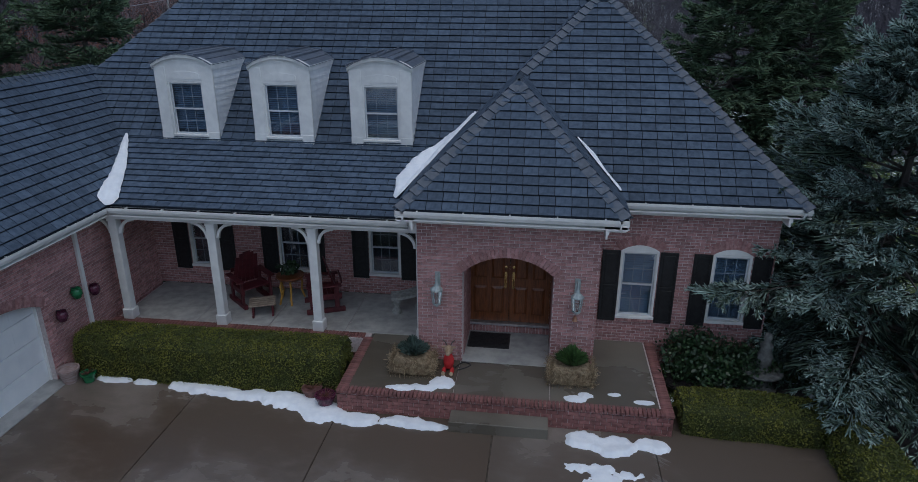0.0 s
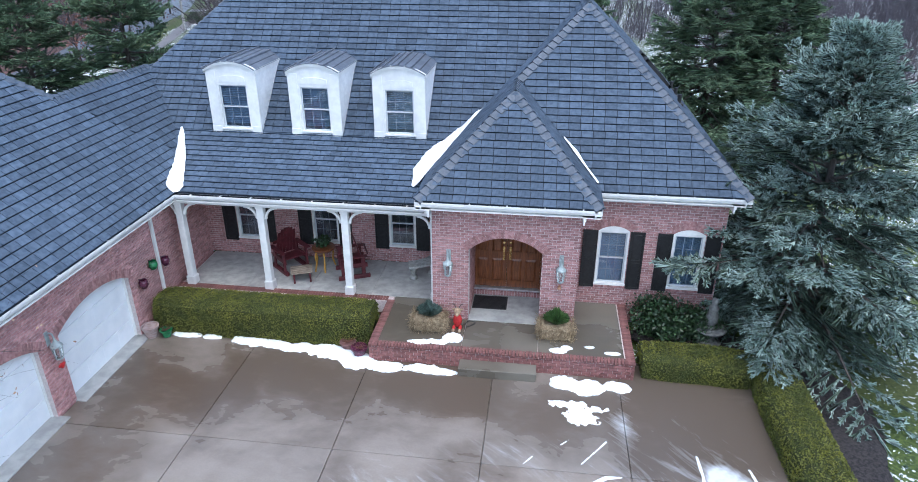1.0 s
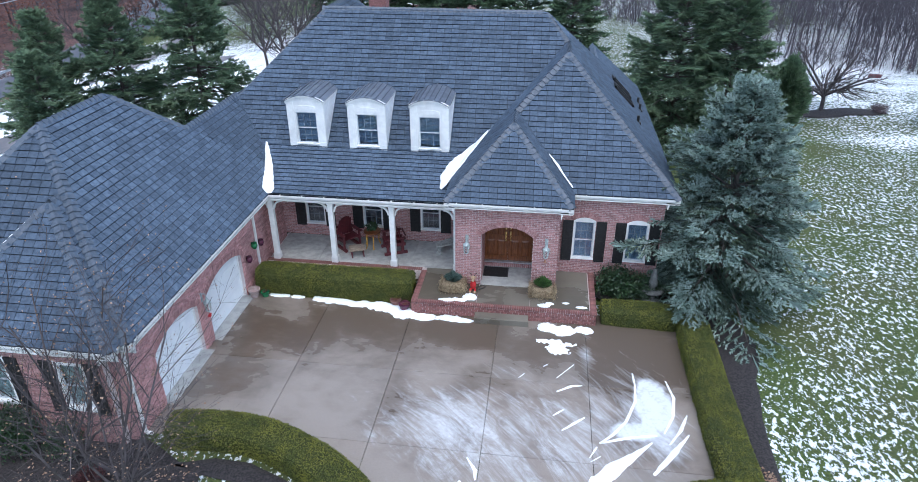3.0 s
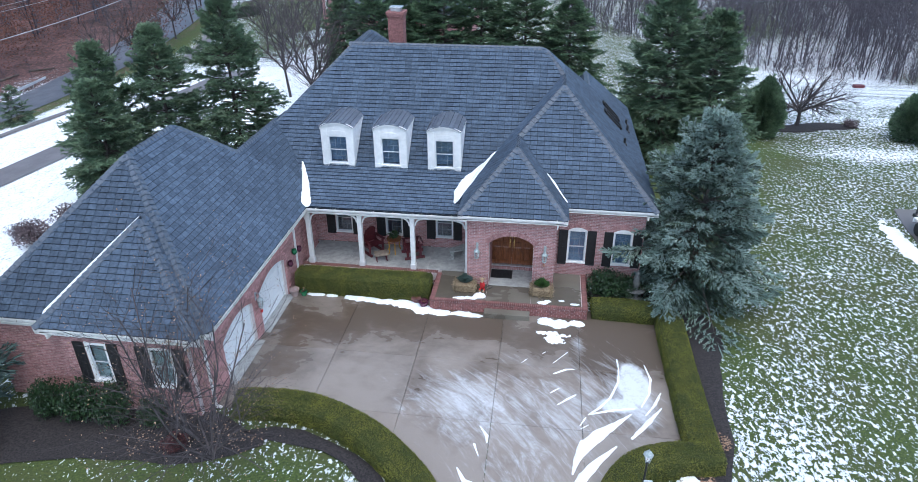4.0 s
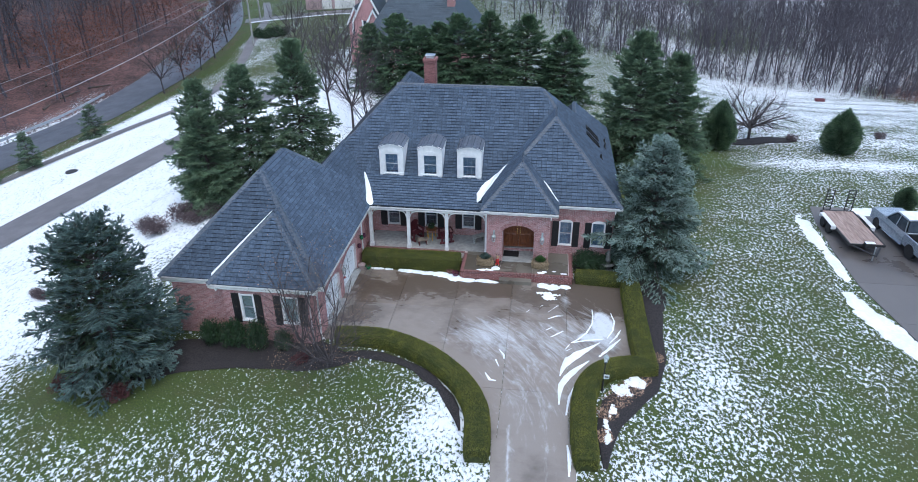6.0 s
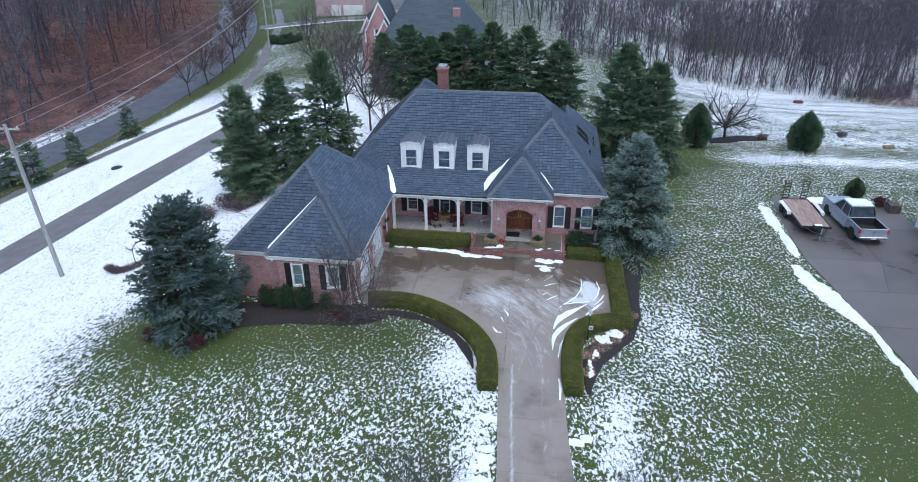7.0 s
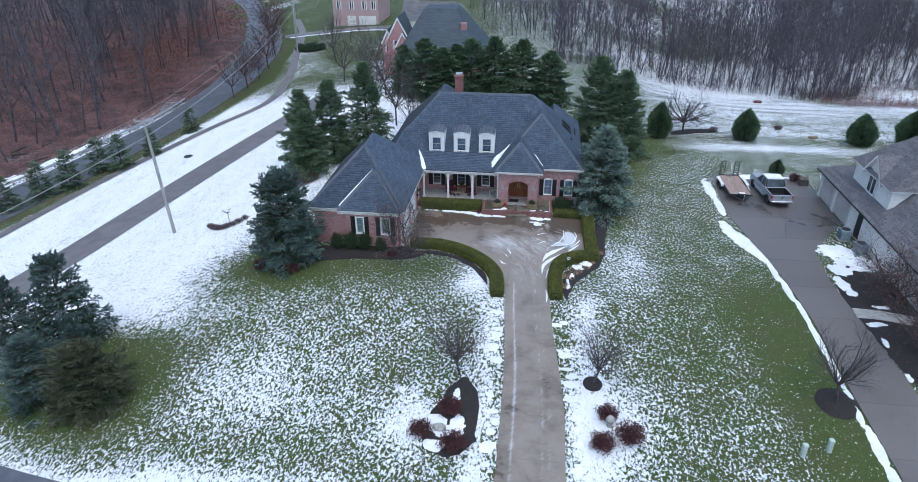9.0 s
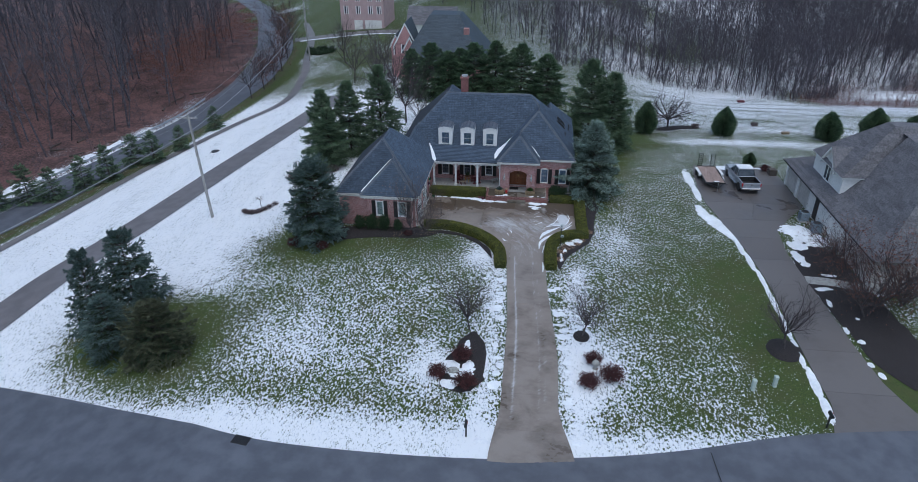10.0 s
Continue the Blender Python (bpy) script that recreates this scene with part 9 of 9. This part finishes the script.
def neighbour_drive():
    rows = ((-17.3, 19.3, 27.0), (-14.4, 20.1, 25.0), (-12.1, 19.95, 24.1), (-8.5, 19.75, 23.55), (-1, 19.7, 22.9), (4, 19.4, 22.75), (8.3, 18.8, 23.2), (11, 18.4, 24.9), (14.1, 17.9, 27.25), (18, 17.9, 27.25), (22.3, 18.2, 27.25), (24.6, 18.6, 26.0))
    d = structure("driveway_neighbour", Geo().box(19.9, 6, -0.3, 22.5, 20, 0.0), NEXTDRIVE, "wet brown-grey concrete drive next door", "driveway")
    cuts = (-17.3, -13.2, -9.2, -5.2, -1.2, 2.8, 6.8, 10.6, 14.5, 19.5, 24.6)
    ys, ls, rs = zip(*rows)
    fields = {"slush": lambda x, y: 0.0, "damp": lambda x, y: -0.12 + 0.25 * near(x, y, 25, 14, 3, 4) + 0.2 * near(x, y, 20.5, 18, 3, 4)}
    for y0, y1 in zip(cuts, cuts[1:]):
        halves = 2 if y0 > 9 else 1
        for hh in range(halves):
            n, m = 8, 10
            v = []
            for j in range(m + 1):
                y = y0 + 0.008 + (y1 - y0 - 0.016) * j / m
                l, r = float(np.interp(y, ys, ls)), float(np.interp(y, ys, rs))
                w = (r - l) / halves
                l, r = l + w * hh + 0.006, l + w * (hh + 1) - 0.006
                v += [(l + (r - l) * i / n, y, terrain(l + (r - l) * i / n, y) + 0.05) for i in range(n + 1)]
            f = [(j * (n + 1) + i, j * (n + 1) + i + 1, (j + 1) * (n + 1) + i + 1, (j + 1) * (n + 1) + i) for j in range(m) for i in range(n)]
            rim = [i for i in range(n + 1)] + [j * (n + 1) + n for j in range(1, m + 1)] + [m * (n + 1) + i for i in range(n - 1, -1, -1)] + [j * (n + 1) for j in range(m - 1, 0, -1)]
            k, c = len(v), len(rim)
            v += [(v[i][0], v[i][1], v[i][2] - 0.12) for i in rim]
            f += [(rim[(i + 1) % c], rim[i], k + i, k + (i + 1) % c) for i in range(c)]
            me = bpy.data.meshes.new("slab")
            me.from_pydata(v, [], f)
            me.materials.append(NEXTDRIVE)
            for key, fn in fields.items():
                at = me.attributes.new(key, "FLOAT", "POINT")
                at.data.foreach_set("value", [fn(p[0], p[1]) for p in v])
            part("slab", me, None, d)
    structure("path", strip([(22.85, -0.4), (24.4, -0.5), (26, -0.9), (29, -1.6)], 0.6, 0.085), PORCH, "pale concrete path next door", "path")


neighbour_drive()
for x, y in ((26.45, 11.0), (26.75, 8.6)):
    a = thing("air_conditioner", "grey outdoor air conditioner beside the wall", "air conditioner", "air conditioners", (x - 0.2, y, terrain(x, y) + 0.02))
    part("pad", Geo().box(-0.5, -0.5, 0, 0.5, 0.5, 0.08, 0.01), PORCH, a)
    part("casing", Geo().box(-0.4, -0.4, 0.08, 0.4, 0.4, 0.95, 0.04), surf("grey_blue_metal", (0.17, 0.22, 0.26), (0.26, 0.32, 0.37), 0.5, 8, 1, relief=0.1), a)
    for i in range(10):
        part("louvre", Geo().box(-0.41, -0.36, 0.17 + i * 0.075, 0.41, 0.36, 0.18 + i * 0.075), DARK, a)
    part("fan_grille", Geo().lathe([(0.34, 0.95), (0.34, 0.97), (0.08, 0.98), (0.01, 0.98)], 20), DARK, a)
can = thing("planter_box", "square dark planter with a round bare shrub", "planter", at=(26.7, 22.6, terrain(26, 22)))
part("box", Geo().box(-0.4, -0.4, 0, 0.4, 0.4, 0.7, 0.03), BARK, can)
ball = plant(barberry, 26.2, 23.6, 0.8, 1.0, 10, label="round bare brown shrub by the garage")


# ---- truck and trailer ----
SILVER = surf("silver_car_paint", (0.33, 0.37, 0.42), (0.42, 0.46, 0.51), 0.28, 3, 0.5, metal=0.35, relief=0.02)
TYRE = surf("tyre_rubber", (0.012, 0.012, 0.012), (0.03, 0.03, 0.03), 0.85, 20, 2, relief=0.3)
CHROME = surf("chrome", (0.6, 0.6, 0.62), (0.75, 0.75, 0.77), 0.18, 5, 1, metal=1.0, relief=0.02)


def wheel(parent, x, y, z, r, w):
    m = pose(x, y, z, 0, 90, 0)
    t = part("wheel", Geo().lathe([(r * 0.62, -w / 2), (r * 0.92, -w / 2), (r, -w * 0.35), (r, w * 0.35), (r * 0.92, w / 2), (r * 0.62, w / 2)], 24, m), TYRE, parent)
    part("rim", Geo().lathe([(0.01, -w * 0.3), (r * 0.2, -w * 0.42), (r * 0.6, -w * 0.4), (r * 0.62, w * 0.4), (r * 0.2, w * 0.42), (0.01, w * 0.3)], 16, m), CHROME, t)


def pickup():
    t = thing("pickup_truck", "silver crew-cab pickup with snow on its roof, parked on the drive", "pickup truck", at=(22.72, 19.75, terrain(22.7, 19.7) + 0.05, 0, 0, 4))
    W = 0.98

    def hull(sections, mat, name):
        """Skin over cross-sections (y, half width, low, high)."""
        v, f = [], []
        for y, w, lo, hi in sections:
            v += [(-w, y, lo), (-w * 1.0, y, lo + (hi - lo) * 0.6), (-w * 0.93, y, hi), (w * 0.93, y, hi), (w, y, lo + (hi - lo) * 0.6), (w, y, lo)]
        n = 6
        for i in range(len(sections) - 1):
            f += [(i * n + k, i * n + (k + 1) % n, (i + 1) * n + (k + 1) % n, (i + 1) * n + k) for k in range(n)]
        f += [tuple(range(n))[::-1], tuple(range(len(v) - n, len(v)))]
        return part(name, Geo().add(v, f), mat, t)

    hull([(2.95, 0.86, 0.5, 0.95), (2.85, 0.94, 0.45, 1.08), (1.5, W, 0.42, 1.17), (1.2, W, 0.42, 1.17)], SILVER, "bonnet")
    hull([(1.2, W, 0.42, 1.17), (-1.0, W, 0.42, 1.17)], SILVER, "cab_lower")
    part("roof", Geo().box(-0.8, -0.78, 1.84, 0.8, 0.5, 1.93, 0.04), SILVER, t)
    part("roof_snow", Geo().box(-0.76, -0.74, 1.925, 0.76, 0.46, 1.96, 0.015), SNOW, t, "thin snow on the roof")
    part("windscreen", Geo().add([(-0.86, 1.28, 1.17), (0.86, 1.28, 1.17), (0.74, 0.5, 1.85), (-0.74, 0.5, 1.85)], [(0, 1, 2, 3)]), GLASSDARK, t)
    part("rear_window", Geo().add([(-0.82, -1.05, 1.19), (0.82, -1.05, 1.19), (0.72, -0.79, 1.85), (-0.72, -0.79, 1.85)], [(3, 2, 1, 0)]), GLASSDARK, t)
    for s in (-1, 1):
        part("side_window", Geo().add([(s * 0.93, 1.15, 1.19), (s * 0.79, 0.42, 1.83), (s * 0.79, -0.74, 1.83), (s * 0.92, -0.98, 1.19)], [(0, 1, 2, 3)]), GLASSDARK, t)
        for y0, y1 in ((1.28, 1.18), (0.08, -0.02), (-0.96, -1.08)):
            part("pillar", Geo().add([(s * 0.945, y0, 1.17), (s * 0.945, y1, 1.17), (s * 0.8, 0.45 if y1 > 1 else (y1 if y1 > -0.5 else -0.8), 1.86), (s * 0.8, 0.55 if y0 > 1 else (y0 if y0 > -0.5 else -0.7), 1.86)], [(0, 1, 2, 3)]), SILVER, t)
        part("mirror", Geo().box(s * 0.98, 0.95, 1.2, s * 1.2, 1.1, 1.38, 0.03), SILVER, t)
        part("bed_side", Geo().box(s * W, -1.02, 0.5, s * (W - 0.1), -2.88, 1.2, 0.03), SILVER, t)
        part("tail_lamp", Geo().box(s * (W + 0.005), -2.78, 0.82, s * (W - 0.13), -2.9, 1.14, 0.015), RED, t)
        part("running_board", Geo().box(s * (W - 0.05), -1.0, 0.36, s * (W + 0.06), 1.1, 0.42, 0.01), CHROME, t)
        part("headlight", Geo().box(s * 0.6, 2.86, 0.8, s * 0.9, 2.97, 1.0, 0.02), FROST, t)
        part("wheel_arch", Geo().lathe([(0.42, -0.02), (0.46, -0.02), (0.46, 0.02), (0.42, 0.02)], 20, pose(s * W, -1.95, 0.42, 0, 90, 0)), DARK, t)
        for y in (-1.95, 1.95):
            wheel(t, s * 0.86, y, 0.38, 0.39, 0.26)
    part("bed_floor", Geo().box(-0.9, -2.85, 0.62, 0.9, -1.05, 0.68), DARK, t)
    part("bed_liner", Geo().box(-0.885, -2.83, 0.68, -0.86, -1.12, 1.17).box(0.86, -2.83, 0.68, 0.885, -1.12, 1.17).box(-0.86, -1.14, 0.68, 0.86, -1.115, 1.17).box(-0.86, -2.835, 0.68, 0.86, -2.81, 1.15), DARK, t)
    part("bed_front", Geo().box(-0.92, -1.0, 0.5, 0.92, -1.1, 1.2, 0.02), SILVER, t)
    part("tailgate", Geo().box(-0.86, -2.92, 0.62, 0.86, -2.84, 1.2, 0.02), SILVER, t)
    part("bumper", Geo().box(-0.95, -3.06, 0.46, 0.95, -2.9, 0.64, 0.03), CHROME, t)
    part("number_plate", Geo().box(-0.16, -3.072, 0.5, 0.16, -3.06, 0.62), WHITE, t)
    part("plate_bar", Geo().box(-0.11, -3.078, 0.54, 0.11, -3.072, 0.58), DARK, t)
    part("badge", Geo().lathe([(0.01, 0), (0.09, 0), (0.09, 0.012), (0.01, 0.014)], 16, pose(0, -2.925, 0.98, 90)), CHROME, t)


pickup()


def trailer():
    t = thing("flatbed_trailer", "flatbed utility trailer with a plank deck and raised ramps", "trailer", at=(19.6, 20.35, terrain(19.4, 20.3) + 0.05, 0, 0, 1))
    PLANK = surf("trailer_plank", (0.26, 0.18, 0.15), (0.4, 0.3, 0.26), 0.8, 8, 1, each=0.12, relief=0.3, stretch=(1, 0.15, 1))
    for i in range(9):
        x = -0.95 + i * 0.211
        part("plank", Geo().box(x, -2.3, 0.58, x + 0.203, 2.3, 0.62, 0.006), PLANK, t)
    part("frame", Geo().box(-1.02, -2.36, 0.5, -0.95, 2.36, 0.64).box(0.95, -2.36, 0.5, 1.02, 2.36, 0.64).box(-1.02, -2.4, 0.5, 1.02, -2.32, 0.64).box(-1.02, 2.3, 0.5, 1.02, 2.38, 0.64), DARK, t)
    part("tongue", Geo().pipe([(-0.8, -2.35, 0.52), (0, -3.6, 0.5)], 0.05, 6).pipe([(0.8, -2.35, 0.52), (0, -3.6, 0.5)], 0.05, 6), DARK, t)
    part("jack", Geo().tube((0, -3.3, 0.05), (0, -3.3, 0.95), 0.04, n=8), STEEL, t)
    part("tool_box", Geo().box(-0.3, -2.75, 0.55, 0.3, -2.42, 0.85, 0.03), DARK, t)
    part("box_snow", Geo().box(-0.27, -2.72, 0.85, 0.27, -2.45, 0.88, 0.01), SNOW, t, "snow on the tool box lid")
    for s in (-1, 1):
        part("fender", Geo().box(s * 1.02, -0.2, 0.7, s * 1.32, 1.7, 0.76, 0.03).box(s * 1.02, -0.25, 0.5, s * 1.3, -0.18, 0.74).box(s * 1.02, 1.68, 0.5, s * 1.3, 1.75, 0.74), WHITE, t)
        for y in (0.3, 1.2):
            wheel(t, s * 1.17, y, 0.33, 0.34, 0.22)
        ramp_ = part("ramp", Geo().box(s * 0.42, 2.36, 0.6, s * 0.47, 2.42, 2.1).box(s * 0.85, 2.36, 0.6, s * 0.9, 2.42, 2.1), DARK, t)
        for k in range(7):
            part("rung", Geo().box(s * 0.47, 2.37, 0.66 + k * 0.23, s * 0.85, 2.41, 0.71 + k * 0.23), DARK, ramp_)


trailer()


# ---- far houses ----
def far_brick_house():
    h = thing("far_house", "brick house with slate-blue hipped roof and white gables", "house")
    x0, x1, y0, y1, z = -21.5, -8.5, 57.5, 74, -0.4
    part("wall", Geo().box(x0, y0, z, x1, y1, 3.2), BRICK, h)
    part("gutter", Geo().box(x0 - 0.35, y0 - 0.35, 3.1, x1 + 0.35, y0 - 0.25, 3.25).box(x0 - 0.35, y0 - 0.35, 3.1, x0 - 0.25, y1, 3.25), WHITE, h)
    shingle_slope("front_slope", [(x0 - 0.3, y0 - 0.3, 3.2), (x1 + 0.3, y0 - 0.3, 3.2), (-13.0, 64.5, 9.6), (-18.0, 64.5, 9.6)], NAVY, h)
    shingle_slope("west_slope", [(x0 - 0.3, y1, 3.2), (x0 - 0.3, y0 - 0.3, 3.2), (-18.0, 64.5, 9.6), (-18.0, 69, 9.6)], NAVY, h)
    part("back_slope", Geo().add([(-18.0, 64.5, 9.6), (-13, 64.5, 9.6), (x1 + 0.3, y0 - 0.3, 3.2), (x1 + 0.3, y1, 3.2), (-13, 69, 9.6), (-18.0, 69, 9.6), (x0 - 0.3, y1, 3.2)], [(1, 2, 3, 4), (0, 1, 4, 5), (5, 4, 3, 6)]), NAVY, h)
    for xc, w, zb, zt, yf in ((-21.8, 1.75, 5.3, 8.5, 62.0), (-23.6, 0.8, 4.9, 6.5, 62.6), (-21.0, 1.0, 4.6, 6.4, 61.4)):
        part("gable_wall", Geo().add([(xc - w, yf, z), (xc + w, yf, z), (xc + w, yf, zb), (xc, yf, zt), (xc - w, yf, zb), (xc - w, yf + 4, z), (xc + w, yf + 4, z), (xc + w, yf + 4, zb), (xc - w, yf + 4, zb)], [(0, 1, 2, 3, 4), (1, 6, 7, 2), (5, 0, 4, 8)]), BRICK, h)
        for sg in (-1, 1):
            e = 0.3
            part("gable_trim", Geo().add([(xc + sg * (w + e), yf - 0.2, zb - e), (xc, yf - 0.2, zt + 0.2), (xc, yf - 0.2, zt - 0.2), (xc + sg * (w + e - 0.25), yf - 0.2, zb - e - 0.1)], [(0, 1, 2, 3)]), WHITE, h)
            part("gable_roof", Geo().add([(xc + sg * (w + e), yf - 0.2, zb - e), (xc, yf - 0.2, zt + 0.22), (xc, yf + 6, zt + 0.22), (xc + sg * (w + e), yf + 4, zb - e)], [(0, 1, 2, 3)]), NAVY, h)
        wd = part("window", Geo().box(xc - w * 0.4, yf - 0.06, zb - 1.5, xc + w * 0.4, yf - 0.02, zb - 0.2), GLASSDARK, h)
        for sg in (-1, 1):
            part("window_frame", Geo().box(xc + sg * w * 0.4 - 0.1, yf - 0.12, zb - 1.6, xc + sg * w * 0.4 + 0.1, yf - 0.03, zb - 0.1), WHITE, wd)
    for i in range(4):
        wd = part("window", Geo().box(x0 + 1.0 + i * 1.5, y0 - 0.05, 0.9, x0 + 1.7 + i * 1.5, y0 - 0.01, 2.5), GLASSDARK, h)
        for c in (0.9, 1.7):
            part("window_frame", Geo().box(x0 + c + i * 1.5, y0 - 0.08, 0.8, x0 + c + 0.1 + i * 1.5, y0 - 0.02, 2.6), WHITE, wd)
        wd = part("window", Geo().box(x0 - 0.05, y0 + 0.9 + i * 1.3, 0.9, x0 - 0.01, y0 + 1.6 + i * 1.3, 2.5), GLASSDARK, h)
        part("window_frame", Geo().box(x0 - 0.08, y0 + 0.8 + i * 1.3, 0.8, x0 - 0.02, y0 + 0.9 + i * 1.3, 2.6), WHITE, wd)
    part("chimney", Geo().box(-12.0, 61.5, 3, -11.1, 62.4, 8.0, 0.03), BRICK, h, "red brick chimney")


far_brick_house()


def pink_house():
    h = thing("far_brick_building", "tall pale pink brick house with white garage doors", "house")
    PINK = surf("pale_pink_brick", (0.42, 0.29, 0.29), (0.55, 0.41, 0.4), 0.85, 12, 0.6, relief=0.3)
    x0, x1, y, z = -46.8, -36.4, 110.0, -2.0
    part("wall", Geo().box(x0, y, z, x1, y + 12, 7.4), PINK, h)
    shingle_slope("roof_slope", [(x0 - 0.4, y - 0.4, 7.4), (x1 + 0.4, y - 0.4, 7.4), (x1 - 4, y + 6, 12), (x0 + 4, y + 6, 12)], SHINGLE, h)
    shingle_slope("roof_side", [(x1 + 0.4, y - 0.4, 7.4), (x1 + 0.4, y + 12.4, 7.4), (x1 - 4, y + 6, 12)], SHINGLE, h)
    for a, b in ((-43.6, -41.6), (-41.0, -37.0)):
        part("garage_door", Geo().box(a, y - 0.06, z + 0.2, b, y - 0.01, 0.7), CREAM, h)
    for x in (-45.8, -42.9, -40.0, -37.9):
        for lo in (2.2, 5.0):
            wd = part("window", Geo().box(x, y - 0.05, lo, x + 0.9, y - 0.01, lo + 1.6), GLASSDARK, h)
            for c in (x - 0.15, x + 0.8, x + 0.4):
                part("window_frame", Geo().box(c, y - 0.08, lo - 0.1, c + 0.2, y - 0.02, lo + 1.7), WHITE, wd)


pink_house()
structure("far_drive", strip([(-30, 104), (-38, 105.5), (-47, 103), (-55, 100)], 2.2, 0.08), LANE, "pale concrete drive of the far house", "driveway")
tagged(part("snow_bank", strip([(-29, 101.2), (-38, 102.7), (-47, 100.3), (-53, 97.8)], 0.55, 0.12, wobble=0.5), SNOW), "snow lying along the far drive", "snow", "", "stuff")
shed = thing("far_roof", "grey shingled roof of a house beyond", "house")
part("wall", Geo().box(-28, 96, -3, -18, 104, 2.5), CREAM, shed)
shingle_slope("roof_slope", [(-28.4, 95.6, 2.4), (-17.6, 95.6, 2.4), (-17.6, 100, 5.6), (-28.4, 100, 5.6)], SHINGLE, shed)
clump = shrub_thing("bed_shrub", "dark evergreen clump in a ring bed", 0.7, 0.9, 12, SHRUB, 420, 0.09)
settle(clump, -44.2, 85.2, 1.3)
for i in range(13):
    a = i / 13 * 6.28
    plant(clump, -44.2 + 2.4 * math.cos(a), 85.2 + 1.8 * math.sin(a), 1.1, 1.1 + 0.3 * math.sin(i * 2.3), i * 30)
bed("mulch_bed", [(-46, 84.5), (-44, 85.2), (-42.2, 86)], 1.7, "dark mulch ring bed on the far verge")


# ---- single bricks of the entrance piers ----
for wall, m, a, z in SINGLES[:700]:
    o = part("brick", single_brick, None, wall)
    o.matrix_basis = m @ Matrix.Translation((a, 0, z))
